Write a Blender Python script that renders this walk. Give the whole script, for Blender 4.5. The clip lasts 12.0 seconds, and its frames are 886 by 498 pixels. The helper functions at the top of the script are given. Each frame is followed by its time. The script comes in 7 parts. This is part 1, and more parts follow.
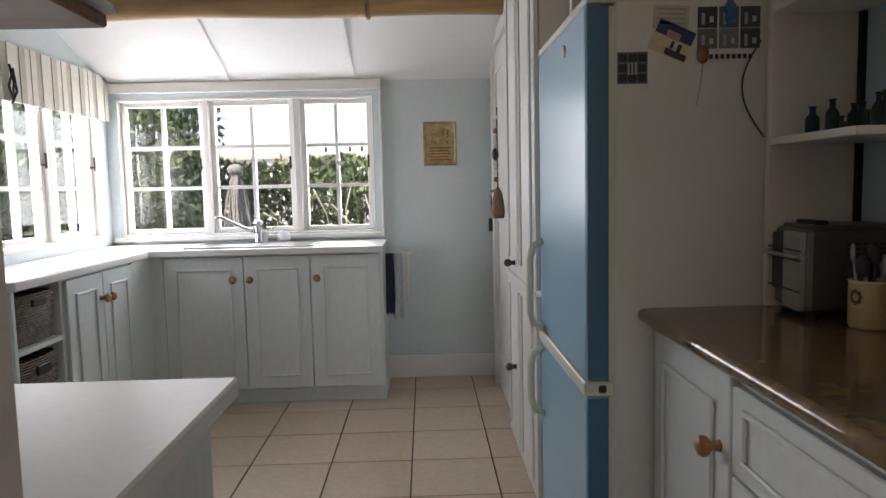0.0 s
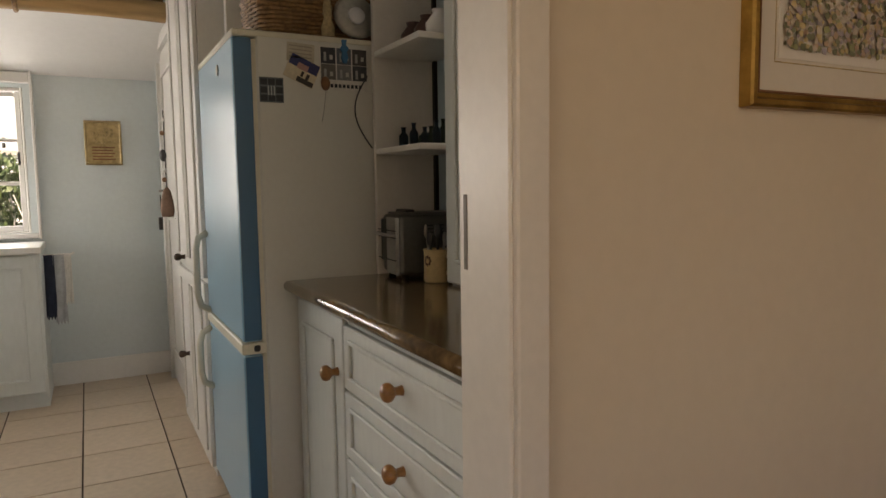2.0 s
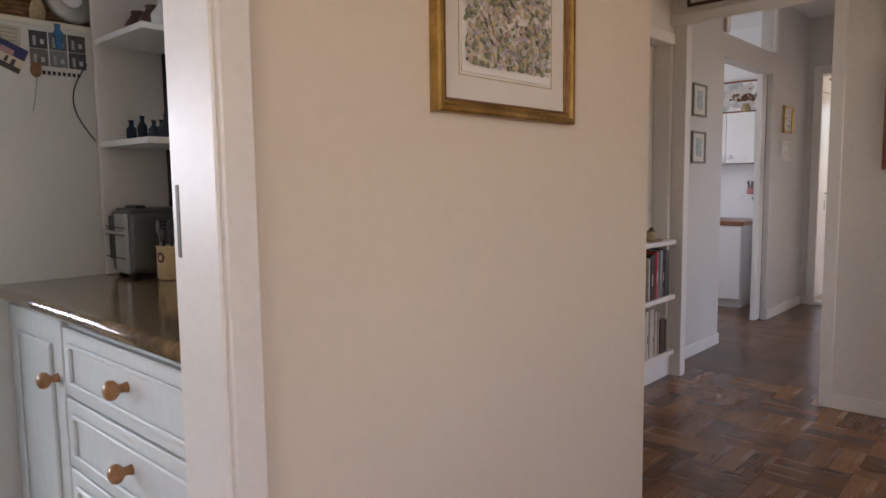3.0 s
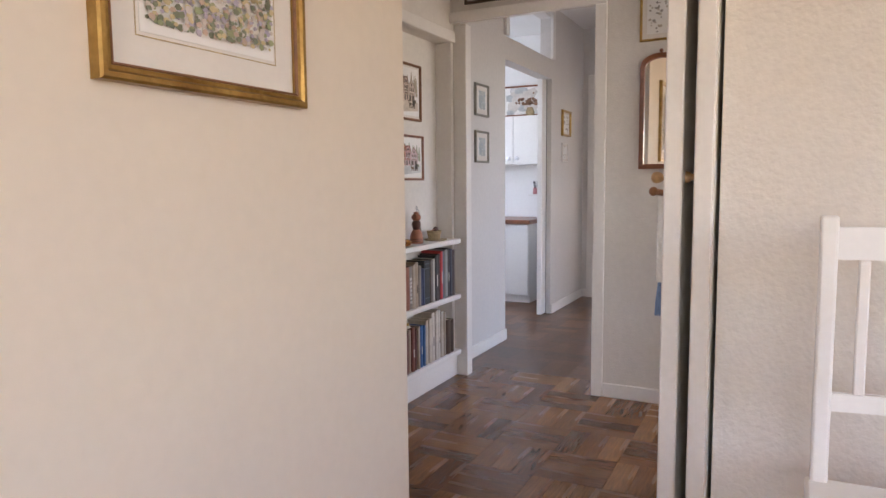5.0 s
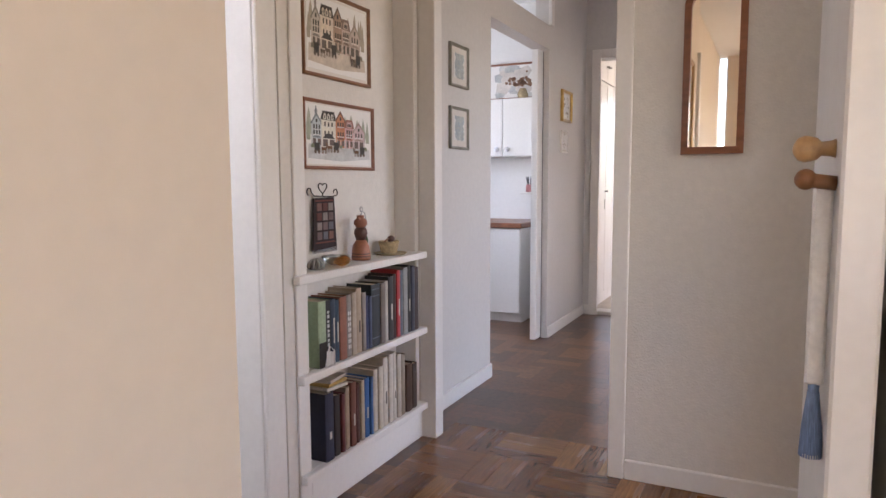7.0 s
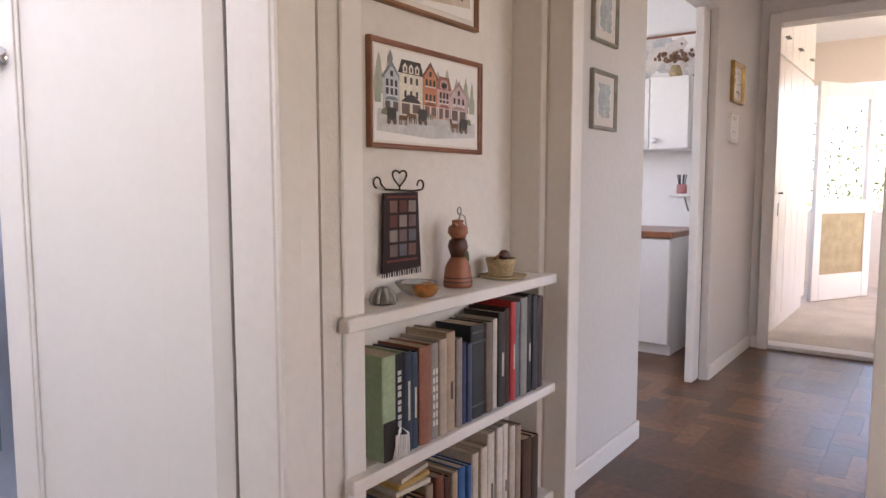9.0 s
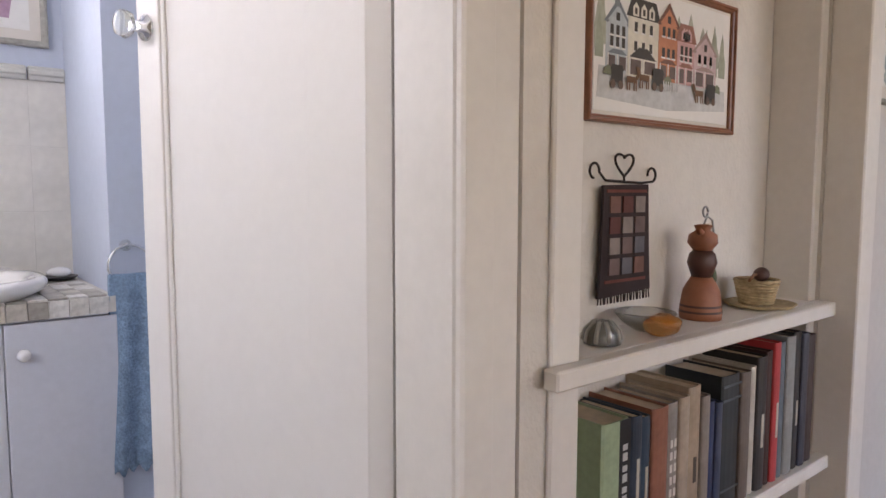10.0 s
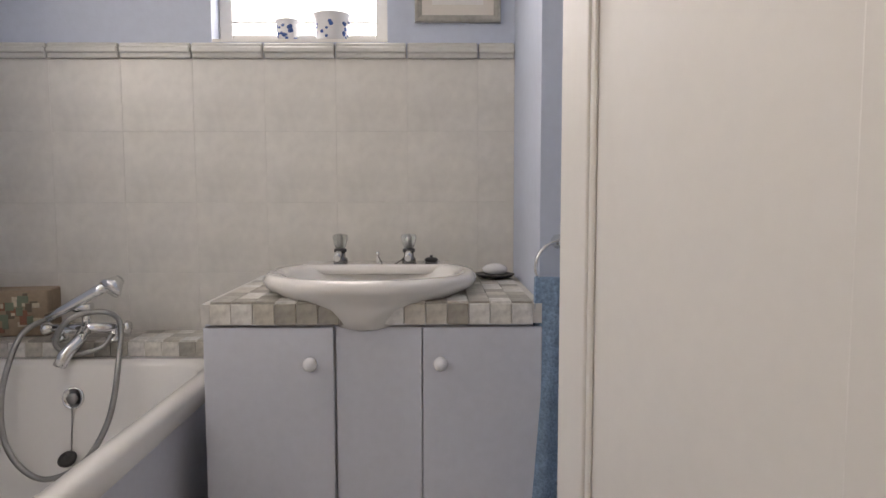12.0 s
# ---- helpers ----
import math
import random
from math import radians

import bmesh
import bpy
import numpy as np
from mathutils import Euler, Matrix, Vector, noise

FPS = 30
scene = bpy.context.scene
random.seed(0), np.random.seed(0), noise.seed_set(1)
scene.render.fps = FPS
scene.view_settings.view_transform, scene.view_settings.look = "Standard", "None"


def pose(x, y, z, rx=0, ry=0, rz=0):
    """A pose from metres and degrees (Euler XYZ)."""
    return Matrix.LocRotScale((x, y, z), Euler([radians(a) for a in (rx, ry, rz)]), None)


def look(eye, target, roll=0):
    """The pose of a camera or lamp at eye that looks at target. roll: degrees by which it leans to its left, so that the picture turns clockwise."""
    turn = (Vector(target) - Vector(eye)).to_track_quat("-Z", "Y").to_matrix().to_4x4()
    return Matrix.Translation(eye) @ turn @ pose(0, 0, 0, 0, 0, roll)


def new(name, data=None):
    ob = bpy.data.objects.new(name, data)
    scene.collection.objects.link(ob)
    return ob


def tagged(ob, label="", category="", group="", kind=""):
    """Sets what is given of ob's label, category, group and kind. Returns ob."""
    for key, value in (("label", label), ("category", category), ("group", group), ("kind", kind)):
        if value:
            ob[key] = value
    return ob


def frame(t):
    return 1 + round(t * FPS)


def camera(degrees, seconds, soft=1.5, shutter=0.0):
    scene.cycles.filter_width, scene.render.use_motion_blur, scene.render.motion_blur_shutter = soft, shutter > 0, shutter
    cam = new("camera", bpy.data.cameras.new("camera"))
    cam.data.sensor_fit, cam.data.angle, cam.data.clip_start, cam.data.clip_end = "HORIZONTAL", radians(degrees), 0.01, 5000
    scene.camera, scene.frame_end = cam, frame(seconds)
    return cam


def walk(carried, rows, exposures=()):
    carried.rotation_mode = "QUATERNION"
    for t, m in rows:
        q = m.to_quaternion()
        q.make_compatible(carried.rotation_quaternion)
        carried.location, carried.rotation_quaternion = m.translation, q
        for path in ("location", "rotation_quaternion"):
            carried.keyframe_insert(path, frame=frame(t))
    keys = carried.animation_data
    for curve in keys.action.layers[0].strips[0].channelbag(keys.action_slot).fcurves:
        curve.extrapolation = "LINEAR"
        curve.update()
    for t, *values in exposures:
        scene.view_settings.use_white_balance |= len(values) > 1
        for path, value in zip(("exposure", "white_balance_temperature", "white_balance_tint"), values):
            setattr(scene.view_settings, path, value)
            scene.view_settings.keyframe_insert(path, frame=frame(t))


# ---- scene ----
cam = camera(66.6, 12.0)
PATH = [
    (0, (0.206, -0.084, 1.196), (0.256, 1.907, 1.014), -1.3),
    (0.5, (0.177, -0.243, 1.204), (0.356, 1.74, 1.02), -1.3),
    (1, (0.196, -0.391, 1.187), (0.527, 1.573, 1.004), -1.2),
    (1.5, (0.212, -0.473, 1.187), (0.795, 1.431, 1.001), -1.0),
    (2, (0.198, -0.523, 1.172), (1.125, 1.24, 0.988), -0.8),
    (2.5, (0.188, -0.594, 1.162), (1.432, 0.96, 0.97), -0.9),
    (3, (0.203, -0.659, 1.157), (1.67, 0.686, 0.964), -0.7),
    (3.5, (0.22, -0.716, 1.156), (1.86, 0.413, 0.969), -0.6),
    (5.5, (0.7, -0.639, 1.127), (2.481, 0.248, 0.926), -0.4),
    (6, (0.98, -0.507, 1.12), (2.766, 0.369, 0.911), -0.2),
    (6.5, (1.251, -0.41, 1.115), (3.039, 0.464, 0.915), -0.2),
    (8.5, (2.127, -0.012, 1.072), (3.864, 0.962, 0.887), -0.1),
    (9, (2.267, 0.104, 1.066), (3.869, 1.287, 0.882), 0.0),
    (9.5, (2.41, 0.293, 1.059), (3.864, 1.653, 0.872), 0.1),
    (10, (2.533, 0.441, 1.043), (3.792, 1.985, 0.87), 0.1),
    (10.5, (2.609, 0.606, 1.044), (3.557, 2.359, 0.869), 0.2),
    (11, (2.675, 0.77, 1.011), (3.318, 2.657, 0.852), -0.3),
    (11.5, (2.714, 0.878, 1.005), (3.123, 2.829, 0.844), -0.2),
    (12, (2.754, 0.95, 0.993), (2.78, 2.943, 0.834), -0.1),
]
EXPOSURES = [(0, 0.90, 6900, 18), (1, 1.00, 6900, 18), (1.5, 1.00, 7400, 18), (2, 1.05, 8500, 19), (2.5, 1.50, 7000, 21), (3, 2.00, 6400, 22), (3.5, 2.30, 5950, 22), (5.5, 2.78, 6000, 18), (6.5, 2.78, 6050, 19), (8.5, 2.75, 6600, 25), (9.0, 2.70, 6600, 24), (9.5, 2.62, 6430, 22), (10.5, 2.48, 6720, 19), (11, 2.26, 6900, 18), (12, 2.03, 7300, 17)]
walk(cam, [(t, look(eye, target, roll)) for t, eye, target, roll in PATH], EXPOSURES)

# ---- world, sun, window and fill light ----
world = bpy.data.worlds.new("sky")
scene.world = world
world.use_nodes = True
wn = world.node_tree.nodes
sky = wn.new("ShaderNodeTexSky")
sky.sky_type = 'NISHITA'
sky.sun_disc = False
sky.sun_elevation = radians(52)
sky.sun_rotation = radians(-135)
world.node_tree.links.new(sky.outputs[0], wn["Background"].inputs[0])
wn["Background"].inputs[1].default_value = 0.15
sun_data = bpy.data.lights.new("sun", "SUN")
sun_data.energy, sun_data.angle, sun_data.color = 5.0, radians(0.6), (1.0, 0.95, 0.88)
sun = new("sun", sun_data)
sun.matrix_world = look((-5, -3, 9), (-0.4, 1.5, 0))


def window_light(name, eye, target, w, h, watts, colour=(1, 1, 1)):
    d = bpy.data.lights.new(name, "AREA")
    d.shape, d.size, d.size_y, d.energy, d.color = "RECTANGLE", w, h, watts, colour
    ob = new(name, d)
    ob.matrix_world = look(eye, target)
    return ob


COOL, DAY, WARM = (0.86, 0.93, 1.0), (1.0, 0.97, 0.93), (1.0, 0.72, 0.42)
window_light("kitchen_window_light", (-0.9, 4.30, 1.40), (-0.7, 1.0, 0.6), 1.5, 0.8, 19.2, COOL)
window_light("kitchen_side_window_light", (-1.90, 3.5, 1.35), (1.0, 3.3, 0.9), 1.0, 0.8, 11.6, COOL)
window_light("bath_window_light", (2.36, 3.14, 1.75), (2.3, 1.5, 0.6), 0.5, 0.5, 0.9, DAY)
window_light("bath_side_window_light", (1.43, 1.80, 1.82), (3.0, 1.80, 1.82), 0.94, 1.0, 2.65, DAY)
# fill lamp in an added, unseen room, to brighten the hall's north wall
window_light("hall_fill_light", (3.45, -2.28, 1.45), (3.1, 1.0, 1.0), 0.9, 1.1, 2.1, (1.0, 0.77, 0.50))
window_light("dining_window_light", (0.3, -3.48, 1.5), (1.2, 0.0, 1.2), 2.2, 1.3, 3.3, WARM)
window_light("dining_side_window_light", (-2.55, -1.4, 1.5), (3.5, -0.2, 1.2), 1.5, 1.2, 4.0, WARM)
window_light("laundry_window_light", (5.55, 3.15, 1.6), (6.6, 1.6, 1.0), 1.0, 1.0, 4.2, (0.93, 0.96, 1.0))
window_light("porch_window_light", (9.0, -1.65, 1.6), (8.2, 1.2, 1.0), 1.7, 1.5, 6.0, (1.0, 0.82, 0.62))
# added fill lamp; its opening in the corridor's south wall is unseen
window_light("corridor_fill_light", (5.0, -0.85, 1.05), (4.6, 1.0, 0.9), 0.8, 2.0, 1.1, (1.0, 0.83, 0.62))


# ---- materials ----
def mat(name, base, rough=0.5, metal=0.0, var=0.06, scale=3.0, grain=0.03, gscale=60.0, bump=0.0, bscale=90.0, base2=None, coat=0.0, stretch=(1, 1, 1), rnd=None, island=False, bdist=0.002):
    m = bpy.data.materials.new(name)
    m.use_nodes = True
    nt = m.node_tree
    p = nt.nodes["Principled BSDF"]
    p.inputs["Roughness"].default_value = rough
    p.inputs["Metallic"].default_value = metal
    p.inputs["Coat Weight"].default_value = coat
    p.inputs["Coat Roughness"].default_value = 0.15
    tc = nt.nodes.new("ShaderNodeTexCoord")
    mp = nt.nodes.new("ShaderNodeMapping")
    mp.inputs["Scale"].default_value = stretch
    nt.links.new(tc.outputs["Object"], mp.inputs[0])
    colour = None
    if rnd:
        src = nt.nodes.new("ShaderNodeNewGeometry").outputs["Random Per Island"] if island else nt.nodes.new("ShaderNodeObjectInfo").outputs["Random"]
        ramp = nt.nodes.new("ShaderNodeValToRGB")
        ramp.color_ramp.interpolation = 'CONSTANT'
        els = ramp.color_ramp.elements
        while len(els) < len(rnd):
            els.new(0.5)
        for i, c in enumerate(rnd):
            els[i].position = i / len(rnd)
            els[i].color = (*c, 1)
        nt.links.new(src, ramp.inputs[0])
        colour = ramp.outputs[0]
    n1 = nt.nodes.new("ShaderNodeTexNoise")
    n1.inputs["Scale"].default_value, n1.inputs["Detail"].default_value = scale, 4
    n2 = nt.nodes.new("ShaderNodeTexNoise")
    n2.inputs["Scale"].default_value, n2.inputs["Detail"].default_value = gscale, 3
    for n in (n1, n2):
        nt.links.new(mp.outputs[0], n.inputs["Vector"])
    if colour is None:
        mix = nt.nodes.new("ShaderNodeMix")
        mix.data_type = 'RGBA'
        b2 = base2 or tuple(c * (1 - 2 * var) for c in base)
        mix.inputs[6].default_value, mix.inputs[7].default_value = (*base, 1), (*b2, 1)
        rr = nt.nodes.new("ShaderNodeMapRange")
        rr.inputs[1].default_value, rr.inputs[2].default_value = 0.35, 0.7
        nt.links.new(n1.outputs[0], rr.inputs[0])
        nt.links.new(rr.outputs[0], mix.inputs[0])
        colour = mix.outputs[2]
    hsv = nt.nodes.new("ShaderNodeHueSaturation")
    mr = nt.nodes.new("ShaderNodeMapRange")
    mr.inputs[1].default_value, mr.inputs[2].default_value = 0.3, 0.7
    mr.inputs[3].default_value, mr.inputs[4].default_value = 1 - grain * 2, 1 + grain
    nt.links.new(n2.outputs[0], mr.inputs[0])
    nt.links.new(mr.outputs[0], hsv.inputs["Value"])
    nt.links.new(colour, hsv.inputs["Color"])
    nt.links.new(hsv.outputs[0], p.inputs["Base Color"])
    rg = nt.nodes.new("ShaderNodeMapRange")
    rg.inputs[3].default_value, rg.inputs[4].default_value = max(0.02, rough * 0.8), min(1, rough * 1.2)
    nt.links.new(n1.outputs[0], rg.inputs[0])
    nt.links.new(rg.outputs[0], p.inputs["Roughness"])
    if bump:
        nb = nt.nodes.new("ShaderNodeTexNoise")
        nb.inputs["Scale"].default_value, nb.inputs["Detail"].default_value = bscale, 2
        nt.links.new(mp.outputs[0], nb.inputs["Vector"])
        bm_ = nt.nodes.new("ShaderNodeBump")
        bm_.inputs["Strength"].default_value, bm_.inputs["Distance"].default_value = bump, bdist
        nt.links.new(nb.outputs[0], bm_.inputs["Height"])
        nt.links.new(bm_.outputs[0], p.inputs["Normal"])
    return m


def pane_mat(name, tint=(1, 1, 1), rough=0.02):
    m = bpy.data.materials.new(name)
    m.use_nodes = True
    nt = m.node_tree
    nt.nodes.remove(nt.nodes["Principled BSDF"])
    tr, gl = nt.nodes.new("ShaderNodeBsdfTransparent"), nt.nodes.new("ShaderNodeBsdfGlossy")
    tr.inputs[0].default_value = (*tint, 1)
    gl.inputs["Roughness"].default_value = rough
    mx = nt.nodes.new("ShaderNodeMixShader")
    mx.inputs[0].default_value = 0.05
    nt.links.new(tr.outputs[0], mx.inputs[1])
    nt.links.new(gl.outputs[0], mx.inputs[2])
    nt.links.new(mx.outputs[0], nt.nodes["Material Output"].inputs[0])
    return m


def glass_mat(name, tint, rough=0.05):
    m = mat(name, tint, rough, 0, 0.02, 3, 0)
    m.node_tree.nodes["Principled BSDF"].inputs["Transmission Weight"].default_value = 0.85
    m.node_tree.nodes["Principled BSDF"].inputs["IOR"].default_value = 1.45
    return m


M = dict(
    dining_wall=mat("cream_plaster", (0.72, 0.635, 0.52), 0.7, 0, 0.025, 1.2, 0.01, 30, 0.06, 40),
    rough_plaster=mat("textured_plaster", (0.74, 0.69, 0.62), 0.7, 0, 0.03, 1.5, 0.02, 40, 0.8, 75, bdist=0.0035),
    hall_wall=mat("stone_white_plaster", (0.70, 0.665, 0.61), 0.65, 0, 0.03, 1.6, 0.02, 40, 0.5, 130, bdist=0.003),
    corridor_wall=mat("warm_grey_plaster", (0.66, 0.635, 0.60), 0.6, 0, 0.03, 1.6, 0.02, 40, 0.3, 120),
    kitchen_wall=mat("pale_blue_plaster", (0.66, 0.735, 0.75), 0.6, 0, 0.03, 1.4, 0.015, 40, 0.2, 70),
    bath_wall=mat("lavender_blue_plaster", (0.56, 0.62, 0.74), 0.6, 0, 0.03, 1.4, 0.015, 40, 0.2, 80),
    white_wall=mat("white_plaster", (0.82, 0.82, 0.80), 0.6, 0, 0.02, 1.4, 0.01, 40, 0.15, 80),
    porch_wall=mat("warm_white_plaster", (0.80, 0.72, 0.62), 0.6, 0, 0.03, 1.4, 0.01, 40, 0.15, 80),
    ceiling=mat("ceiling_white", (0.80, 0.80, 0.79), 0.6, 0, 0.02, 1.2, 0.01, 30, 0.1, 50),
    gloss=mat("white_gloss_paint", (0.80, 0.79, 0.76), 0.32, 0, 0.02, 2.5, 0.012, 50, 0.12, 25, coat=0.3),
    trim=mat("white_trim_paint", (0.79, 0.765, 0.72), 0.42, 0, 0.03, 2.5, 0.015, 50, 0.12, 40),
    cabinet=mat("pale_grey_green_paint", (0.70, 0.745, 0.735), 0.45, 0, 0.03, 2.5, 0.02, 45, 0.1, 60, stretch=(1, 1, 0.3)),
    worktop_white=mat("white_laminate", (0.78, 0.775, 0.75), 0.36, 0, 0.02, 3, 0.015, 80),
    worktop_brown=mat("brown_stone_laminate", (0.25, 0.165, 0.078), 0.13, 0, 0.2, 9, 0.2, 45, base2=(0.11, 0.07, 0.034), coat=0.3),
    fridge_blue=mat("powder_blue_enamel", (0.24, 0.46, 0.62), 0.3, 0, 0.01, 0.3, 0.005, 60, coat=0.3),
    fridge_dark=mat("darker_fridge_blue", (0.045, 0.15, 0.27), 0.35, 0, 0.05, 2, 0.01, 60),
    fridge_side=mat("off_white_enamel", (0.66, 0.66, 0.62), 0.45, 0, 0.03, 2, 0.01, 60, 0.1, 180),
    cream_plastic=mat("cream_plastic", (0.70, 0.67, 0.56), 0.4, 0, 0.03, 4, 0.01),
    wood_knob=mat("turned_wood", (0.42, 0.19, 0.06), 0.3, 0, 0.15, 20, 0.1, 120, stretch=(1, 1, 4), coat=0.4),
    pale_knob=mat("pale_turned_wood", (0.58, 0.36, 0.16), 0.35, 0, 0.12, 20, 0.08, 120, coat=0.3),
    beam=mat("peeled_pole_wood", (0.52, 0.33, 0.15), 0.6, 0, 0.22, 3, 0.18, 22, 0.5, 30, base2=(0.30, 0.16, 0.06), stretch=(0.12, 1, 1)),
    dark_wood=mat("dark_stained_wood", (0.075, 0.04, 0.022), 0.45, 0, 0.2, 4, 0.2, 30, 0.3, 40, stretch=(0.2, 1, 1)),
    brown_wood=mat("brown_wood", (0.26, 0.12, 0.05), 0.45, 0, 0.15, 5, 0.15, 40, 0.2, 40, stretch=(0.2, 1, 1)),
    red_wood=mat("reddish_wood", (0.27, 0.10, 0.045), 0.35, 0, 0.15, 6, 0.12, 50, stretch=(0.2, 1, 1), coat=0.2),
    grout=mat("dark_grout", (0.11, 0.075, 0.05), 0.9, 0, 0.1, 8, 0.1),
    pale_grout=mat("pale_grout", (0.70, 0.685, 0.65), 0.85, 0, 0.05, 8, 0.05),
    floor_tile=mat("sand_floor_tile", (0.6, 0.45, 0.32), 0.33, 0, 0.1, 2.5, 0.05, 30, 0.15, 30, rnd=[(0.60, 0.48, 0.365), (0.57, 0.45, 0.335), (0.585, 0.465, 0.355), (0.62, 0.50, 0.385)]),
    parquet=mat("parquet_block", (0.3, 0.15, 0.07), 0.26, 0, 0.1, 3, 0.22, 35, 0.12, 45, stretch=(0.25, 3, 1), rnd=[(0.162, 0.068, 0.026), (0.221, 0.097, 0.036), (0.127, 0.054, 0.023), (0.274, 0.131, 0.049), (0.186, 0.081, 0.030), (0.323, 0.162, 0.063), (0.147, 0.059, 0.024), (0.245, 0.108, 0.040)], coat=0.12),
    # same floor as parquet, in darker tones, for blocks outside the hall
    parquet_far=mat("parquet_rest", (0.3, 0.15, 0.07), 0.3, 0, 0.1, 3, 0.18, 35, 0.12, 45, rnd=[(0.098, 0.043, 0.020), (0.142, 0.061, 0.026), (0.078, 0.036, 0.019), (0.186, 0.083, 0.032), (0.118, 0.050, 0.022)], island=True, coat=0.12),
    bath_tile=mat("mottled_white_tile", (0.76, 0.74, 0.70), 0.3, 0, 0.05, 7, 0.025, 40, base2=(0.66, 0.645, 0.61), coat=0.08),
    dado=mat("dado_tile", (0.66, 0.66, 0.63), 0.2, 0, 0.05, 6, 0.02),
    mosaic=mat("tumbled_mosaic", (0.5, 0.48, 0.42), 0.5, 0, 0.1, 20, 0.12, 60, 0.3, 60, rnd=[(0.72, 0.71, 0.68), (0.37, 0.35, 0.31), (0.48, 0.455, 0.41), (0.70, 0.68, 0.63), (0.40, 0.385, 0.345), (0.58, 0.55, 0.49)]),
    porcelain=mat("white_porcelain", (0.80, 0.785, 0.76), 0.08, 0, 0.01, 2, 0.005, coat=0.6),
    vanity=mat("pale_lilac_paint", (0.66, 0.685, 0.76), 0.42, 0, 0.03, 2, 0.015, 50, 0.08, 60),
    chrome=mat("chrome", (0.80, 0.81, 0.82), 0.08, 1.0, 0.02, 5, 0.01),
    steel=mat("brushed_steel", (0.36, 0.36, 0.35), 0.3, 0.9, 0.06, 5, 0.05, 90, stretch=(1, 1, 8)),
    iron=mat("dark_iron", (0.035, 0.03, 0.027), 0.5, 0.7, 0.1, 10, 0.05),
    black=mat("black_plastic", (0.025, 0.025, 0.027), 0.4, 0, 0.1, 10, 0.05),
    gold=mat("aged_gold_leaf", (0.52, 0.35, 0.11), 0.33, 0.85, 0.2, 9, 0.1, 70, 0.2, 60, base2=(0.28, 0.16, 0.05)),
    brass=mat("brass_sheet", (0.46, 0.36, 0.20), 0.42, 0.85, 0.15, 20, 0.1, 60, 0.6, 45),
    silver_frame=mat("silver_frame", (0.50, 0.49, 0.45), 0.35, 0.6, 0.1, 10, 0.08, 60),
    mount=mat("mount_card", (0.72, 0.68, 0.62), 0.8, 0, 0.02, 3, 0.01),
    paper=mat("white_paper", (0.80, 0.79, 0.76), 0.8, 0, 0.02, 3, 0.01),
    mirror=mat("mirror_silver", (0.88, 0.88, 0.86), 0.015, 1.0, 0.0, 1, 0.0),
    pane=pane_mat("window_glass"),
    wicker=mat("wicker", (0.36, 0.20, 0.085), 0.6, 0, 0.2, 12, 0.25, 60, 0.5, 50),
    wicker_grey=mat("weathered_wicker", (0.26, 0.225, 0.18), 0.7, 0, 0.2, 12, 0.25, 60, 0.5, 50),
    hedge=mat("hedge_leaves", (0.07, 0.12, 0.035), 0.5, 0, 0.3, 6, 0.2, 30, rnd=[(0.06, 0.10, 0.03), (0.11, 0.16, 0.05), (0.08, 0.12, 0.04), (0.16, 0.20, 0.085), (0.05, 0.08, 0.03)], island=True),
    bark=mat("pale_bark", (0.55, 0.50, 0.44), 0.8, 0, 0.15, 10, 0.1, 40, 0.5, 40),
    ground=mat("garden_ground", (0.20, 0.17, 0.11), 0.95, 0, 0.25, 0.6, 0.2, 9, 0.6, 8),
    concrete=mat("threshold", (0.62, 0.55, 0.47), 0.7, 0, 0.08, 4, 0.06),
    towel=mat("blue_terry", (0.26, 0.39, 0.56), 0.95, 0, 0.12, 30, 0.15, 160, 1.0, 160, bdist=0.004),
    fabric_white=mat("white_cotton", (0.78, 0.77, 0.74), 0.9, 0, 0.04, 20, 0.04, 120, 0.4, 150),
    fabric_navy=mat("navy_cotton", (0.02, 0.03, 0.06), 0.9, 0, 0.1, 20, 0.05, 120),
    tassel=mat("blue_tassel", (0.22, 0.32, 0.52), 0.85, 0, 0.15, 40, 0.15, 120, stretch=(4, 4, 0.5)),
    terracotta=mat("painted_terracotta", (0.36, 0.14, 0.075), 0.5, 0, 0.1, 15, 0.08),
    terracotta_dark=mat("dark_glaze", (0.10, 0.045, 0.035), 0.4, 0, 0.15, 15, 0.1),
    straw=mat("coiled_straw", (0.53, 0.42, 0.24), 0.8, 0, 0.15, 25, 0.15, 90, 0.5, 80),
    amber=glass_mat("amber_glass", (0.80, 0.32, 0.06)),
    clear=glass_mat("clear_glass", (0.92, 0.95, 0.93)),
    bottle_blue=glass_mat("dark_blue_glass", (0.04, 0.09, 0.16)),
    bottle_green=glass_mat("green_glass", (0.10, 0.20, 0.12)),
    stripe_grey=mat("taupe_stripe", (0.50, 0.46, 0.39), 0.9, 0, 0.05, 10, 0.05),
    blind=mat("cream_blind_cloth", (0.72, 0.69, 0.61), 0.9, 0, 0.04, 8, 0.04, 100, 0.3, 120),
    china_blue=mat("china_blue", (0.08, 0.16, 0.42), 0.15, 0, 0.1, 10, 0.05),
    china=mat("white_china", (0.80, 0.81, 0.83), 0.12, 0, 0.01, 3, 0.005),
)
M["door_paint"] = mat("white_eggshell_paint", (0.79, 0.775, 0.75), 0.45, 0, 0.015, 1.5, 0.008, 40, 0.06, 18, coat=0.08)
M["blue_board"] = mat("pale_blue_board", (0.40, 0.53, 0.60), 0.5, 0, 0.03, 2, 0.02, 50, 0.1, 60)
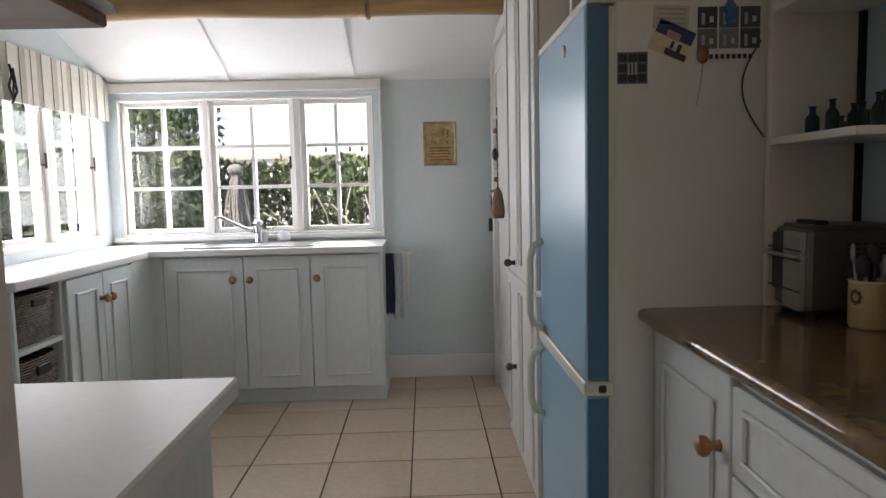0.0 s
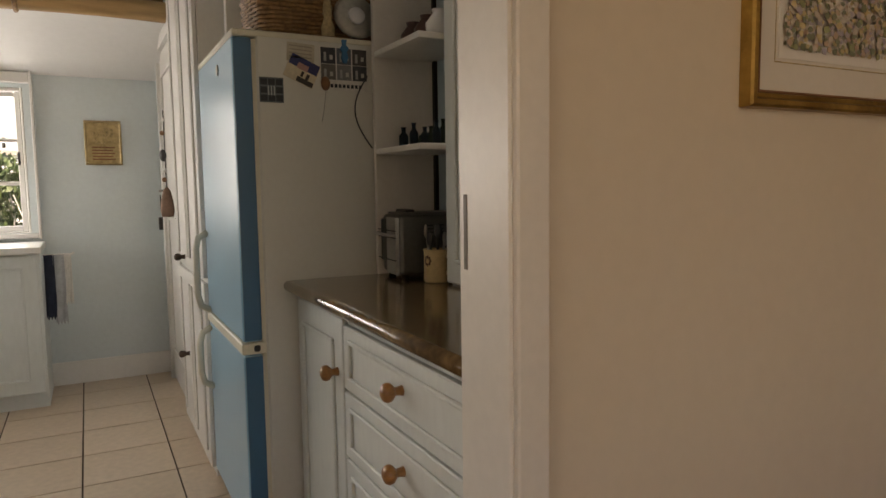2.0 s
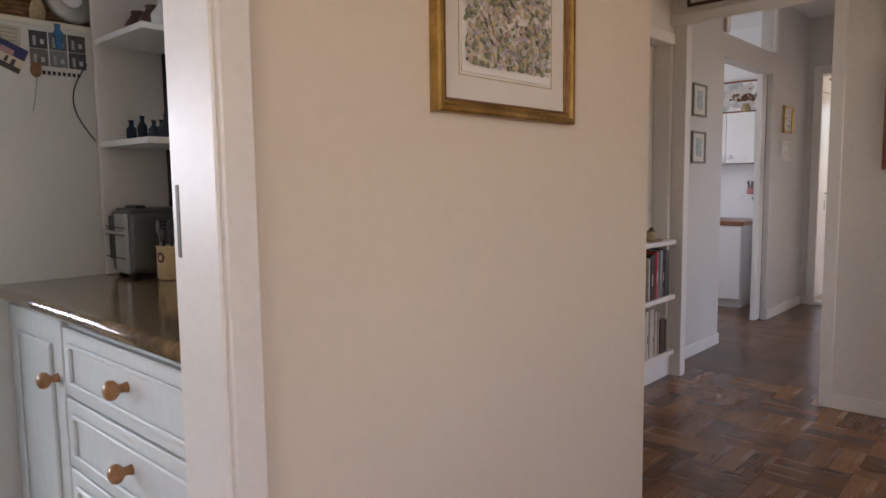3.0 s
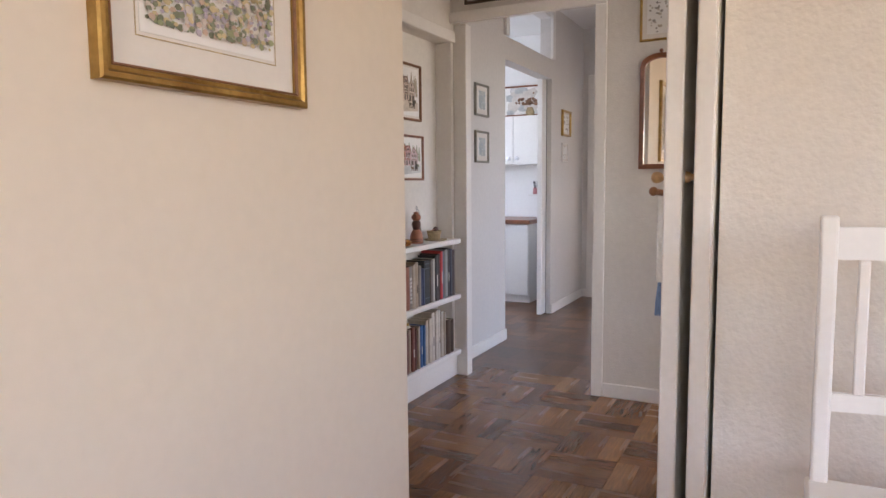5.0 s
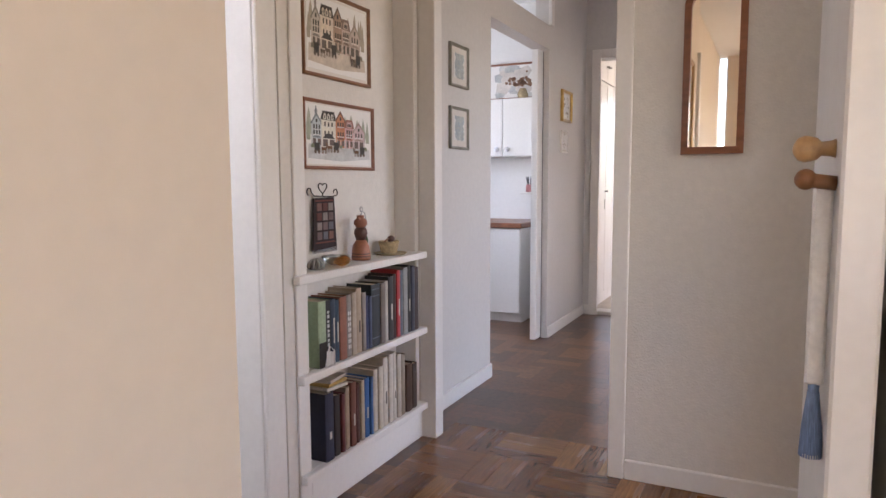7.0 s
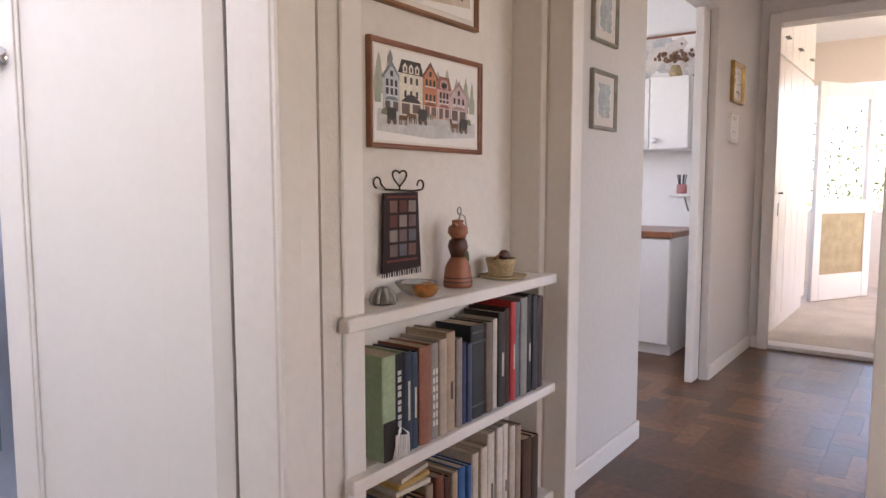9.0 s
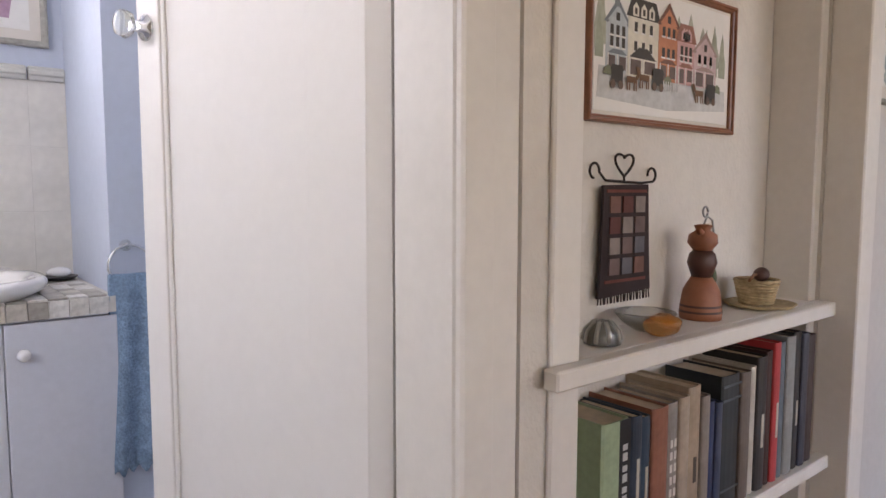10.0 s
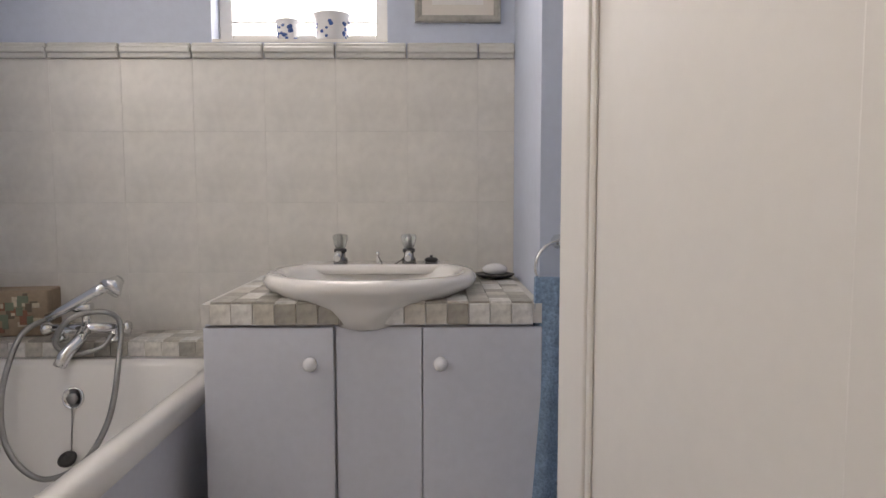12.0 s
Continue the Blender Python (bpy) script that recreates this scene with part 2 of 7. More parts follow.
M["wood_brown_grey"] = mat("weathered_brown_felt", (0.22, 0.13, 0.09), 0.8, 0, 0.12, 12, 0.1)
M["bright_steel"] = mat("bright_satin_steel", (0.55, 0.55, 0.54), 0.32, 0.9, 0.05, 5, 0.04, 90, stretch=(1, 1, 8))
M["olive_frame"] = mat("grey_green_frame", (0.31, 0.30, 0.245), 0.45, 0.2, 0.12, 14, 0.1, 60, 0.2, 60)
M["bark_grey"] = mat("grey_bark", (0.34, 0.32, 0.29), 0.85, 0, 0.2, 14, 0.12, 50, 0.5, 60)
# chrome darkened in colour to stand in for dark reflections on the tap bodies
M["dark_chrome"] = mat("dark_reflection_chrome", (0.30, 0.30, 0.30), 0.16, 1.0, 0.1, 9, 0.05)
M["toaster"] = mat("satin_grey_metal", (0.20, 0.20, 0.195), 0.42, 0.8, 0.06, 6, 0.05, 90)
glow = bpy.data.materials.new("daylight_backdrop")
glow.use_nodes = True
glow.node_tree.nodes["Principled BSDF"].inputs["Emission Color"].default_value = (0.93, 0.97, 1.0, 1)
glow.node_tree.nodes["Principled BSDF"].inputs["Emission Strength"].default_value = 0.9
M["white_glow"] = glow
FLAT = {}


def flat(r, g, b, rough=0.7):
    key = (r, g, b, rough)
    if key not in FLAT:
        FLAT[key] = mat("paint_%02x%02x%02x" % tuple(int(c * 255) for c in (r, g, b)), (r, g, b), rough, 0, 0.1, 12, 0.06, 80)
    return FLAT[key]


# ---- building helpers ----
def thing(name, at=(0, 0, 0), turn=0.0, label="", category="", group="", kind=""):
    ob = new(name)
    ob.empty_display_size = 0.05
    ob.matrix_world = pose(*at, 0, 0, turn)
    return tagged(ob, label, category, group, kind)


def part(name, bm, material, parent=None, label=""):
    me = bpy.data.meshes.new(name)
    bm.normal_update()
    bm.to_mesh(me)
    bm.free()
    me.materials.append(material)
    ob = new(name, me)
    ob.parent = parent
    if label:
        ob["label"] = label
    return ob


def solid(name, bm, material, label="", category="", group="", kind="", at=(0, 0, 0), turn=0.0):
    ob = part(name, bm, material)
    ob.matrix_world = pose(*at, 0, 0, turn)
    return tagged(ob, label, category, group, kind)


def box(bm, x0, x1, y0, y1, z0, z1, b=0.0, seg=1, m=None):
    mt = Matrix.Translation(((x0 + x1) / 2, (y0 + y1) / 2, (z0 + z1) / 2)) @ Matrix.Diagonal((abs(x1 - x0), abs(y1 - y0), abs(z1 - z0), 1))
    if m is not None:
        mt = m @ mt
    vs = bmesh.ops.create_cube(bm, size=1, matrix=mt)["verts"]
    if b:
        es = list({e for v in vs for e in v.link_edges})
        bmesh.ops.bevel(bm, geom=es, offset=b, segments=seg, affect='EDGES', profile=0.5)
    return bm


def B(*boxes, b=0.0, seg=1):
    bm = bmesh.new()
    for q in boxes:
        box(bm, *q, b=b, seg=seg)
    return bm


def lathe(profile, seg=20, m=None, bm=None, cap=True):
    bm = bm or bmesh.new()
    rings = []
    for r, z in profile:
        rings.append([bm.verts.new((max(r, 0.0001) * math.cos(2 * math.pi * i / seg), max(r, 0.0001) * math.sin(2 * math.pi * i / seg), z)) for i in range(seg)])
    made = []
    for a, c in zip(rings, rings[1:]):
        for i in range(seg):
            f = bm.faces.new((a[i], a[(i + 1) % seg], c[(i + 1) % seg], c[i]))
            f.smooth = True
            made.append(f)
    if cap:
        bm.faces.new(rings[0][::-1])
        bm.faces.new(rings[-1])
    if m is not None:
        bmesh.ops.transform(bm, matrix=m, verts=[v for r in rings for v in r])
    return bm


def tube(points, r, seg=8, bm=None, closed=False, taper=None):
    bm = bm or bmesh.new()
    pts = [Vector(p) for p in points]
    n = len(pts)
    rings = []
    side = None
    for i, p in enumerate(pts):
        if closed:
            d = pts[(i + 1) % n] - pts[i - 1]
        else:
            d = pts[min(i + 1, n - 1)] - pts[max(i - 1, 0)]
        d.normalize()
        if side is None:
            side = d.orthogonal().normalized()
        side = (side - d * side.dot(d)).normalized()
        up = d.cross(side)
        rr = r if taper is None else r + (taper - r) * i / (n - 1)
        rings.append([bm.verts.new(p + (side * math.cos(2 * math.pi * k / seg) + up * math.sin(2 * math.pi * k / seg)) * rr) for k in range(seg)])
    pairs = list(zip(rings, rings[1:])) + ([(rings[-1], rings[0])] if closed else [])
    for a, c in pairs:
        for k in range(seg):
            f = bm.faces.new((a[k], a[(k + 1) % seg], c[(k + 1) % seg], c[k]))
            f.smooth = True
    if not closed:
        bm.faces.new(rings[0][::-1])
        bm.faces.new(rings[-1])
    return bm


def arc(cx, cy, r, a0, a1, n=12):
    return [(cx + r * math.cos(radians(a0 + (a1 - a0) * i / n)), cy + r * math.sin(radians(a0 + (a1 - a0) * i / n))) for i in range(n + 1)]


def ball(r, m=None, bm=None, seg=14):
    prof = [(r * math.sin(math.pi * i / 10), -r * math.cos(math.pi * i / 10)) for i in range(11)]
    return lathe(prof, seg, m, bm, cap=False)


def prism(poly, depth, m=None, bm=None):
    """A plate: poly in x and z, from y=0 to y=depth."""
    bm = bm or bmesh.new()
    a = [bm.verts.new((x, 0, z)) for x, z in poly]
    c = [bm.verts.new((x, depth, z)) for x, z in poly]
    bm.faces.new(a)
    bm.faces.new(c[::-1])
    for i in range(len(a)):
        j = (i + 1) % len(a)
        bm.faces.new((a[j], a[i], c[i], c[j]))
    if m is not None:
        bmesh.ops.transform(bm, matrix=m, verts=a + c)
    return bm


def structure(name, boxes, material, label="", b=0.0):
    return solid(name, B(*boxes, b=b), M[material], label, name.split("_")[0], kind="structure")


# ---- floors ----
structure("floor", [(-1.9, 1.45, 0.47, 4.2, -0.12, -0.006)], "grout", "dark grouted screed under the sand floor tiles")
structure("floor_hall", [(-2.7, 7.2, -3.6, 0.47, -0.12, -0.006), (1.45, 7.2, 0.47, 1.2, -0.12, -0.006), (4.6, 7.2, 1.2, 3.2, -0.12, -0.006)], "dark_wood", "dark boards under the parquet blocks")
structure("floor_bath", [(1.3, 3.2, 1.2, 3.0, -0.12, 0.0)], "bath_tile", "pale tiled bathroom floor")
structure("floor_porch", [(7.2, 10.6, -1.6, 1.9, -0.12, 0.015)], "concrete", "pale carpeted porch floor in bright light")
structure("ground", [(-60, 60, 4.2, 90, -0.4, -0.15), (-60, -2.0, -60, 4.2, -0.4, -0.15), (-2.0, 60, -60, -3.75, -0.4, -0.15), (10.8, 60, -3.75, 4.2, -0.4, -0.15)], "ground", "bare garden soil with dry litter")

# ---- walls ----
# dining room
structure("wall_north", [(-2.7, -0.143, 0.345, 0.465, 0, 2.6), (0.716, 2.12, 0.262, 0.395, 0, 2.6), (-0.143, 0.716, 0.345, 0.395, 2.05, 2.6)], "dining_wall", "smooth cream plaster wall round the kitchen doorway")
structure("wall_south", [(-2.7, 2.6, -3.6, -3.45, 0, 0.85), (-2.7, 2.6, -3.6, -3.45, 2.15, 2.6), (-2.7, -0.8, -3.6, -3.45, 0.85, 2.15), (1.4, 2.6, -3.6, -3.45, 0.85, 2.15)], "dining_wall", "cream plaster wall with a wide window opening")
structure("wall_west", [(-2.7, -2.5, -3.45, 0.262, 0, 0.9), (-2.7, -2.5, -3.45, 0.262, 2.1, 2.6), (-2.7, -2.5, -3.45, -2.15, 0.9, 2.1), (-2.7, -2.5, -0.65, 0.262, 0.9, 2.1)], "dining_wall", "cream plaster wall with a window opening")
structure("wall_east", [(2.457, 2.6, -3.45, -0.527, 0, 2.6)], "rough_plaster", "white wall with rough trowelled plaster")
structure("ceiling", [(-2.7, 4.05, -3.6, 0.52, 2.6, 2.7), (2.0, 7.2, 0.52, 1.2, 2.6, 2.7), (4.05, 7.2, -1.2, 0.52, 2.6, 2.7), (4.6, 7.2, 1.2, 3.2, 2.6, 2.7)], "ceiling", "flat white ceiling")
# hall
structure("wall_hall_south", [(2.6, 3.03, -0.66, -0.53, 0, 2.6), (3.03, 3.9, -0.66, -0.53, 2.08, 2.6), (3.9, 3.99, -0.66, -0.53, 0, 2.6)], "hall_wall", "plain stone-white wall with the folding-door opening")
# unseen room added behind the folding doors for the hall's fill lamp
structure("wall_study", [(2.6, 2.7, -2.4, -0.66, 0, 2.6), (4.0, 4.09, -2.4, -0.9, 0, 2.6), (2.6, 3.0, -2.5, -2.4, 0, 2.6), (3.9, 4.09, -2.5, -2.4, 0, 2.6), (3.0, 3.9, -2.5, -2.4, 0, 0.85), (3.0, 3.9, -2.5, -2.4, 2.05, 2.6)], "white_wall", "plain white wall of an added room holding the hall fill light")
structure("wall_hall_west", [(2.0, 2.12, 0.395, 1.03, 0, 2.6)], "hall_wall", "plain stone-white wall beside the bathroom door")
structure("wall_hall_north", [(2.0, 2.36, 1.03, 1.13, 0, 2.6), (2.36, 3.14, 1.03, 1.13, 2.05, 2.6), (3.14, 3.246, 1.03, 1.15, 0, 2.6), (3.246, 4.03, 1.03, 1.15, 1.93, 2.6), (3.246, 4.03, 1.135, 1.15, 0, 1.93), (4.03, 4.1, 1.03, 1.2, 0, 2.6)], "hall_wall", "stone-white wall with the book niche let into it")
structure("wall_partition", [(3.99, 4.09, -0.66, 0.147, 0, 2.6), (3.99, 4.09, 0.147, 1.03, 2.05, 2.6)], "hall_wall", "stone-white orange-peel plaster wall with a wide opening")
# corridor
structure("wall_corridor_north", [(4.1, 5.0, 1.10, 1.2, 0, 2.6), (5.0, 6.06, 1.10, 1.2, 2.0, 2.16), (6.06, 7.1, 1.10, 1.2, 0, 2.6), (5.0, 6.06, 1.10, 1.2, 2.5, 2.6)], "corridor_wall", "warm grey corridor wall with a sliding-door opening and fanlight")
structure("wall_corridor_south", [(4.09, 4.6, -0.9, -0.8, 0, 2.6), (5.4, 7.1, -0.9, -0.8, 0, 2.6), (4.6, 5.4, -0.9, -0.8, 2.1, 2.6), (3.9, 4.09, -0.9, -0.66, 0, 2.6)], "corridor_wall", "warm grey corridor wall")
structure("wall_corridor_east", [(7.06, 7.18, 1.045, 1.10, 0, 2.6), (7.06, 7.18, 0.22, 1.045, 2.09, 2.6), (7.06, 7.18, -0.9, 0.22, 0, 2.6)], "corridor_wall", "warm grey end wall round the porch doorway")
# laundry
structure("wall_laundry", [(7.06, 7.18, 1.2, 3.1, 0, 2.6), (4.5, 4.6, 1.2, 3.1, 0, 2.6), (4.5, 5.0, 3.1, 3.2, 0, 2.6), (6.1, 7.18, 3.1, 3.2, 0, 2.6), (5.0, 6.1, 3.1, 3.2, 0, 1.1), (5.0, 6.1, 3.1, 3.2, 2.1, 2.6)], "white_wall", "white laundry room wall")
# porch
structure("wall_porch", [(7.18, 7.318, 1.045, 1.75, 0, 2.6), (7.18, 9.0, 1.75, 1.9, 0, 2.6), (10.3, 10.7, 1.75, 1.9, 0, 2.6), (9.0, 10.3, 1.75, 1.9, 0, 0.8), (9.0, 10.3, 1.75, 1.9, 2.1, 2.6), (7.18, 7.3, -1.6, -0.9, 0, 2.6), (10.6, 10.7, -1.6, 0.1, 0, 2.6), (10.6, 10.7, 1.6, 1.75, 0, 2.6), (10.6, 10.7, 0.1, 1.6, 0, 0.8), (10.6, 10.7, 0.1, 1.6, 2.15, 2.6), (7.18, 8.1, -1.7, -1.6, 0, 2.6), (9.9, 10.7, -1.7, -1.6, 0, 2.6), (8.1, 9.9, -1.7, -1.6, 0, 0.8), (8.1, 9.9, -1.7, -1.6, 2.4, 2.6)], "porch_wall", "warm white porch wall in strong daylight")
structure("ceiling_porch", [(7.18, 10.7, -1.7, 1.9, 2.6, 2.7)], "ceiling", "white porch ceiling")
# bathroom
structure("wall_bath_back", [(1.3, 2.11, 2.957, 3.12, 0, 2.5), (2.62, 3.05, 2.957, 3.12, 0, 2.5), (2.11, 2.62, 2.957, 3.12, 0, 1.437), (2.11, 2.62, 2.957, 3.12, 2.05, 2.5)], "bath_wall", "lavender-blue plaster wall above the tiles with a small window")
structure("wall_bath_east", [(3.14, 3.22, 1.15, 2.45, 0, 2.5), (2.99, 3.22, 2.45, 2.957, 0, 2.5)], "bath_wall", "lavender-blue plaster wall with a nib beside the basin")
structure("wall_bath_west", [(1.402, 1.455, 1.13, 2.957, 0, 1.3), (1.402, 1.455, 1.13, 2.957, 2.35, 2.5), (1.402, 1.455, 1.13, 1.3, 1.3, 2.35), (1.402, 1.455, 2.3, 2.957, 1.3, 2.35), (1.402, 2.0, 1.03, 1.13, 0, 2.5)], "bath_wall", "lavender-blue plaster wall with a side window opening")
structure("ceiling_bath", [(1.3, 3.22, 1.152, 3.12, 2.5, 2.6), (1.402, 3.138, 1.132, 1.152, 2.502, 2.598)], "ceiling", "white bathroom ceiling")
# kitchen
structure("wall_kitchen_north", [(-1.87, -1.66, 4.12, 4.27, 0, 2.0), (-0.098, 1.45, 4.12, 4.27, 0, 2.0), (-1.66, -0.098, 4.12, 4.27, 0, 0.935), (-1.66, -0.098, 4.12, 4.27, 1.775, 2.0)], "kitchen_wall", "pale blue-grey kitchen wall with a row of casement windows")
structure("wall_kitchen_west", [(-1.87, -1.72, 0.465, 2.95, 0, 2.7), (-1.87, -1.72, 4.02, 4.12, 0, 2.7), (-1.87, -1.72, 2.95, 4.02, 0, 0.93), (-1.87, -1.72, 2.95, 4.02, 1.8, 2.7)], "kitchen_wall", "pale green-grey kitchen wall with a side window")
structure("wall_kitchen_east", [(1.37, 1.40, 0.395, 3.1, 0, 2.7), (0.64, 1.47, 3.1, 3.2, 0, 2.7), (0.64, 0.74, 3.2, 4.12, 2.0, 2.7), (0.72, 0.8, 3.2, 4.12, 0, 2.0)], "kitchen_wall", "pale blue-grey kitchen wall behind the cupboards")
bm = bmesh.new()
SL = 0.415
for v in [(-1.9, 4.3, 1.855 - 0.18 * SL), (1.5, 4.3, 1.855 - 0.18 * SL), (1.5, 3.25, 1.855 + 0.87 * SL), (-1.9, 3.25, 1.855 + 0.87 * SL), (1.5, 0.36, 2.35), (-1.9, 0.36, 2.35)]:
    bm.verts.new(v)
bm.verts.ensure_lookup_table()
bm.faces.new([bm.verts[i] for i in (0, 1, 2, 3)])
bm.faces.new([bm.verts[i] for i in (3, 2, 4, 5)])
r = bmesh.ops.extrude_face_region(bm, geom=bm.faces[:])
bmesh.ops.translate(bm, vec=(0, 0, 0.12), verts=[g for g in r["geom"] if isinstance(g, bmesh.types.BMVert)])
for x in (-0.956, -0.206):
    prism([(x - 0.012, 0), (x + 0.012, 0), (x + 0.012, 0.014), (x - 0.012, 0.014)], 0.87, Matrix(((1, 0, 0, 0), (0, -1, 0, 4.118), (0, SL, 1, 1.842), (0, 0, 0, 1))), bm)
bmesh.ops.recalc_face_normals(bm, faces=bm.faces[:])
solid("ceiling_kitchen", bm, M["ceiling"], "sloping white board ceiling with cover battens", "ceiling", kind="structure")

# ---- doorways and trims ----
structure("trim_kitchen_door", [(0.714, 0.768, 0.238, 0.262, 0, 2.1), (0.708, 0.716, 0.250, 0.392, 0, 2.05), (-0.20, -0.141, 0.325, 0.345, 0, 2.05), (-0.143, -0.130, 0.335, 0.462, 0, 2.05), (-0.20, 0.714, 0.325, 0.345, 2.05, 2.1)], "trim", "white painted jambs and architrave of the kitchen doorway", b=0.003)
structure("trim_hall_opening", [(3.972, 4.0, 0.147, 0.205, 0, 2.03), (4.0, 4.10, 0.147, 0.165, 0, 2.05), (3.972, 4.0, 0.147, 1.03, 2.03, 2.085), (4.03, 4.10, 0.955, 1.03, 0, 2.03)], "trim", "white painted opening trim in the hall", b=0.003)
structure("trim_niche", [(3.188, 3.246, 1.020, 1.03, 0, 2.03), (3.246, 4.03, 1.020, 1.03, 1.93, 1.99), (4.0, 4.03, 1.035, 1.135, 0, 1.93)], "trim", "white painted edging of the book niche", b=0.003)
structure("trim_bath_door", [(3.029, 3.081, 1.014, 1.03, 0, 2.12), (2.30, 2.36, 1.012, 1.03, 0, 2.12), (2.36, 3.029, 1.014, 1.03, 2.05, 2.12)], "trim", "white painted bathroom door architrave", b=0.004)
# black strip puts the shade of the hinge-side gap into colour
structure("door_seal", [(3.107, 3.125, 1.2405, 1.2545, 0, 2.04)], "black", "black strip for the shade in the bathroom door joint")
structure("trim_bath_jamb", [(3.031, 3.138, 1.032, 1.152, 0, 2.05), (3.106, 3.138, 1.153, 1.240, 0, 2.05), (2.362, 2.38, 1.032, 1.152, 0, 2.05)], "trim", "white painted rebated jamb lining of the bathroom door", b=0.003)
structure("trim_porch_door", [(7.03, 7.06, 0.975, 1.045, 0, 2.16), (7.03, 7.06, 0.22, 0.975, 2.09, 2.16), (7.06, 7.18, 1.01, 1.045, 0, 2.09), (7.03, 7.06, 0.16, 0.22, 0, 2.16), (7.06, 7.2, 0.22, 1.0, 0.0, 0.03)], "trim", "white painted porch door architrave and threshold", b=0.004)
structure("trim_fanlight", [(4.97, 5.03, 1.075, 1.10, 2.16, 2.6), (6.03, 6.09, 1.075, 1.10, 2.16, 2.6)], "trim", "white painted fanlight frame", b=0.003)
structure("baseboard", [(3.975, 3.99, -0.53, 0.145, 0, 0.075), (4.1, 5.0, 1.085, 1.10, 0, 0.08), (6.07, 7.045, 1.085, 1.10, 0, 0.08), (7.045, 7.06, 1.045, 1.085, 0, 0.08), (3.246, 4.03, 1.021, 1.03, 0, 0.13), (3.083, 3.186, 1.014, 1.03, 0, 0.09)], "trim", "white painted skirting board", b=0.004)
structure("trim_kitchen_rail", [(-0.06, 0.64, 4.10, 4.12, 1.868, 1.888), (-1.72, -0.06, 4.08, 4.12, 1.80, 1.86), (-0.06, -0.045, 4.08, 4.12, 0.90, 1.87), (-0.06, 0.64, 4.108, 4.12, 0, 0.14)], "gloss", "white timber rail and skirting along the kitchen wall", b=0.003)


# ---- windows ----
def casement(parent, x0, x1, z0, z1, cols, rows, y=0.0, deep=0.04):
    """A glazed casement in local x and z."""
    st = 0.030
    bm = bmesh.new()
    for q in ((x0, x0 + st, y, y + deep, z0, z1), (x1 - st, x1, y, y + deep, z0, z1), (x0 + st, x1 - st, y, y + deep, z0, z0 + st), (x0 + st, x1 - st, y, y + deep, z1 - st, z1)):
        box(bm, *q, b=0.004)
    fr = part("casement", bm, M["gloss"], parent)
    w, h = (x1 - x0 - 2 * st) / cols, (z1 - z0 - 2 * st) / rows
    bm = bmesh.new()
    for i in range(1, cols):
        box(bm, x0 + st + i * w - 0.011, x0 + st + i * w + 0.011, y + 0.004, y + deep - 0.004, z0 + st, z1 - st)
    for j in range(1, rows):
        box(bm, x0 + st, x1 - st, y + 0.006, y + deep - 0.006, z0 + st + j * h - 0.011, z0 + st + j * h + 0.011)
    part("glazing_bar", bm, M["gloss"], fr)
    for i in range(cols):
        for j in range(rows):
            p = part("pane", B((x0 + st + i * w + 0.01, x0 + st + (i + 1) * w - 0.01, y + 0.018, y + 0.021, z0 + st + j * h + 0.01, z0 + st + (j + 1) * h - 0.01)), M["pane"], fr)
            p.visible_shadow = False
    bm = lathe([(0.006, 0), (0.006, 0.02)], 8, pose(x1 - 0.022, y, (z0 + z1) / 2, 90))
    box(bm, x1 - 0.028, x1 - 0.016, y - 0.03, y - 0.02, (z0 + z1) / 2 - 0.02, (z0 + z1) / 2 + 0.06, b=0.003)
    part("stay_handle", bm, M["iron"], fr)
    return fr


win = thing("window_1", (0, 4.14, 0), 0, "row of three white cottage casement windows over the sink", "window", kind="structure")
part("window_frame", B((-1.66, -1.645, -0.02, 0.09, 0.935, 1.775), (-0.112, -0.098, -0.02, 0.09, 0.935, 1.775), (-1.645, -0.112, -0.02, 0.09, 1.755, 1.775), (-1.645, -0.112, -0.02, 0.09, 0.93, 0.945), (-1.140, -1.105, -0.02, 0.09, 0.945, 1.755), (-0.592, -0.550, -0.02, 0.09, 0.945, 1.755), b=0.004), M["gloss"], win)
part("window_sill", B((-1.70, -0.06, -0.06, 0.02, 0.905, 0.932), b=0.005), M["gloss"], win)
for x0, x1 in ((-1.643, -1.142), (-1.103, -0.594), (-0.548, -0.114)):
    casement(win, x0, x1, 0.947, 1.753, 2, 3, 0.015)
win2 = thing("window_2", (-1.735, 0, 0), 90, "white cottage casement window beside the worktop", "window", kind="structure")
part("window_frame", B((2.95, 2.99, -0.02, 0.09, 0.93, 1.8), (3.98, 4.02, -0.02, 0.09, 0.93, 1.8), (2.99, 3.98, -0.02, 0.09, 1.76, 1.8), (2.99, 3.98, -0.02, 0.09, 0.93, 0.955), (3.47, 3.52, -0.02, 0.09, 0.955, 1.76), b=0.004), M["gloss"], win2)
for x0, x1 in ((2.995, 3.465), (3.525, 3.975)):
    casement(win2, x0, x1, 0.96, 1.755, 2, 3, 0.015)
win3 = thing("window_3", (0, 3.03, 0), 0, "small white bathroom window with a bright pane", "window", kind="structure")
part("window_frame", B((2.11, 2.15, 0, 0.06, 1.437, 2.05), (2.58, 2.62, 0, 0.06, 1.437, 2.05), (2.15, 2.58, 0, 0.06, 1.437, 1.475), (2.15, 2.58, 0, 0.06, 2.01, 2.05), b=0.003), M["gloss"], win3)
p = part("pane", B((2.15, 2.58, 0.028, 0.032, 1.475, 2.01)), M["pane"], win3)
p.visible_shadow = False
part("window_sill", B((2.112, 2.618, -0.075, 0.0, 1.437, 1.446)), M["gloss"], win3)


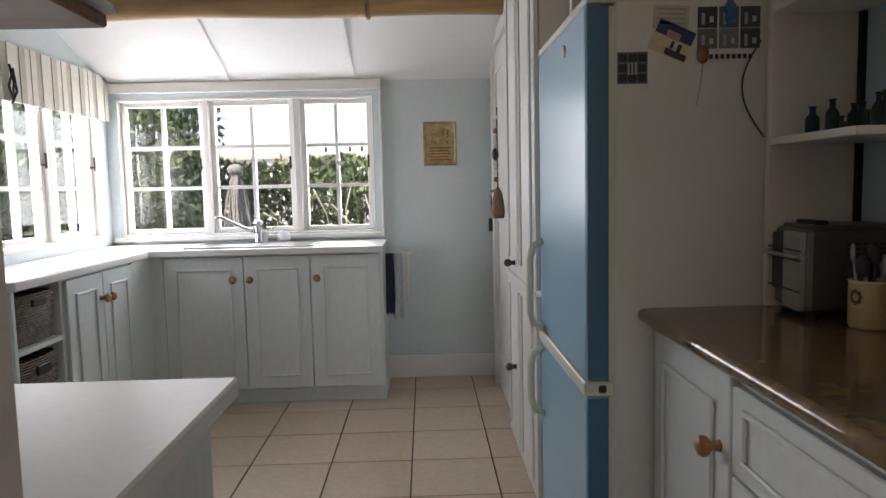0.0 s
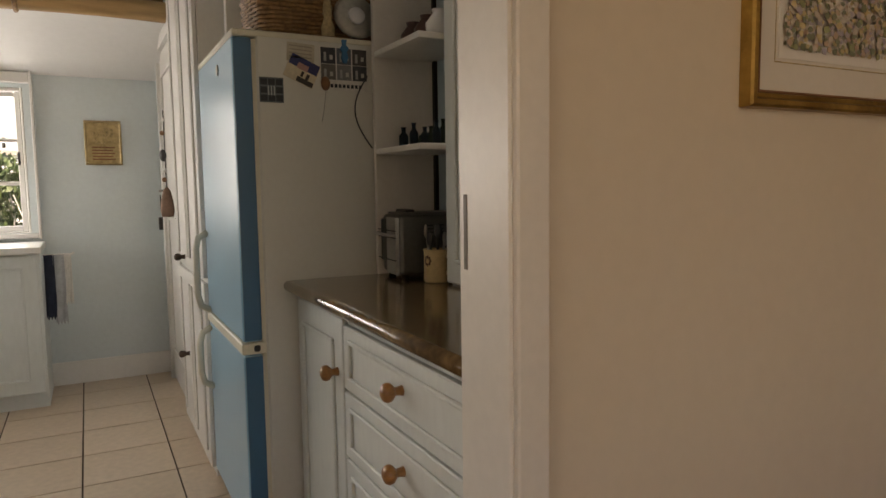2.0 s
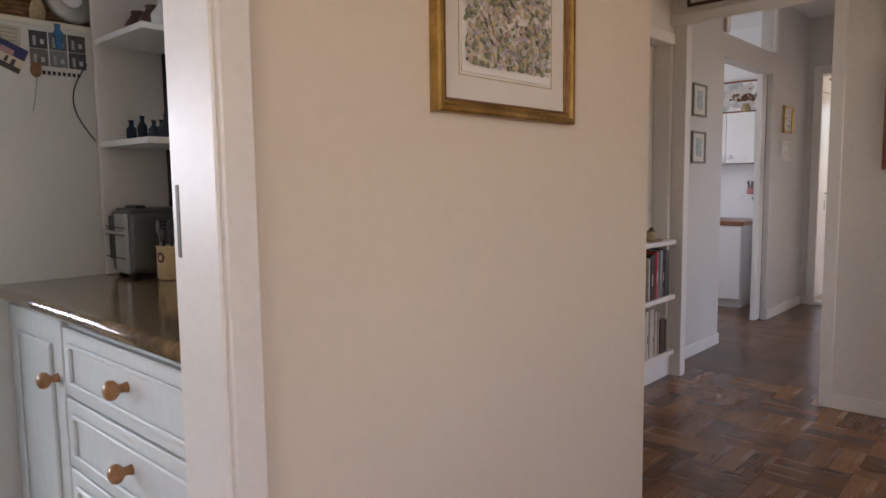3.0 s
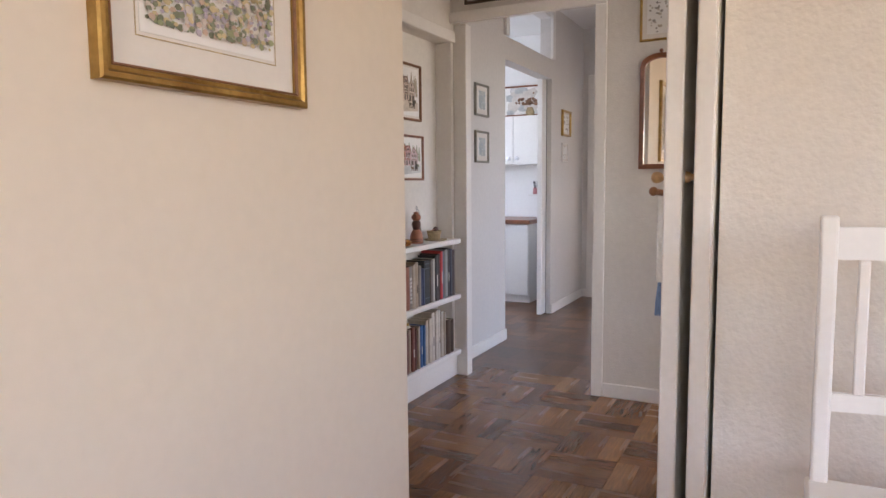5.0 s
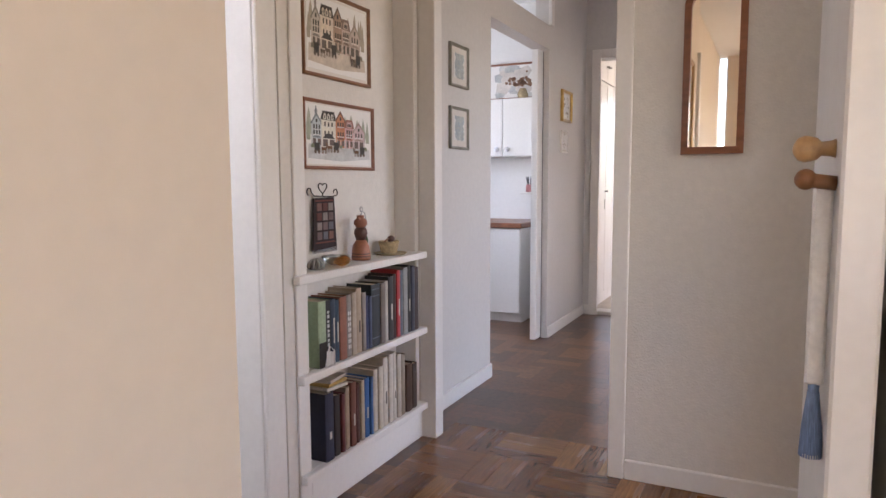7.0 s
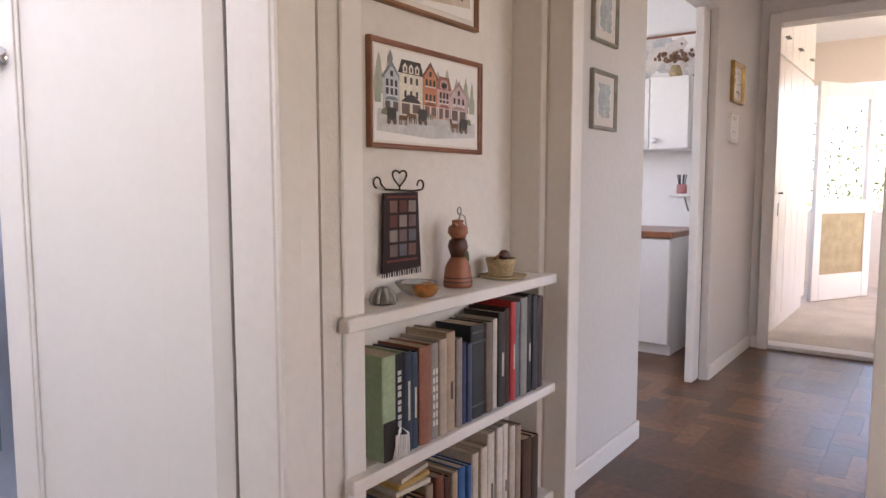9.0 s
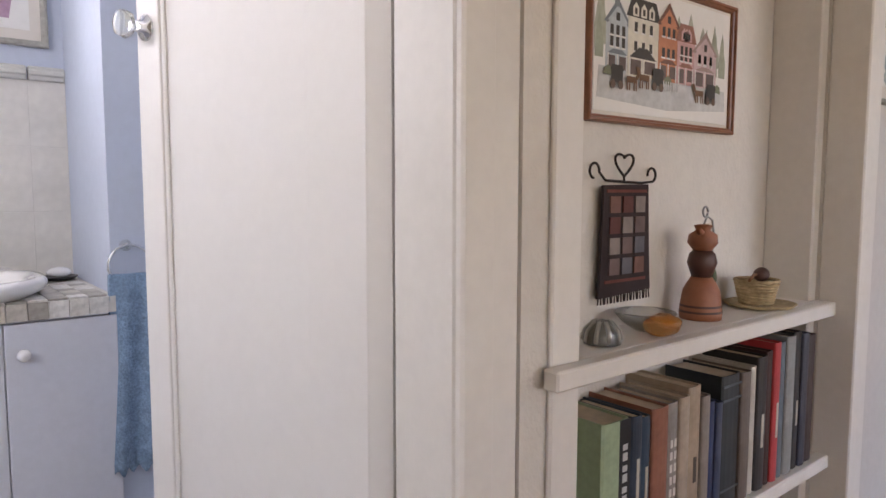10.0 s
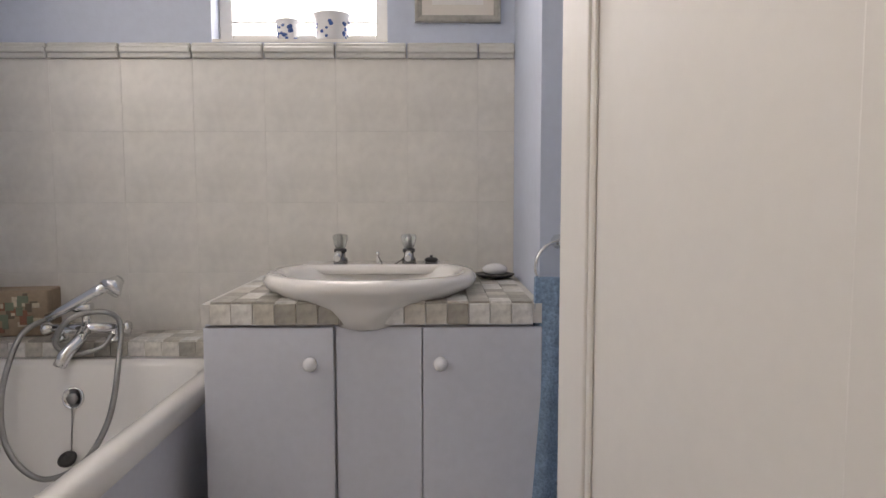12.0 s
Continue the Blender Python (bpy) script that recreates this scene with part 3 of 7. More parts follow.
# ---- cabinet pieces ----
def knob(parent, x, z, y=0.0, r=0.020, material="wood_knob"):
    prof = [(0.012, 0), (0.010, 0.006), (0.009, 0.016), (0.014, 0.021), (r, 0.027), (r * 1.08, 0.035), (r * 0.9, 0.043), (r * 0.4, 0.048), (0.002, 0.049)]
    return part("knob", lathe(prof, 16, pose(x, y, z, 90)), M[material], parent)


def cab_door(parent, x0, x1, z0, z1, y=0.0, knob_at=None, name="door", inset=0.065, material="cabinet", knob_mat="wood_knob"):
    """A panelled door or drawer front with a moulded rim; its face looks to local -y."""
    d = part(name, B((x0, x1, y - 0.018, y, z0, z1), b=0.003), M[material], parent)
    a0, a1, c0, c1 = x0 + inset, x1 - inset, z0 + inset, z1 - inset
    if name == "drawer":
        a0, a1, c0, c1 = x0 + 0.05, x1 - 0.05, z0 + 0.03, z1 - 0.03
    w = 0.012
    bm = bmesh.new()
    for q in ((a0, a1, c0, c0 + w), (a0, a1, c1 - w, c1), (a0, a0 + w, c0 + w, c1 - w), (a1 - w, a1, c0 + w, c1 - w)):
        box(bm, q[0], q[1], y - 0.027, y - 0.0175, q[2], q[3], b=0.003)
    part("moulding", bm, M[material], d)
    if knob_at:
        knob(d, knob_at[0], knob_at[1], y - 0.018, material=knob_mat)
    return d


def base_unit(at, turn, w, depth, label, fronts, h=0.845, plinth=0.09, group="fitted kitchen units"):
    u = thing("base_cabinet", at, turn, label, "cabinet", group)
    part("body", B((0, w, 0, depth, plinth, h)), M["cabinet"], u)
    part("plinth", B((0, w, 0.035, depth, 0, plinth)), M["cabinet"], u)
    for f in fronts:
        cab_door(u, *f[:4], y=-0.001, knob_at=f[4] if len(f) > 4 else None, name=f[5] if len(f) > 5 else "door")
    return u


# north run under the windows
u = base_unit((-1.245, 3.66, 0), 0, 0.806, 0.44, "pale grey-green double-door sink cabinet with wooden knobs", [(0.003, 0.437, 0.095, 0.84, (0.385, 0.715)), (0.443, 0.803, 0.095, 0.84, (0.48, 0.715))])
base_unit((-0.439, 3.66, 0), 0, 0.40, 0.44, "pale grey-green single-door cabinet at the end of the sink run", [(0.003, 0.385, 0.095, 0.84, (0.04, 0.715))])
u = thing("corner_panel", (-1.375, 3.66, 0), 0, "plain pale grey-green corner filler panel", "cabinet", "fitted kitchen units")
part("panel", B((0.06, 0.128, -0.016, 0.44, 0.0, 0.845), b=0.002), M["cabinet"], u)
u = thing("corner_panel", (-1.33, 3.41, 0), 90, "plain pale grey-green corner filler panel", "cabinet", "fitted kitchen units")
part("panel", B((0.0, 0.245, -0.016, 0.04, 0.0, 0.845), b=0.002), M["cabinet"], u)
# west run
base_unit((-1.33, 2.77, 0), 90, 0.64, 0.39, "pale grey-green double-door cabinet with paired wooden knobs", [(0.003, 0.317, 0.095, 0.84, (0.29, 0.72)), (0.323, 0.637, 0.095, 0.84, (0.345, 0.72))])
u = thing("basket_unit", (-1.33, 2.42, 0), 90, "open pale cabinet frame holding two wicker drawers", "cabinet", "fitted kitchen units")
part("frame", B((0, 0.02, 0, 0.39, 0, 0.845), (0.33, 0.35, 0, 0.39, 0, 0.845), (0.02, 0.33, 0, 0.39, 0.0, 0.10), (0.02, 0.33, 0, 0.38, 0.275, 0.295), b=0.002), M["cabinet"], u)
part("shelf", B((0.02, 0.33, 0, 0.38, 0.595, 0.615)), M["cabinet"], u)
part("back", B((0.02, 0.33, 0.375, 0.39, 0.1, 0.845)), M["cabinet"], u)


def wicker_basket(name, at, turn, w, d, h, material, label, category="basket", handle=True, group="", step=0.011):
    t = thing(name, at, turn, label, category, group)
    bm = bmesh.new()
    n = int(h / step)
    for k in range(n):
        z = step * (k + 0.5)
        s = 0.92 + 0.08 * k / n
        pts = []
        m = 36
        for i in range(m):
            a = 2 * math.pi * i / m
            ca, sa = math.cos(a), math.sin(a)
            q = max(abs(ca), abs(sa))
            q = 1 / (q ** 0.75)
            wob = 0.0035 * (1 if (i + k) % 2 else -1)
            pts.append((w / 2 + (w / 2 * s + wob) * ca * min(q, 1.28), d / 2 + (d / 2 * s + wob) * sa * min(q, 1.28), z))
        tube(pts, step * 0.52, 5, bm, closed=True)
    part("weave", bm, M[material], t)
    part("base", lathe([(0.01, 0.002), (min(w, d) * 0.46, 0.002), (min(w, d) * 0.46, 0.01), (0.01, 0.01)], 20, pose(w / 2, d / 2, 0)), M[material], t)
    if handle:
        part("handle_hole", B((w / 2 - 0.045, w / 2 + 0.045, -0.012, 0.004, h * 0.72, h * 0.86), b=0.003), M["black"], t, "dark handle slot")
    return t


for z, hh in ((0.30, 0.27), (0.62, 0.205)):
    wicker_basket("wicker_basket", (-1.335, 2.441, z), 90, 0.308, 0.34, hh, "wicker_grey", "weathered grey wicker drawer in an open cabinet", "basket", group="wicker drawers")
# worktops
wt = thing("worktop", (0, 0, 0), 0, "white laminate worktop running round the window corner", "worktop")
part("top", B((-1.72, -0.03, 3.61, 4.10, 0.848, 0.885), b=0.006, seg=2), M["worktop_white"], wt)
part("return_top", B((-1.72, -1.30, 2.40, 3.605, 0.848, 0.885), b=0.006, seg=2), M["worktop_white"], wt)
# sink and tap
sk = thing("sink", (-0.78, 3.84, 0.886), 0, "stainless steel inset sink with a drainer", "sink")
bm = B((-0.36, 0.36, -0.17, -0.15, 0, 0.007), (-0.36, 0.36, 0.15, 0.17, 0, 0.007), (-0.36, -0.34, -0.15, 0.15, 0, 0.007), (0.34, 0.36, -0.15, 0.15, 0, 0.007), (-0.02, 0.02, -0.15, 0.15, 0, 0.006), b=0.002)
part("rim", bm, M["steel"], sk)
for i in range(8):
    part("drainer_ridge", B((0.03, 0.33, -0.14 + i * 0.035, -0.12 + i * 0.035, 0.0, 0.004), b=0.001), M["steel"], sk)
part("bowl", B((-0.34, -0.02, -0.15, 0.15, -0.005, 0.001)), M["steel"], sk)
tp = thing("mixer_tap", (-0.80, 4.0, 0.886), 0, "chrome mixer tap with a long swinging spout", "tap")
part("body", lathe([(0.026, 0), (0.026, 0.012), (0.021, 0.02), (0.021, 0.10), (0.026, 0.105), (0.026, 0.13), (0.015, 0.14)], 16), M["chrome"], tp)
part("spout", tube([(0, 0, 0.06), (-0.06, -0.04, 0.09), (-0.13, -0.08, 0.13), (-0.19, -0.11, 0.165), (-0.21, -0.12, 0.165), (-0.215, -0.122, 0.15)], 0.010, 10), M["chrome"], tp)
part("lever", tube([(0, 0, 0.135), (0.0, -0.05, 0.155)], 0.006, 8), M["chrome"], tp)
# peninsula
pn = thing("peninsula", (0, 0, 0), 0, "white topped kitchen peninsula with a pale painted end", "counter")
part("worktop", B((-0.95, -0.142, 0.467, 1.128, 0.823, 0.861), b=0.004), M["worktop_white"], pn)
part("body", B((-0.93, -0.185, 0.467, 1.09, 0, 0.822), b=0.002), M["cabinet"], pn)

# ---- east run: drawers, counter, hutch, fridge, pantry ----
u = base_unit((0.785, 1.545, 0), -90, 0.42, 0.58, "pale painted single-door cabinet next to the fridge", [(0.003, 0.417, 0.095, 0.835, (0.375, 0.685))], h=0.85)
fr = [(0.003, 0.715, z0, z1, (0.37, (z0 + z1) / 2 + 0.008), "drawer") for z0, z1 in ((0.652, 0.820), (0.472, 0.645), (0.285, 0.465), (0.095, 0.278))]
base_unit((0.785, 1.123, 0), -90, 0.72, 0.58, "pale painted chest of four drawers with wooden knobs", fr, h=0.824)
cw = thing("stone_counter", (0, 0, 0), 0, "glossy mottled brown counter top with a rounded edge", "worktop")
part("top", B((0.7445, 1.368, 0.398, 1.556, 0.852, 0.886)), M["worktop_brown"], cw)
part("front_edge", tube([(0.744, y, 0.869) for y in (0.398, 0.8, 1.2, 1.556)], 0.0169, 16), M["worktop_brown"], cw, "rounded front edge")
ob_ = thing("white_board", (0, 0, 0), 0, "white board standing on the fridge beside the pantry", "board")
part("panel", B((0.70, 1.26, 2.17, 2.20, 1.648, 2.32), b=0.003), M["trim"], ob_)
hutch_top = 1.40
hu = thing("hutch", (1.038, 1.553, 0.887), -90, "white open shelves and a panelled cupboard on the counter", "cabinet")
part("side", B((0.0, 0.018, 0, 0.33, 0, hutch_top), b=0.002), M["trim"], hu)
part("back", B((0.018, 0.345, 0.222, 0.236, 0, hutch_top)), M["blue_board"], hu, "pale blue painted back board")
for z in (0.41, 0.72, 1.03):
    part("shelf", B((0.018, 0.345, 0.002, 0.221, z - 0.018, z), b=0.002), M["gloss"], hu)
part("upright", B((0.019, 0.034, 0.209, 0.2215, 0.0, hutch_top)), M["iron"], hu, "dark metal shelf strip")
cb = part("cupboard", B((0.345, 1.15, 0.10, 0.33, 0, hutch_top)), M["cabinet"], hu)
cab_door(hu, 0.346, 0.75, 0.006, hutch_top - 0.01, y=0.099, material="cabinet", inset=0.06)
cab_door(hu, 0.753, 1.145, 0.006, hutch_top - 0.01, y=0.099, material="cabinet", inset=0.06)
# fridge
f = thing("fridge_freezer", (0.60, 2.225, 0), -90, "powder-blue fronted fridge freezer with cream sides and handles", "fridge")
part("cabinet_body", B((0.0, 0.665, 0.07, 0.68, 0.04, 1.635), b=0.006), M["fridge_side"], f, "off-white enamel body")
up = part("upper_door", B((0.0, 0.66, 0.0, 0.058, 0.702, 1.625), b=0.008, seg=2), M["fridge_blue"], f)
lo = part("lower_door", B((0.0, 0.66, 0.0, 0.058, 0.06, 0.662), b=0.008, seg=2), M["fridge_blue"], f)
# thin slabs make this one door edge a darker blue than the fronts
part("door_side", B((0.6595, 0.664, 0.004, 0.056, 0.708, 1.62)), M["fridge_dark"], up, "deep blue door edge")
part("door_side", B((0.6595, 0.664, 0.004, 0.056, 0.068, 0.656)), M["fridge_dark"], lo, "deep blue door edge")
part("gasket", B((0.004, 0.658, 0.058, 0.07, 0.06, 1.62)), M["cream_plastic"], f)
part("divider", B((-0.004, 0.666, -0.006, 0.07, 0.664, 0.700), b=0.004), M["cream_plastic"], f)
part("top_trim", B((-0.002, 0.667, 0.0, 0.68, 1.626, 1.646), b=0.004), M["cream_plastic"], f)
part("hinge", B((0.652, 0.670, 0.03, 0.05, 0.672, 0.692), b=0.004), M["black"], f)
for z0, z1 in ((0.70, 1.02), (0.40, 0.655)):
    h = tube([(0.05, 0.0, z1 - 0.01), (0.05, -0.035, z1 - 0.03), (0.05, -0.045, z1 - 0.07), (0.05, -0.045, z0 + 0.07), (0.05, -0.035, z0 + 0.03), (0.05, 0, z0 + 0.01)], 0.013, 10)
    part("handle", h, M["cream_plastic"], f)
part("badge", lathe([(0.001, 0), (0.017, 0), (0.017, 0.003), (0.001, 0.003)], 18, pose(0.42, -0.0005, 1.56, 90)), M["silver_frame"], f)
# pantry
pa = thing("pantry_cupboard", (0.612, 3.08, 0), -90, "tall white panelled pantry cupboard beside the fridge", "cupboard")
part("body", B((0, 0.80, 0.0, 0.72, 0.0, 2.32)), M["gloss"], pa)
for z0, z1 in ((0.04, 0.80), (0.82, 2.30)):
    d = part("door", B((0.004, 0.796, -0.02, -0.001, z0, z1), b=0.003), M["gloss"], pa)
    part("moulding", B(*[(x, x + 0.02, -0.03, -0.0195, z0 + 0.05, z1 - 0.05) for x in (0.07, 0.37, 0.44, 0.71)], b=0.004), M["gloss"], d)
    knob(d, 0.25, 0.862 if z0 > 0.5 else 0.40, -0.02, 0.016, "dark_wood")
dr = thing("door_1", (0.63, 3.98, 0), -90, "white panelled back door with a hanging string of keepsakes", "door", kind="structure")
part("leaf", B((0.06, 0.78, 0.0, 0.04, 0.01, 1.98), b=0.003), M["gloss"], dr)
part("moulding", B((0.16, 0.18, -0.012, 0.0, 0.2, 1.85), (0.66, 0.68, -0.012, 0.0, 0.2, 1.85), (0.18, 0.66, -0.012, 0.0, 0.2, 0.22), (0.18, 0.66, -0.012, 0.0, 1.0, 1.02), (0.18, 0.66, -0.012, 0.0, 1.83, 1.85), b=0.002), M["gloss"], dr)
part("door_frame", B((0.0, 0.055, -0.02, 0.05, 0, 2.05), (0.055, 0.78, -0.02, 0.05, 1.985, 2.05), b=0.003), M["gloss"], dr)
# beams
solid("ceiling_fascia", B((-1.72, 0.61, 3.36, 3.40, 2.09, 2.24), b=0.004), M["brown_wood"], "brown timber fascia board behind the pole beam", "beam")
solid("ceiling_beam", tube([(x, 3.30 + 0.008 * math.sin(x * 3), 2.085 + 0.006 * math.sin(x * 5)) for x in np.linspace(-1.72, 0.61, 16)], 0.052, 14), M["beam"], "peeled round pole beam under the kitchen ceiling", "beam")
solid("rope_tie", tube([(-0.055 + 0.012 * i / 30, 3.30 + 0.062 * math.cos(i * 0.62), 2.085 + 0.060 * math.sin(i * 0.62)) for i in range(31)], 0.007, 6), M["wicker"], "cane lashing wound round the pole beam", "lashing")

# ---- bathroom, large ----
vb = thing("vanity_unit", (2.252, 2.405, 0), 0, "pale lilac vanity unit with two doors and white knobs", "cabinet")
part("body", B((0.0, 0.735, 0.012, 0.54, 0.0, 0.712)), M["vanity"], vb)
for x0, x1, kx in ((0.0, 0.285, 0.235), (0.475, 0.738, 0.515)):
    d = part("door", B((x0 + 0.002, x1 - 0.002, -0.012, 0.008, 0.05, 0.708), b=0.002), M["vanity"], vb)
    part("knob", ball(0.016, pose(kx, -0.032, 0.632)), M["china"], d, "white china knob")
    part("knob_stem", lathe([(0.006, 0), (0.006, 0.012)], 10, pose(kx, -0.012, 0.632, 90)), M["china"], d)
part("centre_panel", B((0.288, 0.4745, -0.006, 0.011, 0.05, 0.708), b=0.001), M["vanity"], vb)
vt = thing("mosaic_counter", (0, 0, 0), 0, "vanity top faced with tumbled stone mosaic tiles", "worktop")
part("bed", B((2.252, 2.987, 2.394, 2.955, 0.716, 0.759)), M["pale_grout"], vt)
T = 0.0465
me = bpy.data.meshes.new("mosaic_tile")
bm = B((-0.0226, 0.0226, -0.0226, 0.0226, 0, 0.006), b=0.0012)
bm.to_mesh(me)
bm.free()
me.materials.append(M["mosaic"])


def mosaic_piece(parent, m):
    ob = new("mosaic_tile", me)
    ob.parent = parent
    ob.matrix_basis = m


BX, BY = 2.601, 2.605
for i in range(15):
    x = 2.252 + T * (i + 0.5) + 0.018
    mosaic_piece(vt, pose(x, 2.3945, 0.737, 90))
    for j in range(12):
        y = 2.394 + T * (j + 0.5)
        if ((x - BX) / 0.235) ** 2 + ((y - BY) / 0.20) ** 2 > 1:
            mosaic_piece(vt, pose(x, y, 0.759))
# basin
bs = thing("wash_basin", (BX, BY, 0.765), 0, "white oval semi-recessed wash basin", "basin")
bm = bmesh.new()


def oval(rx, ry, z, n=40, flat_back=0.75):
    out = []
    for i in range(n):
        a = 2 * math.pi * i / n
        sx, sy = math.copysign(abs(math.cos(a)) ** 0.85, math.cos(a)), math.copysign(abs(math.sin(a)) ** 0.85, math.sin(a))
        out.append(bm.verts.new((rx * sx, ry * sy * (flat_back if sy > 0 else 1.0), z)))
    return out


prof = [(0.07, 0.20, -0.068), (0.10, 0.226, -0.058), (0.14, 0.236, -0.02), (0.225, 0.240, 0.002), (0.252, 0.254, 0.018), (0.256, 0.258, 0.034), (0.246, 0.246, 0.046), (0.225, 0.212, 0.046), (0.205, 0.185, 0.038), (0.19, 0.165, 0.0), (0.15, 0.13, -0.05), (0.04, 0.03, -0.075)]
rings = [oval(*q) for q in prof]
for a, c in zip(rings, rings[1:]):
    for i in range(len(a)):
        fc = bm.faces.new((a[i], a[(i + 1) % len(a)], c[(i + 1) % len(a)], c[i]))
        fc.smooth = True
bm.faces.new(rings[-1])
part("bowl", bm, M["porcelain"], bs)
part("tap_ledge", B((-0.20, 0.20, 0.10, 0.225, 0.02, 0.047), b=0.012, seg=3), M["porcelain"], bs)
for x in (-0.102, 0.084):
    t = thing("pillar_tap", (BX + x, BY + 0.175, 0.812), 0, "chrome pillar tap with a clear faceted head", "tap", "basin taps")
    part("body", lathe([(0.019, 0), (0.019, 0.010), (0.014, 0.014), (0.013, 0.03), (0.008, 0.034)], 16), M["dark_chrome"], t)
    part("spout", tube([(0, 0, 0.02), (0, -0.04, 0.026), (0, -0.07, 0.016)], 0.009, 10), M["chrome"], t)
    part("collar", lathe([(0.017, 0.028), (0.017, 0.036), (0.011, 0.038)], 16), M["black"], t)
    part("head", lathe([(0.010, 0.037), (0.015, 0.043), (0.021, 0.066), (0.019, 0.074), (0.004, 0.078)], 8), M["clear"], t, "clear faceted head")
    part("head_core", lathe([(0.007, 0.037), (0.006, 0.066), (0.002, 0.07)], 10), M["steel"], t)
ch = thing("plug_chain_post", (BX, BY + 0.165, 0.812), 0, "small chrome chain post on the basin", "chain")
part("post", lathe([(0.004, 0), (0.003, 0.02), (0.006, 0.026), (0.002, 0.03)], 10), M["chrome"], ch)
part("chain", tube([(0, 0, 0.02), (0.015, -0.03, -0.002), (0.03, -0.05, -0.02), (0.05, -0.04, 0.0), (0.085, -0.01, 0.02)], 0.0015, 5), M["iron"], ch)
pg = thing("basin_plug", (BX + 0.145, BY + 0.17, 0.813), 0, "black rubber plug lying by the tap", "plug")
part("stopper", lathe([(0.016, 0), (0.019, 0.006), (0.014, 0.011), (0.004, 0.012), (0.004, 0.018)], 14), M["black"], pg)
so = thing("soap_dish", (2.92, 2.79, 0.766), 0, "dark dish with a white bar of soap", "soap dish")
part("dish", lathe([(0.02, 0), (0.045, 0.004), (0.055, 0.012), (0.05, 0.012), (0.02, 0.006)], 20), M["black"], so)
part("soap", ball(0.028, Matrix.Translation((0, 0, 0.024)) @ Matrix.Diagonal((1.25, 0.9, 0.6, 1))), M["china"], so, "white bar of soap")
# bath
bt = thing("bathtub", (0, 0, 0), 0, "white enamelled bath with a pale panel", "bathtub")
bm = bmesh.new()


def rrect(x0, x1, y0, y1, r, z, n=6):
    out = []
    for cx, cy, a0 in ((x1 - r, y1 - r, 0), (x0 + r, y1 - r, 90), (x0 + r, y0 + r, 180), (x1 - r, y0 + r, 270)):
        for i in range(n + 1):
            a = radians(a0 + 90 * i / n)
            out.append(bm.verts.new((cx + r * math.cos(a), cy + r * math.sin(a), z)))
    return out


rings = [rrect(1.43, 2.205, 1.2, 2.79, 0.02, 0.50), rrect(1.43, 2.21, 1.2, 2.79, 0.03, 0.54), rrect(1.435, 2.205, 1.205, 2.785, 0.03, 0.553), rrect(1.465, 2.166, 1.25, 2.735, 0.10, 0.553), rrect(1.475, 2.156, 1.26, 2.725, 0.11, 0.54), rrect(1.52, 2.11, 1.36, 2.67, 0.13, 0.25), rrect(1.58, 2.03, 1.45, 2.60, 0.14, 0.19)]
for a, c in zip(rings, rings[1:]):
    for i in range(len(a)):
        fc = bm.faces.new((a[i], a[(i + 1) % len(a)], c[(i + 1) % len(a)], c[i]))
        fc.smooth = True
bm.faces.new(rings[-1])
part("tub", bm, M["porcelain"], bt)
part("panel", B((2.165, 2.185, 1.2, 2.79, 0.0, 0.505), b=0.003), M["vanity"], bt)
part("overflow", lathe([(0.004, 0), (0.028, 0), (0.03, 0.004), (0.026, 0.008), (0.024, 0.004), (0.004, 0.004)], 20, pose(1.80, 2.71, 0.46, 80)), M["chrome"], bt)
part("overflow_grid", lathe([(0.002, 0), (0.016, 0), (0.016, 0.006), (0.002, 0.006)], 6, pose(1.80, 2.704, 0.46, 80)), M["steel"], bt)
part("plug_chain", tube([(1.80, 2.70, 0.44), (1.80, 2.69, 0.36), (1.803, 2.68, 0.315)], 0.002, 5), M["steel"], bt)
part("plug", lathe([(0.02, 0), (0.024, 0.008), (0.018, 0.014), (0.004, 0.014), (0.004, 0.026)], 16, pose(1.805, 2.66, 0.31, 40)), M["black"], bt)
lg = thing("bath_ledge", (0, 0, 0), 0, "ledge behind the bath laid with stone mosaic", "ledge")
part("bed", B((1.40, 2.25, 2.79, 2.956, 0.0, 0.59)), M["pale_grout"], lg)
for i in range(18):
    for j in range(3):
        mosaic_piece(lg, pose(1.40 + T * (i + 0.5), 2.795 + T * (j + 0.5), 0.59))
    mosaic_piece(lg, pose(1.40 + T * (i + 0.5), 2.7905, 0.569, 90))
# bath mixer
bx = thing("bath_shower_mixer", (1.795, 2.80, 0.60), 0, "chrome bath mixer with a telephone hand shower and hose", "tap")
part("body", tube([(-0.085, 0, 0.03), (0.085, 0, 0.03)], 0.016, 12), M["chrome"], bx)
for s in (-1, 1):
    part("pillar", lathe([(0.022, -0.005), (0.022, 0.005), (0.014, 0.01), (0.014, 0.03)], 12, pose(0.075 * s, 0.0, 0)), M["chrome"], bx)
    bm = lathe([(0.008, 0), (0.012, 0.01), (0.02, 0.024), (0.02, 0.032), (0.004, 0.036)], 8, pose(0.085 * s, -0.0, 0.03, 0, 90 * s, 0))
    part("handle", bm, M["chrome"], bx)
part("spout", tube([(0, 0, 0.03), (0, -0.05, 0.0), (-0.02, -0.085, -0.03), (-0.03, -0.09, -0.055)], 0.017, 12), M["chrome"], bx)
part("cradle", tube([(0, 0, 0.04), (0, 0, 0.075), (-0.03, -0.005, 0.085), (0.02, -0.005, 0.09)], 0.012, 10), M["chrome"], bx)
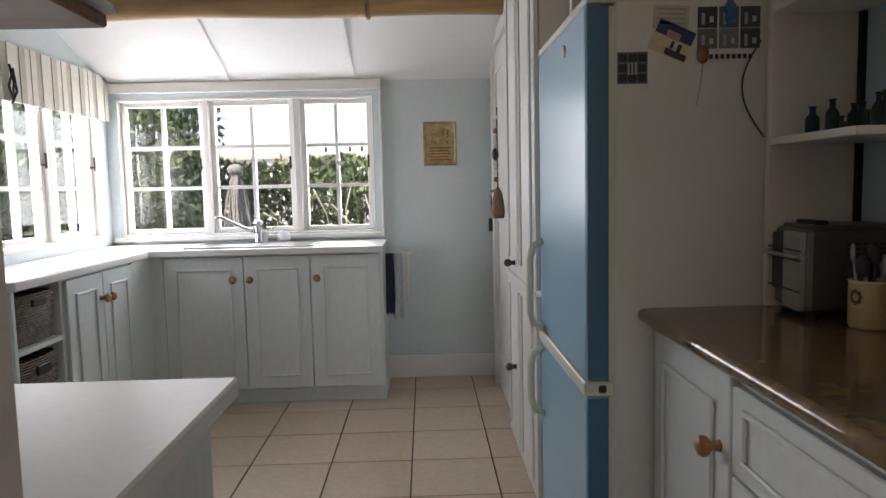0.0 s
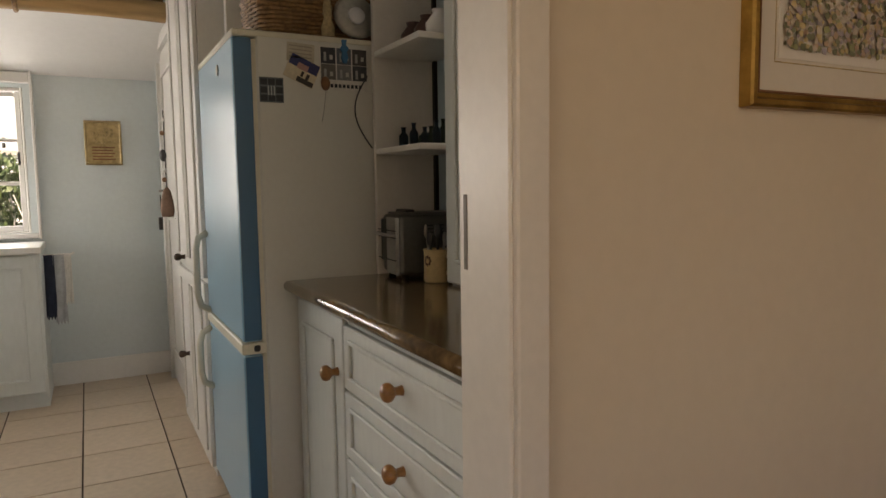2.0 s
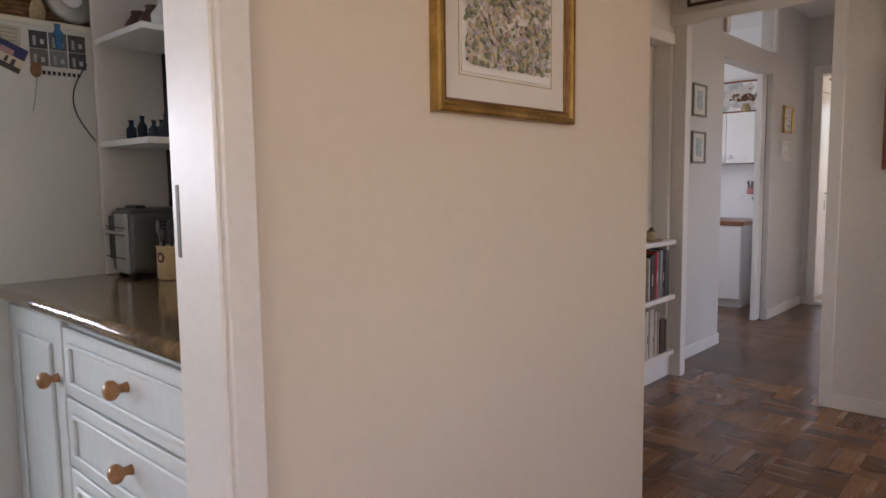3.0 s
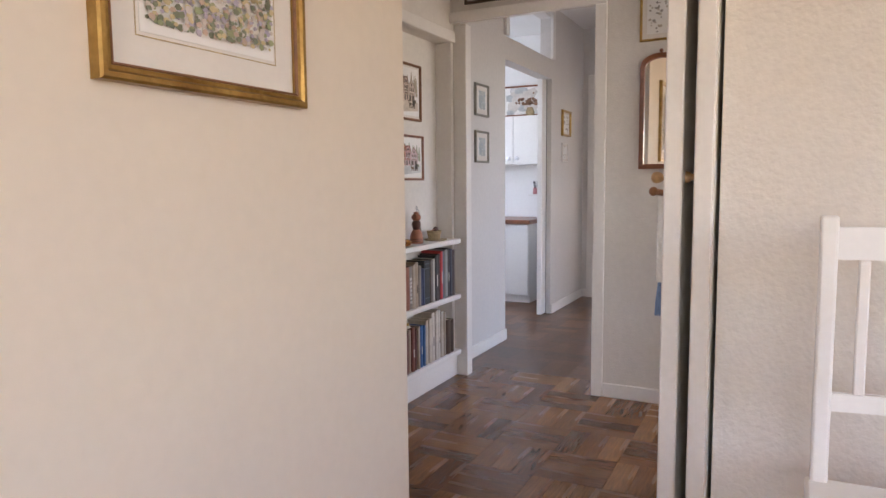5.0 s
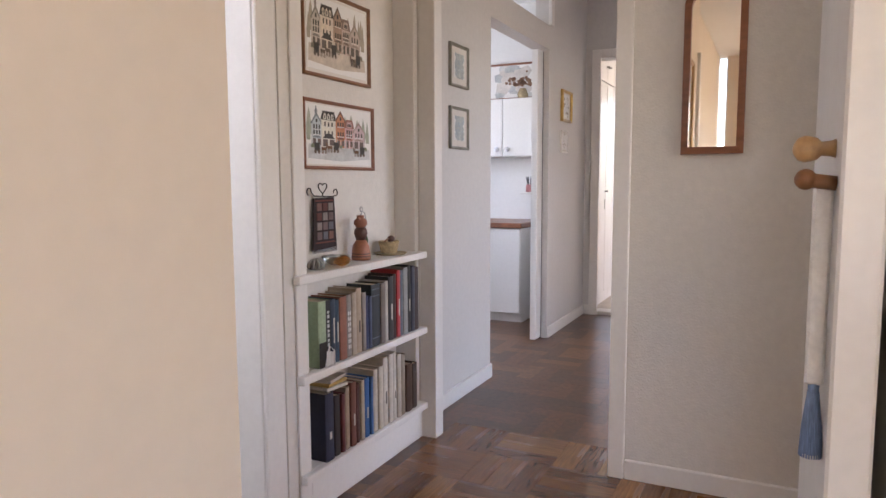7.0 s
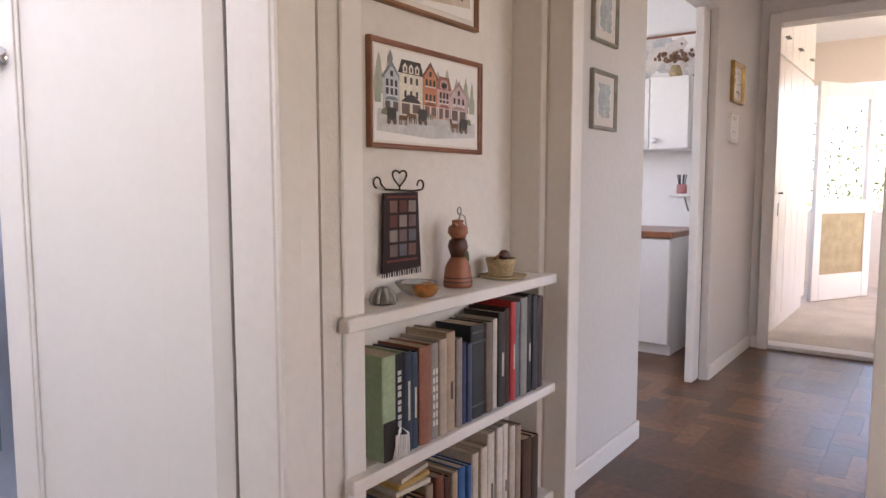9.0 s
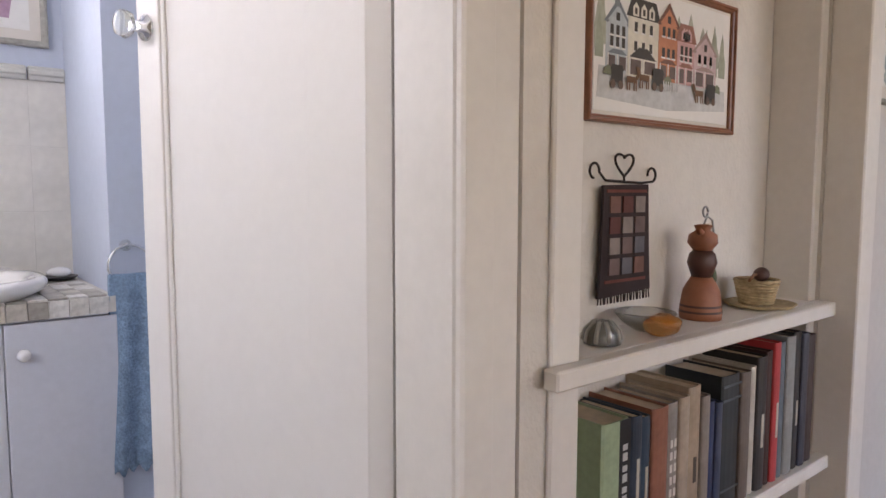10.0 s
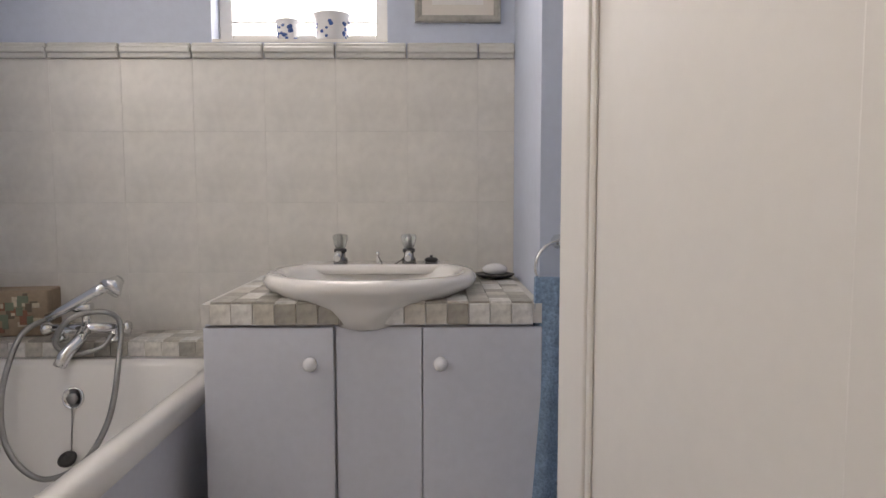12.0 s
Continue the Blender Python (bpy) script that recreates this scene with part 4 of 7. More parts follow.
part("hand_shower", tube([(-0.10, -0.01, 0.06), (-0.05, -0.01, 0.085), (0.03, -0.01, 0.13), (0.07, -0.012, 0.15)], 0.012, 12, taper=0.016), M["chrome"], bx)
part("shower_head", lathe([(0.012, -0.03), (0.022, -0.012), (0.032, 0.006), (0.03, 0.014), (0.005, 0.016)], 18, pose(0.085, -0.02, 0.148, 140, 35, 0)), M["chrome"], bx)
ho = [(-0.10, -0.01, 0.058), (-0.145, -0.06, 0.02), (-0.155, -0.13, -0.10), (-0.14, -0.16, -0.22), (-0.08, -0.19, -0.29), (0.0, -0.21, -0.31), (0.08, -0.19, -0.27), (0.13, -0.16, -0.17), (0.135, -0.11, -0.04), (0.10, -0.02, 0.05), (0.04, 0.0, 0.075), (-0.03, -0.03, 0.06), (-0.06, -0.05, 0.0), (-0.02, -0.05, -0.03), (0.05, -0.03, -0.02), (0.08, -0.01, 0.02)]
cv = []
for i in range(len(ho) - 1):
    p0, p1, p2, p3 = (Vector(ho[max(0, min(len(ho) - 1, i + k))]) for k in (-1, 0, 1, 2))
    for s in range(8):
        u_ = s / 8
        cv.append(0.5 * (2 * p1 + (p2 - p0) * u_ + (2 * p0 - 5 * p1 + 4 * p2 - p3) * u_ ** 2 + (3 * p1 - p0 - 3 * p2 + p3) * u_ ** 3))
part("hose", tube(cv, 0.0075, 8), M["steel"], bx)
# dado rail
da = thing("dado_tiles", (0, 0, 0), 0, "moulded grey-white dado tiles over the wall tiles", "tiles")
for i in range(8):
    x0 = 1.434 + 0.207 * i
    part("dado_tile", B((x0 + 0.002, min(x0 + 0.205, 2.988), 2.937, 2.957, 1.388, 1.432), (x0 + 0.002, min(x0 + 0.205, 2.988), 2.928, 2.957, 1.402, 1.420), b=0.004), M["dado"], da)
# bathroom door, open into the room
bd = thing("door_2", (3.078, 1.287, 0), 103.2, "white panelled bathroom door standing open against the wall", "door", kind="structure")
part("leaf", B((0.0, 0.637, -0.042, -0.010, 0.01, 2.03), b=0.003), M["door_paint"], bd)
lip = bmesh.new()
lo_, hi_ = ([lip.verts.new((x, y, z)) for x, y in ((-0.0005, 0.0), (-0.0005, -0.042), (-0.034, -0.042), (-0.034, -0.017))] for z in (0.01, 2.03))
for q in (lo_[::-1], hi_, *[(lo_[k], lo_[(k + 1) % 4], hi_[(k + 1) % 4], hi_[k]) for k in range(4)]):
    lip.faces.new(q)
bmesh.ops.recalc_face_normals(lip, faces=lip.faces[:])
part("hinge_lipping", lip, M["door_paint"], bd)
part("stile", B((0.0, 0.135, -0.010, 0.0, 0.01, 2.03), b=0.003, seg=2), M["door_paint"], bd)
part("stile", B((0.555, 0.637, -0.010, 0.0, 0.01, 2.03), b=0.003, seg=2), M["door_paint"], bd)
for z0, z1 in ((1.9, 2.03), (0.01, 0.22)):
    part("rail", B((0.1355, 0.5545, -0.010, -0.0005, z0, z1), b=0.003), M["door_paint"], bd)
part("panel_bead", B((0.543, 0.5545, -0.010, -0.003, 0.221, 1.899), b=0.003, seg=2), M["door_paint"], bd)
kb = part("door_knob", lathe([(0.026, 0), (0.026, 0.004), (0.012, 0.008), (0.010, 0.03)], 18, pose(0.60, 0.0, 1.362, -90)), M["chrome"], bd)
part("glass_grip", lathe([(0.012, 0.028), (0.024, 0.034), (0.028, 0.044), (0.024, 0.056), (0.008, 0.06)], 8, pose(0.60, 0.0, 1.362, -90)), M["clear"], kb, "clear faceted glass grip")
part("hinge", lathe([(0.006, 0), (0.006, 0.08)], 8, pose(-0.038, -0.030, 0.3)), M["steel"], bd)

# ---- hall, large ----
bc = thing("bookcase", (3.246, 1.005, 0), 0, "white painted book shelves built into a wall niche", "shelf")
for z, ext in ((0.815, 0.076), (0.491, 0.066), (0.16, 0.060)):
    part("shelf", B((-ext, 0.784, -0.012, 0.014, z - 0.028, z), (0.001, 0.784, 0.014, 0.128, z - 0.028, z), b=0.003), M["trim"], bc)


def leaf_door(name, at, w, label):
    t = thing(name, at, 0, label, "door", "folding closet doors", kind="structure")
    part("leaf", B((0, w, -0.048, 0, 0.015, 2.05), b=0.004), M["trim"], t)
    return t


fa = leaf_door("door_3", (2.405, -0.387, 0), 0.62, "white folding door leaf with a turned wooden knob")
fb = leaf_door("door_4", (2.385, -0.467, 0), 0.60, "white folding door leaf folded behind its neighbour")
for t in (fa, fb):
    knob(t, 0.095, 1.147, 0.0, 0.016, "pale_knob").matrix_basis = Matrix.Translation((0.19, 0, 0)) @ Matrix.Rotation(math.pi, 4, 'Z')
mr = thing("mirror", (3.988, -0.121, 0), -90, "narrow arched wall mirror in a dark wooden surround", "mirror")
ar = [(-0.099, 1.198)] + [(-0.099, 1.70)] + [(0.099 * -math.cos(radians(a)), 1.70 + 0.062 * math.sin(radians(a))) for a in range(20, 161, 10)] + [(0.099, 1.70), (0.099, 1.198)]
inn = [(-0.076, 1.222)] + [(-0.076, 1.69)] + [(0.076 * -math.cos(radians(a)), 1.69 + 0.048 * math.sin(radians(a))) for a in range(20, 161, 10)] + [(0.076, 1.69), (0.076, 1.222)]
bm = bmesh.new()
lay = []
for poly, y in ((ar, 0.0), (ar, -0.018), (inn, -0.022), (inn, -0.006)):
    lay.append([bm.verts.new((x, y, z)) for x, z in poly])
for a, c in zip(lay, lay[1:]):
    for i in range(len(a)):
        bm.faces.new((a[i], a[(i + 1) % len(a)], c[(i + 1) % len(a)], c[i]))
part("surround", bm, M["red_wood"], mr)
part("glass", prism(inn, 0.003, pose(0, -0.008, 0)), M["mirror"], mr)
part("finial", ball(0.01, pose(0, -0.01, 1.772)), M["red_wood"], mr)
# sliding leaf and laundry
sd = thing("door_5", (5.93, 1.18, 0), 0, "white sliding laundry door pushed into its pocket", "door", kind="structure")
part("leaf", B((0, 0.113, -0.042, 0.0, 0.01, 1.99), b=0.003), M["gloss"], sd)
# dark strip in place of the shade inside the door pocket
part("pocket_strip", B((0.114, 0.128, -0.040, -0.021, 0.0, 1.99)), M["iron"], sd, "dark strip for the shade in the pocket gap")
part("pull", B((0.02, 0.05, -0.026, -0.018, 0.98, 1.06), b=0.003), M["steel"], sd)
for i, (n_, y0, y1) in enumerate((("a", 1.44, 1.96), ("b", 1.97, 2.49))):
    u = thing("laundry_cabinet", (6.46, y1, 0), -90, "plain white laundry base cabinet", "cabinet", "laundry cabinets")
    part("body", B((0, 0.52, 0.0, 0.58, 0.07, 0.745)), M["gloss"], u)
    part("plinth", B((0, 0.52, 0.03, 0.58, 0.0, 0.07)), M["gloss"], u)
    d = part("door", B((0.003, 0.517, -0.018, -0.001, 0.075, 0.74), b=0.003), M["gloss"], u)
    part("knob", ball(0.017, pose(0.06, -0.03, 0.68)), M["china"], d)
    u = thing("wall_cupboard", (6.75, y1, 0), -90, "plain white double-door wall cupboard", "cupboard", "laundry cabinets")
    part("body", B((0, 0.52, 0.0, 0.29, 1.313, 1.78)), M["gloss"], u)
    for k in (0, 1):
        d = part("door", B((0.003 + 0.26 * k, 0.257 + 0.26 * k, -0.018, -0.001, 1.315, 1.778), b=0.003), M["gloss"], u)
        part("knob", ball(0.02, pose(0.215 + 0.09 * k, -0.034, 1.37)), M["china"], d)
lt = thing("laundry_worktop", (0, 0, 0), 0, "reddish brown wooden worktop with a bright edge", "worktop")
part("top", B((6.43, 7.055, 1.425, 2.5, 0.747, 0.787), b=0.005), M["red_wood"], lt)
# porch cupboards and glazed door
for i in range(3):
    x0 = 7.32 + 0.52 * i
    u = thing("porch_cupboard", (x0, 1.06, 0), 0, "tall white built-in porch cupboard", "cupboard", "porch cupboards")
    part("body", B((0, 0.515, 0.0, 0.6, 0.0, 2.55)), M["gloss"], u)
    for z0, z1 in ((0.12, 1.95), (1.97, 2.5)):
        for k in (0, 1):
            d = part("door", B((0.004 + 0.256 * k, 0.254 + 0.256 * k, -0.02, -0.001, z0, z1), b=0.003), M["gloss"], u)
            if z0 > 1 or (i == 0 and k == 0):
                part("handle", lathe([(0.006, 0), (0.006, 0.02), (0.012, 0.025), (0.004, 0.03)], 10, pose(0.22 + 0.07 * k, -0.02, 1.02 if z0 < 1 else 2.1, 90)), M["steel"], d)
            if z0 < 1 and i == 0 and k == 0:
                part("lock_plate", B((0.205, 0.235, -0.024, -0.0195, 0.86, 0.95), b=0.003), M["steel"], d)
gd = thing("door_6", (9.15, 1.02, 0), -28, "white half-glazed porch door with a lower panel", "door", kind="structure")
part("leaf", B((0, 0.10, 0, 0.04, 0.02, 2.0), (0.72, 0.82, 0, 0.04, 0.02, 2.0), (0.10, 0.72, 0, 0.04, 1.88, 2.0), (0.10, 0.72, 0, 0.04, 0.82, 0.94), (0.10, 0.72, 0, 0.04, 0.02, 0.26), b=0.004), M["gloss"], gd)
part("lower_panel", B((0.10, 0.72, 0.012, 0.028, 0.26, 0.82)), flat(0.45, 0.37, 0.22), gd, "ochre wired lower panel")
part("pane", B((0.10, 0.72, 0.018, 0.022, 0.94, 1.88)), M["pane"], gd)
fd = thing("door_7", (7.21, 0.24, 0), -8, "white porch door standing open with a dark latch", "door", kind="structure")
part("leaf", B((0.0, 0.76, -0.04, 0.0, 0.01, 2.05), b=0.004), M["gloss"], fd)
part("lock_case", B((0.01, 0.035, 0.0, 0.02, 0.95, 1.07), b=0.003), M["iron"], fd)
part("handle", tube([(0.03, 0.01, 1.03), (0.03, 0.05, 1.03), (0.02, 0.06, 1.0), (0.03, 0.055, 0.95), (0.03, 0.02, 0.93)], 0.008, 8), M["iron"], fd)

# ---- garden ----
def leaf_mass(name, n, shape, material, label, size=0.05, category="hedge"):
    """A crown of many small folded leaves; shape(rng) gives a place."""
    rng = random.Random(len(name) + n)
    vs, fs = [], []
    for _ in range(n):
        c = Vector(shape(rng))
        q = Euler((rng.uniform(0, 6.3), rng.uniform(0, 6.3), rng.uniform(0, 6.3))).to_matrix()
        s = size * rng.uniform(0.6, 1.3)
        k = len(vs)
        for v in ((-s, 0, 0), (0, -s * 0.45, s * 0.12), (s, 0, 0), (0, s * 0.45, s * 0.12)):
            vs.append(c + q @ Vector(v))
        fs.append((k, k + 1, k + 2, k + 3))
    me_ = bpy.data.meshes.new(name)
    me_.from_pydata(vs, [], fs)
    me_.materials.append(material)
    ob_ = new(name, me_)
    return tagged(ob_, label, category, kind="stuff")


def hedge_shape(x0, x1, y0, y1, top, rough):
    def f_(r_):
        x = r_.uniform(x0, x1)
        h = top + rough * noise.noise(Vector((x * 1.3, 4.1, 0))) + 0.4 * rough * noise.noise(Vector((x * 5, 1.1, 0)))
        z = h * (r_.random() ** 0.8)
        bulge = 0.35 * noise.noise(Vector((x * 1.7, z * 1.7, 2.0)))
        return (x, r_.uniform(y0, y1) + bulge - 0.25 * (1 - z / max(h, 0.1)), z - 0.15)
    return f_


leaf_mass("hedge", 26000, hedge_shape(-3.6, 1.6, 5.7, 6.5, 1.62, 0.30), M["hedge"], "clipped green hedge with gaps behind the kitchen window", 0.045)
leaf_mass("shrub", 14000, hedge_shape(-3.4, -1.55, 5.2, 6.0, 2.5, 0.7), M["hedge"], "tall leafy shrub beside the kitchen window", 0.045, "shrub")
leaf_mass("side_hedge", 12000, lambda r_: (-3.4 - abs(r_.gauss(0, 0.3)), r_.uniform(2.2, 6.5), 2.3 * r_.random() ** 0.8 - 0.15), M["hedge"], "leafy hedge outside the side window", 0.045)
for k_, (bx_, by_) in enumerate(((-0.15, 5.35), (0.25, 5.5), (-0.45, 5.4))):
    rng = random.Random(k_ + 5)
    tr_ = thing("bare_shrub", (bx_, by_, -0.15), 0, "bare pale-barked shrub in front of the hedge", "shrub", "bare shrubs")
    bm = bmesh.new()
    for s_ in range(9):
        a_ = rng.uniform(0, 6.3)
        p_ = Vector((0, 0, 0.1))
        pts_ = [p_.copy()]
        d_ = Vector((0.35 * math.cos(a_), 0.25 * math.sin(a_), 1.0))
        for q_ in range(6):
            d_ += Vector((rng.uniform(-0.4, 0.4), rng.uniform(-0.3, 0.3), rng.uniform(-0.15, 0.2)))
            p_ = p_ + d_.normalized() * 0.22
            pts_.append(p_.copy())
        tube(pts_, 0.012, 6, bm, taper=0.004)
    part("branches", bm, M["bark"], tr_)
rng = random.Random(41)
ws = thing("weeping_shrub", (-1.292, 5.35, -0.15), 0, "pale weeping shrub with drooping bare branches outside the window", "shrub")
part("trunk", tube([(0, 0, 0), (0.01, 0, 0.8), (0, 0.01, 1.52)], 0.03, 8, taper=0.02), M["bark_grey"], ws)
part("burr", ball(0.06, Matrix.Translation((0, 0, 1.52)) @ Matrix.Diagonal((1.1, 0.9, 0.8, 1))), M["bark_grey"], ws)
for k in range(34):
    a_, sp_ = rng.uniform(0, 6.283), rng.uniform(0.05, 0.17)
    pts_ = [(sp_ * q_ ** 0.6 * math.cos(a_) + 0.012 * math.sin(7 * q_ + k), sp_ * q_ ** 0.6 * math.sin(a_), 1.52 + 0.05 * math.sin(3.1 * min(q_ * 3, 1)) - rng.uniform(0.9, 1.1) * q_) for q_ in np.linspace(0, 1, 8)]
    part("branch", tube(pts_, 0.0075, 5, taper=0.003), M["bark_grey"], ws)
nb = thing("boundary_wall", (0, 0, 0), 0, "white garden boundary wall with a slatted rail on top", "wall")
part("wall", B((-9, 9, 14, 14.3, -0.2, 1.85)), M["white_wall"], nb)
part("coping", B((-9, 9, 13.95, 14.35, 1.85, 1.93)), M["concrete"], nb)
rail_ = part("balcony_rail", B((-1.9, 1.6, 14.1, 14.16, 2.17, 2.22), (-1.9, 1.6, 14.1, 14.16, 1.95, 1.98)), M["white_wall"], nb)
for i in range(14):
    part("slat", B((-1.85 + 0.25 * i, -1.80 + 0.25 * i, 14.11, 14.15, 1.98, 2.17)), M["iron"], rail_)


leaf_mass("porch_shrub", 5000, lambda r_: (12.5 + abs(r_.gauss(0, 0.4)), r_.uniform(-1.5, 3.0), 2.2 * r_.random() ** 0.8 - 0.15), M["hedge"], "leafy shrub outside the porch window", 0.035, "shrub")

# ---- pictures ----
def frame_ring(w, h, fw, deep):
    """A mitred frame moulding, raised at its outer edge and stepped towards the glass."""
    bm = bmesh.new()
    steps = ((0, 0.0), (0, -deep * 0.85), (fw * 0.15, -deep), (fw * 0.45, -deep), (fw * 0.6, -deep * 0.78), (fw * 0.85, -deep * 0.72), (fw, -deep * 0.5), (fw, 0.0))
    loops = [[bm.verts.new(v) for v in ((o, y, o), (w - o, y, o), (w - o, y, h - o), (o, y, h - o))] for o, y in steps]
    for a, c in zip(loops, loops[1:] + loops[:1]):
        for k in range(4):
            bm.faces.new((a[k], a[(k + 1) % 4], c[(k + 1) % 4], c[k]))
    bmesh.ops.recalc_face_normals(bm, faces=bm.faces[:])
    return bm


def picture(at, turn, w, h, fw, material, label, mount=0.02, deep=0.018, art=None, seed=0, glass=True):
    """A framed picture; local x along the wall, its face to -y; at is the lower left corner."""
    t = thing("framed_picture", at, turn, label, "picture")
    bm = frame_ring(w, h, fw, deep)
    part("surround", bm, M[material] if isinstance(material, str) else material, t)
    part("mount", B((fw, w - fw, -0.006, -0.001, fw, h - fw)), M["mount"], t)
    a0, a1, c0, c1 = fw + mount, w - fw - mount, fw + mount, h - fw - mount
    pt = part("print", B((a0, a1, -0.008, -0.006, c0, c1)), M["paper"], t)
    if art:
        art(pt, a0, a1, c0, c1, random.Random(seed))
    return t


def daubs(colours, n, size, z_lo=0.0, z_hi=1.0):
    """Small brush marks in several colours."""
    def f_(pt, a0, a1, c0, c1, r_):
        for ci, c in enumerate(colours):
            bm = bmesh.new()
            for k in range(n):
                x = r_.uniform(a0 + size, a1 - size)
                z = c0 + (c1 - c0) * min(max(r_.random() * (z_hi - z_lo) + z_lo, 0.04), 0.96)
                s = size * r_.uniform(0.4, 1.0)
                m_ = r_.randint(5, 7)
                prism([(x + s * math.cos(6.283 * i / m_) * r_.uniform(0.6, 1), min(max(z + s * 0.8 * math.sin(6.283 * i / m_) * r_.uniform(0.6, 1), c0), c1)) for i in range(m_)], 0.0004, pose(0, -0.0085 - 0.0004 * ci - 0.00002 * k, 0), bm)
            part("brushwork", bm, flat(*c), pt)["kind"] = "stuff"
    return f_


def street(tint):
    """A snowy street: tall trees, gabled houses with bays and porches, fences, and carriages with horses."""
    def f_(pt, a0, a1, c0, c1, r_):
        w, h = a1 - a0, c1 - c0
        layer = [0]

        def shade(c):
            if not tint:
                return c
            g = 0.3 * c[0] + 0.6 * c[1] + 0.1 * c[2]
            return (round(0.25 * c[0] + 0.80 * g, 3), round(0.25 * c[1] + 0.66 * g, 3), round(0.25 * c[2] + 0.50 * g, 3))

        def ink(name, colour, *polys):
            layer[0] += 1
            bm = bmesh.new()
            for poly in polys:
                prism([(a0 + w * x, c0 + h * z) for x, z in poly], 0.0003, pose(0, -0.0083 - 0.00006 * layer[0], 0), bm)
            part(name, bm, flat(*shade(colour)), pt)["kind"] = "stuff"

        def rect(x0, x1, z0, z1):
            return [(x0, z0), (x1, z0), (x1, z1), (x0, z1)]

        def tree(x, z, s, t):
            return [(x - s * 0.5, z), (x + s * 0.5, z), (x + s * 0.55, z + t * 0.35), (x + s * 0.32, z + t * 0.55), (x + s * 0.22, z + t * 0.8), (x, z + t), (x - s * 0.25, z + t * 0.75), (x - s * 0.4, z + t * 0.5), (x - s * 0.55, z + t * 0.3)]

        DARK, GREEN = (0.06, 0.055, 0.05), (0.44, 0.46, 0.37)
        ink("snow", (0.62, 0.63, 0.62), [(0.02, 0.10), (0.5, 0.06), (0.98, 0.12), (0.97, 0.30), (0.03, 0.34)])
        ink("tree_line", GREEN, *[tree(0.05 + 0.105 * i + r_.uniform(-0.02, 0.02), 0.5, 0.075, r_.uniform(0.30, 0.44)) for i in range(9)])
        ink("tree_shade", (0.38, 0.41, 0.32), *[tree(0.80 + 0.07 * i, 0.42, 0.055, 0.40 + 0.05 * (i % 2)) for i in range(3)], tree(0.03, 0.40, 0.05, 0.34))
        spots = ((0.07, 0.22, 0.70, (0.52, 0.57, 0.60), (0.22, 0.25, 0.28)), (0.21, 0.42, 0.76, (0.74, 0.70, 0.60), DARK), (0.42, 0.57, 0.78, (0.56, 0.24, 0.13), (0.20, 0.10, 0.07)), (0.56, 0.70, 0.66, (0.66, 0.42, 0.40), (0.33, 0.16, 0.12)), (0.69, 0.88, 0.62, (0.62, 0.47, 0.47), (0.40, 0.30, 0.27)))
        for n, (x0, x1, top, wall, roof) in enumerate(spots):
            m_ = (x0 + x1) / 2
            ink("house", wall, rect(x0, x1, 0.30, top))
            if n % 2:
                ink("roof", roof, [(x0 - 0.012, top), (x1 + 0.012, top), (x1 - 0.02, top + 0.15), (x0 + 0.02, top + 0.15)])
                ink("dormer", wall, *[[(x - 0.02, top + 0.01), (x + 0.02, top + 0.01), (x + 0.02, top + 0.08), (x, top + 0.12), (x - 0.02, top + 0.08)] for x in (x0 + 0.05, m_, x1 - 0.05)])
                ink("dormer_pane", DARK, *[rect(x - 0.008, x + 0.008, top + 0.025, top + 0.075) for x in (x0 + 0.05, m_, x1 - 0.05)])
            else:
                ink("roof", roof, [(x0 - 0.012, top - 0.02), (m_, top + 0.17), (x1 + 0.012, top - 0.02), (x1 - 0.012, top - 0.03), (m_, top + 0.11), (x0 + 0.012, top - 0.03)])
                ink("gable", wall, [(x0 + 0.01, top - 0.01), (x1 - 0.01, top - 0.01), (m_, top + 0.12)])
                ink("gable_pane", DARK, rect(m_ - 0.012, m_ + 0.012, top, top + 0.06))
            step = (x1 - x0) / 4
            ink("pane", DARK, *[rect(x0 + step * k - 0.010, x0 + step * k + 0.010, z, z + 0.075) for k in (1, 2, 3) for z in (0.50, top - 0.11) if z + 0.09 < top])
            ink("sill", (0.76, 0.75, 0.72), *[rect(x0 + step * k - 0.015, x0 + step * k + 0.015, z - 0.014, z) for k in (1, 2, 3) for z in (0.50, top - 0.11) if z + 0.09 < top])
            ink("porch_roof", roof, [(x0 + 0.012, 0.445), (x1 - 0.012, 0.445), (m_ + 0.03, 0.53 if n == 1 else 0.48), (m_ - 0.03, 0.53 if n == 1 else 0.48)])
            ink("shop_front", (0.16, 0.12, 0.11), rect(x0 + 0.02, m_ - 0.015, 0.31, 0.43), rect(m_ + 0.012, x1 - 0.02, 0.33, 0.43))
            ink("porch_post", (0.76, 0.74, 0.70), *[rect(x, x + 0.007, 0.29, 0.445) for x in (x0 + 0.012, m_ - 0.004, x1 - 0.02)])
        ink("steeple", (0.26, 0.29, 0.30), rect(0.115, 0.145, 0.80, 0.88), [(0.108, 0.88), (0.152, 0.88), (0.13, 0.98)])
        ink("hedge_row", (0.22, 0.24, 0.16), *[[(x, 0.28), (x + 0.06, 0.27), (x + 0.055, 0.33), (x + 0.03, 0.35), (x + 0.004, 0.32)] for x in (0.05, 0.40, 0.46, 0.86)])
        ink("fence", (0.70, 0.70, 0.68), *[rect(0.42 + 0.018 * i, 0.427 + 0.018 * i, 0.22, 0.30) for i in range(9)])
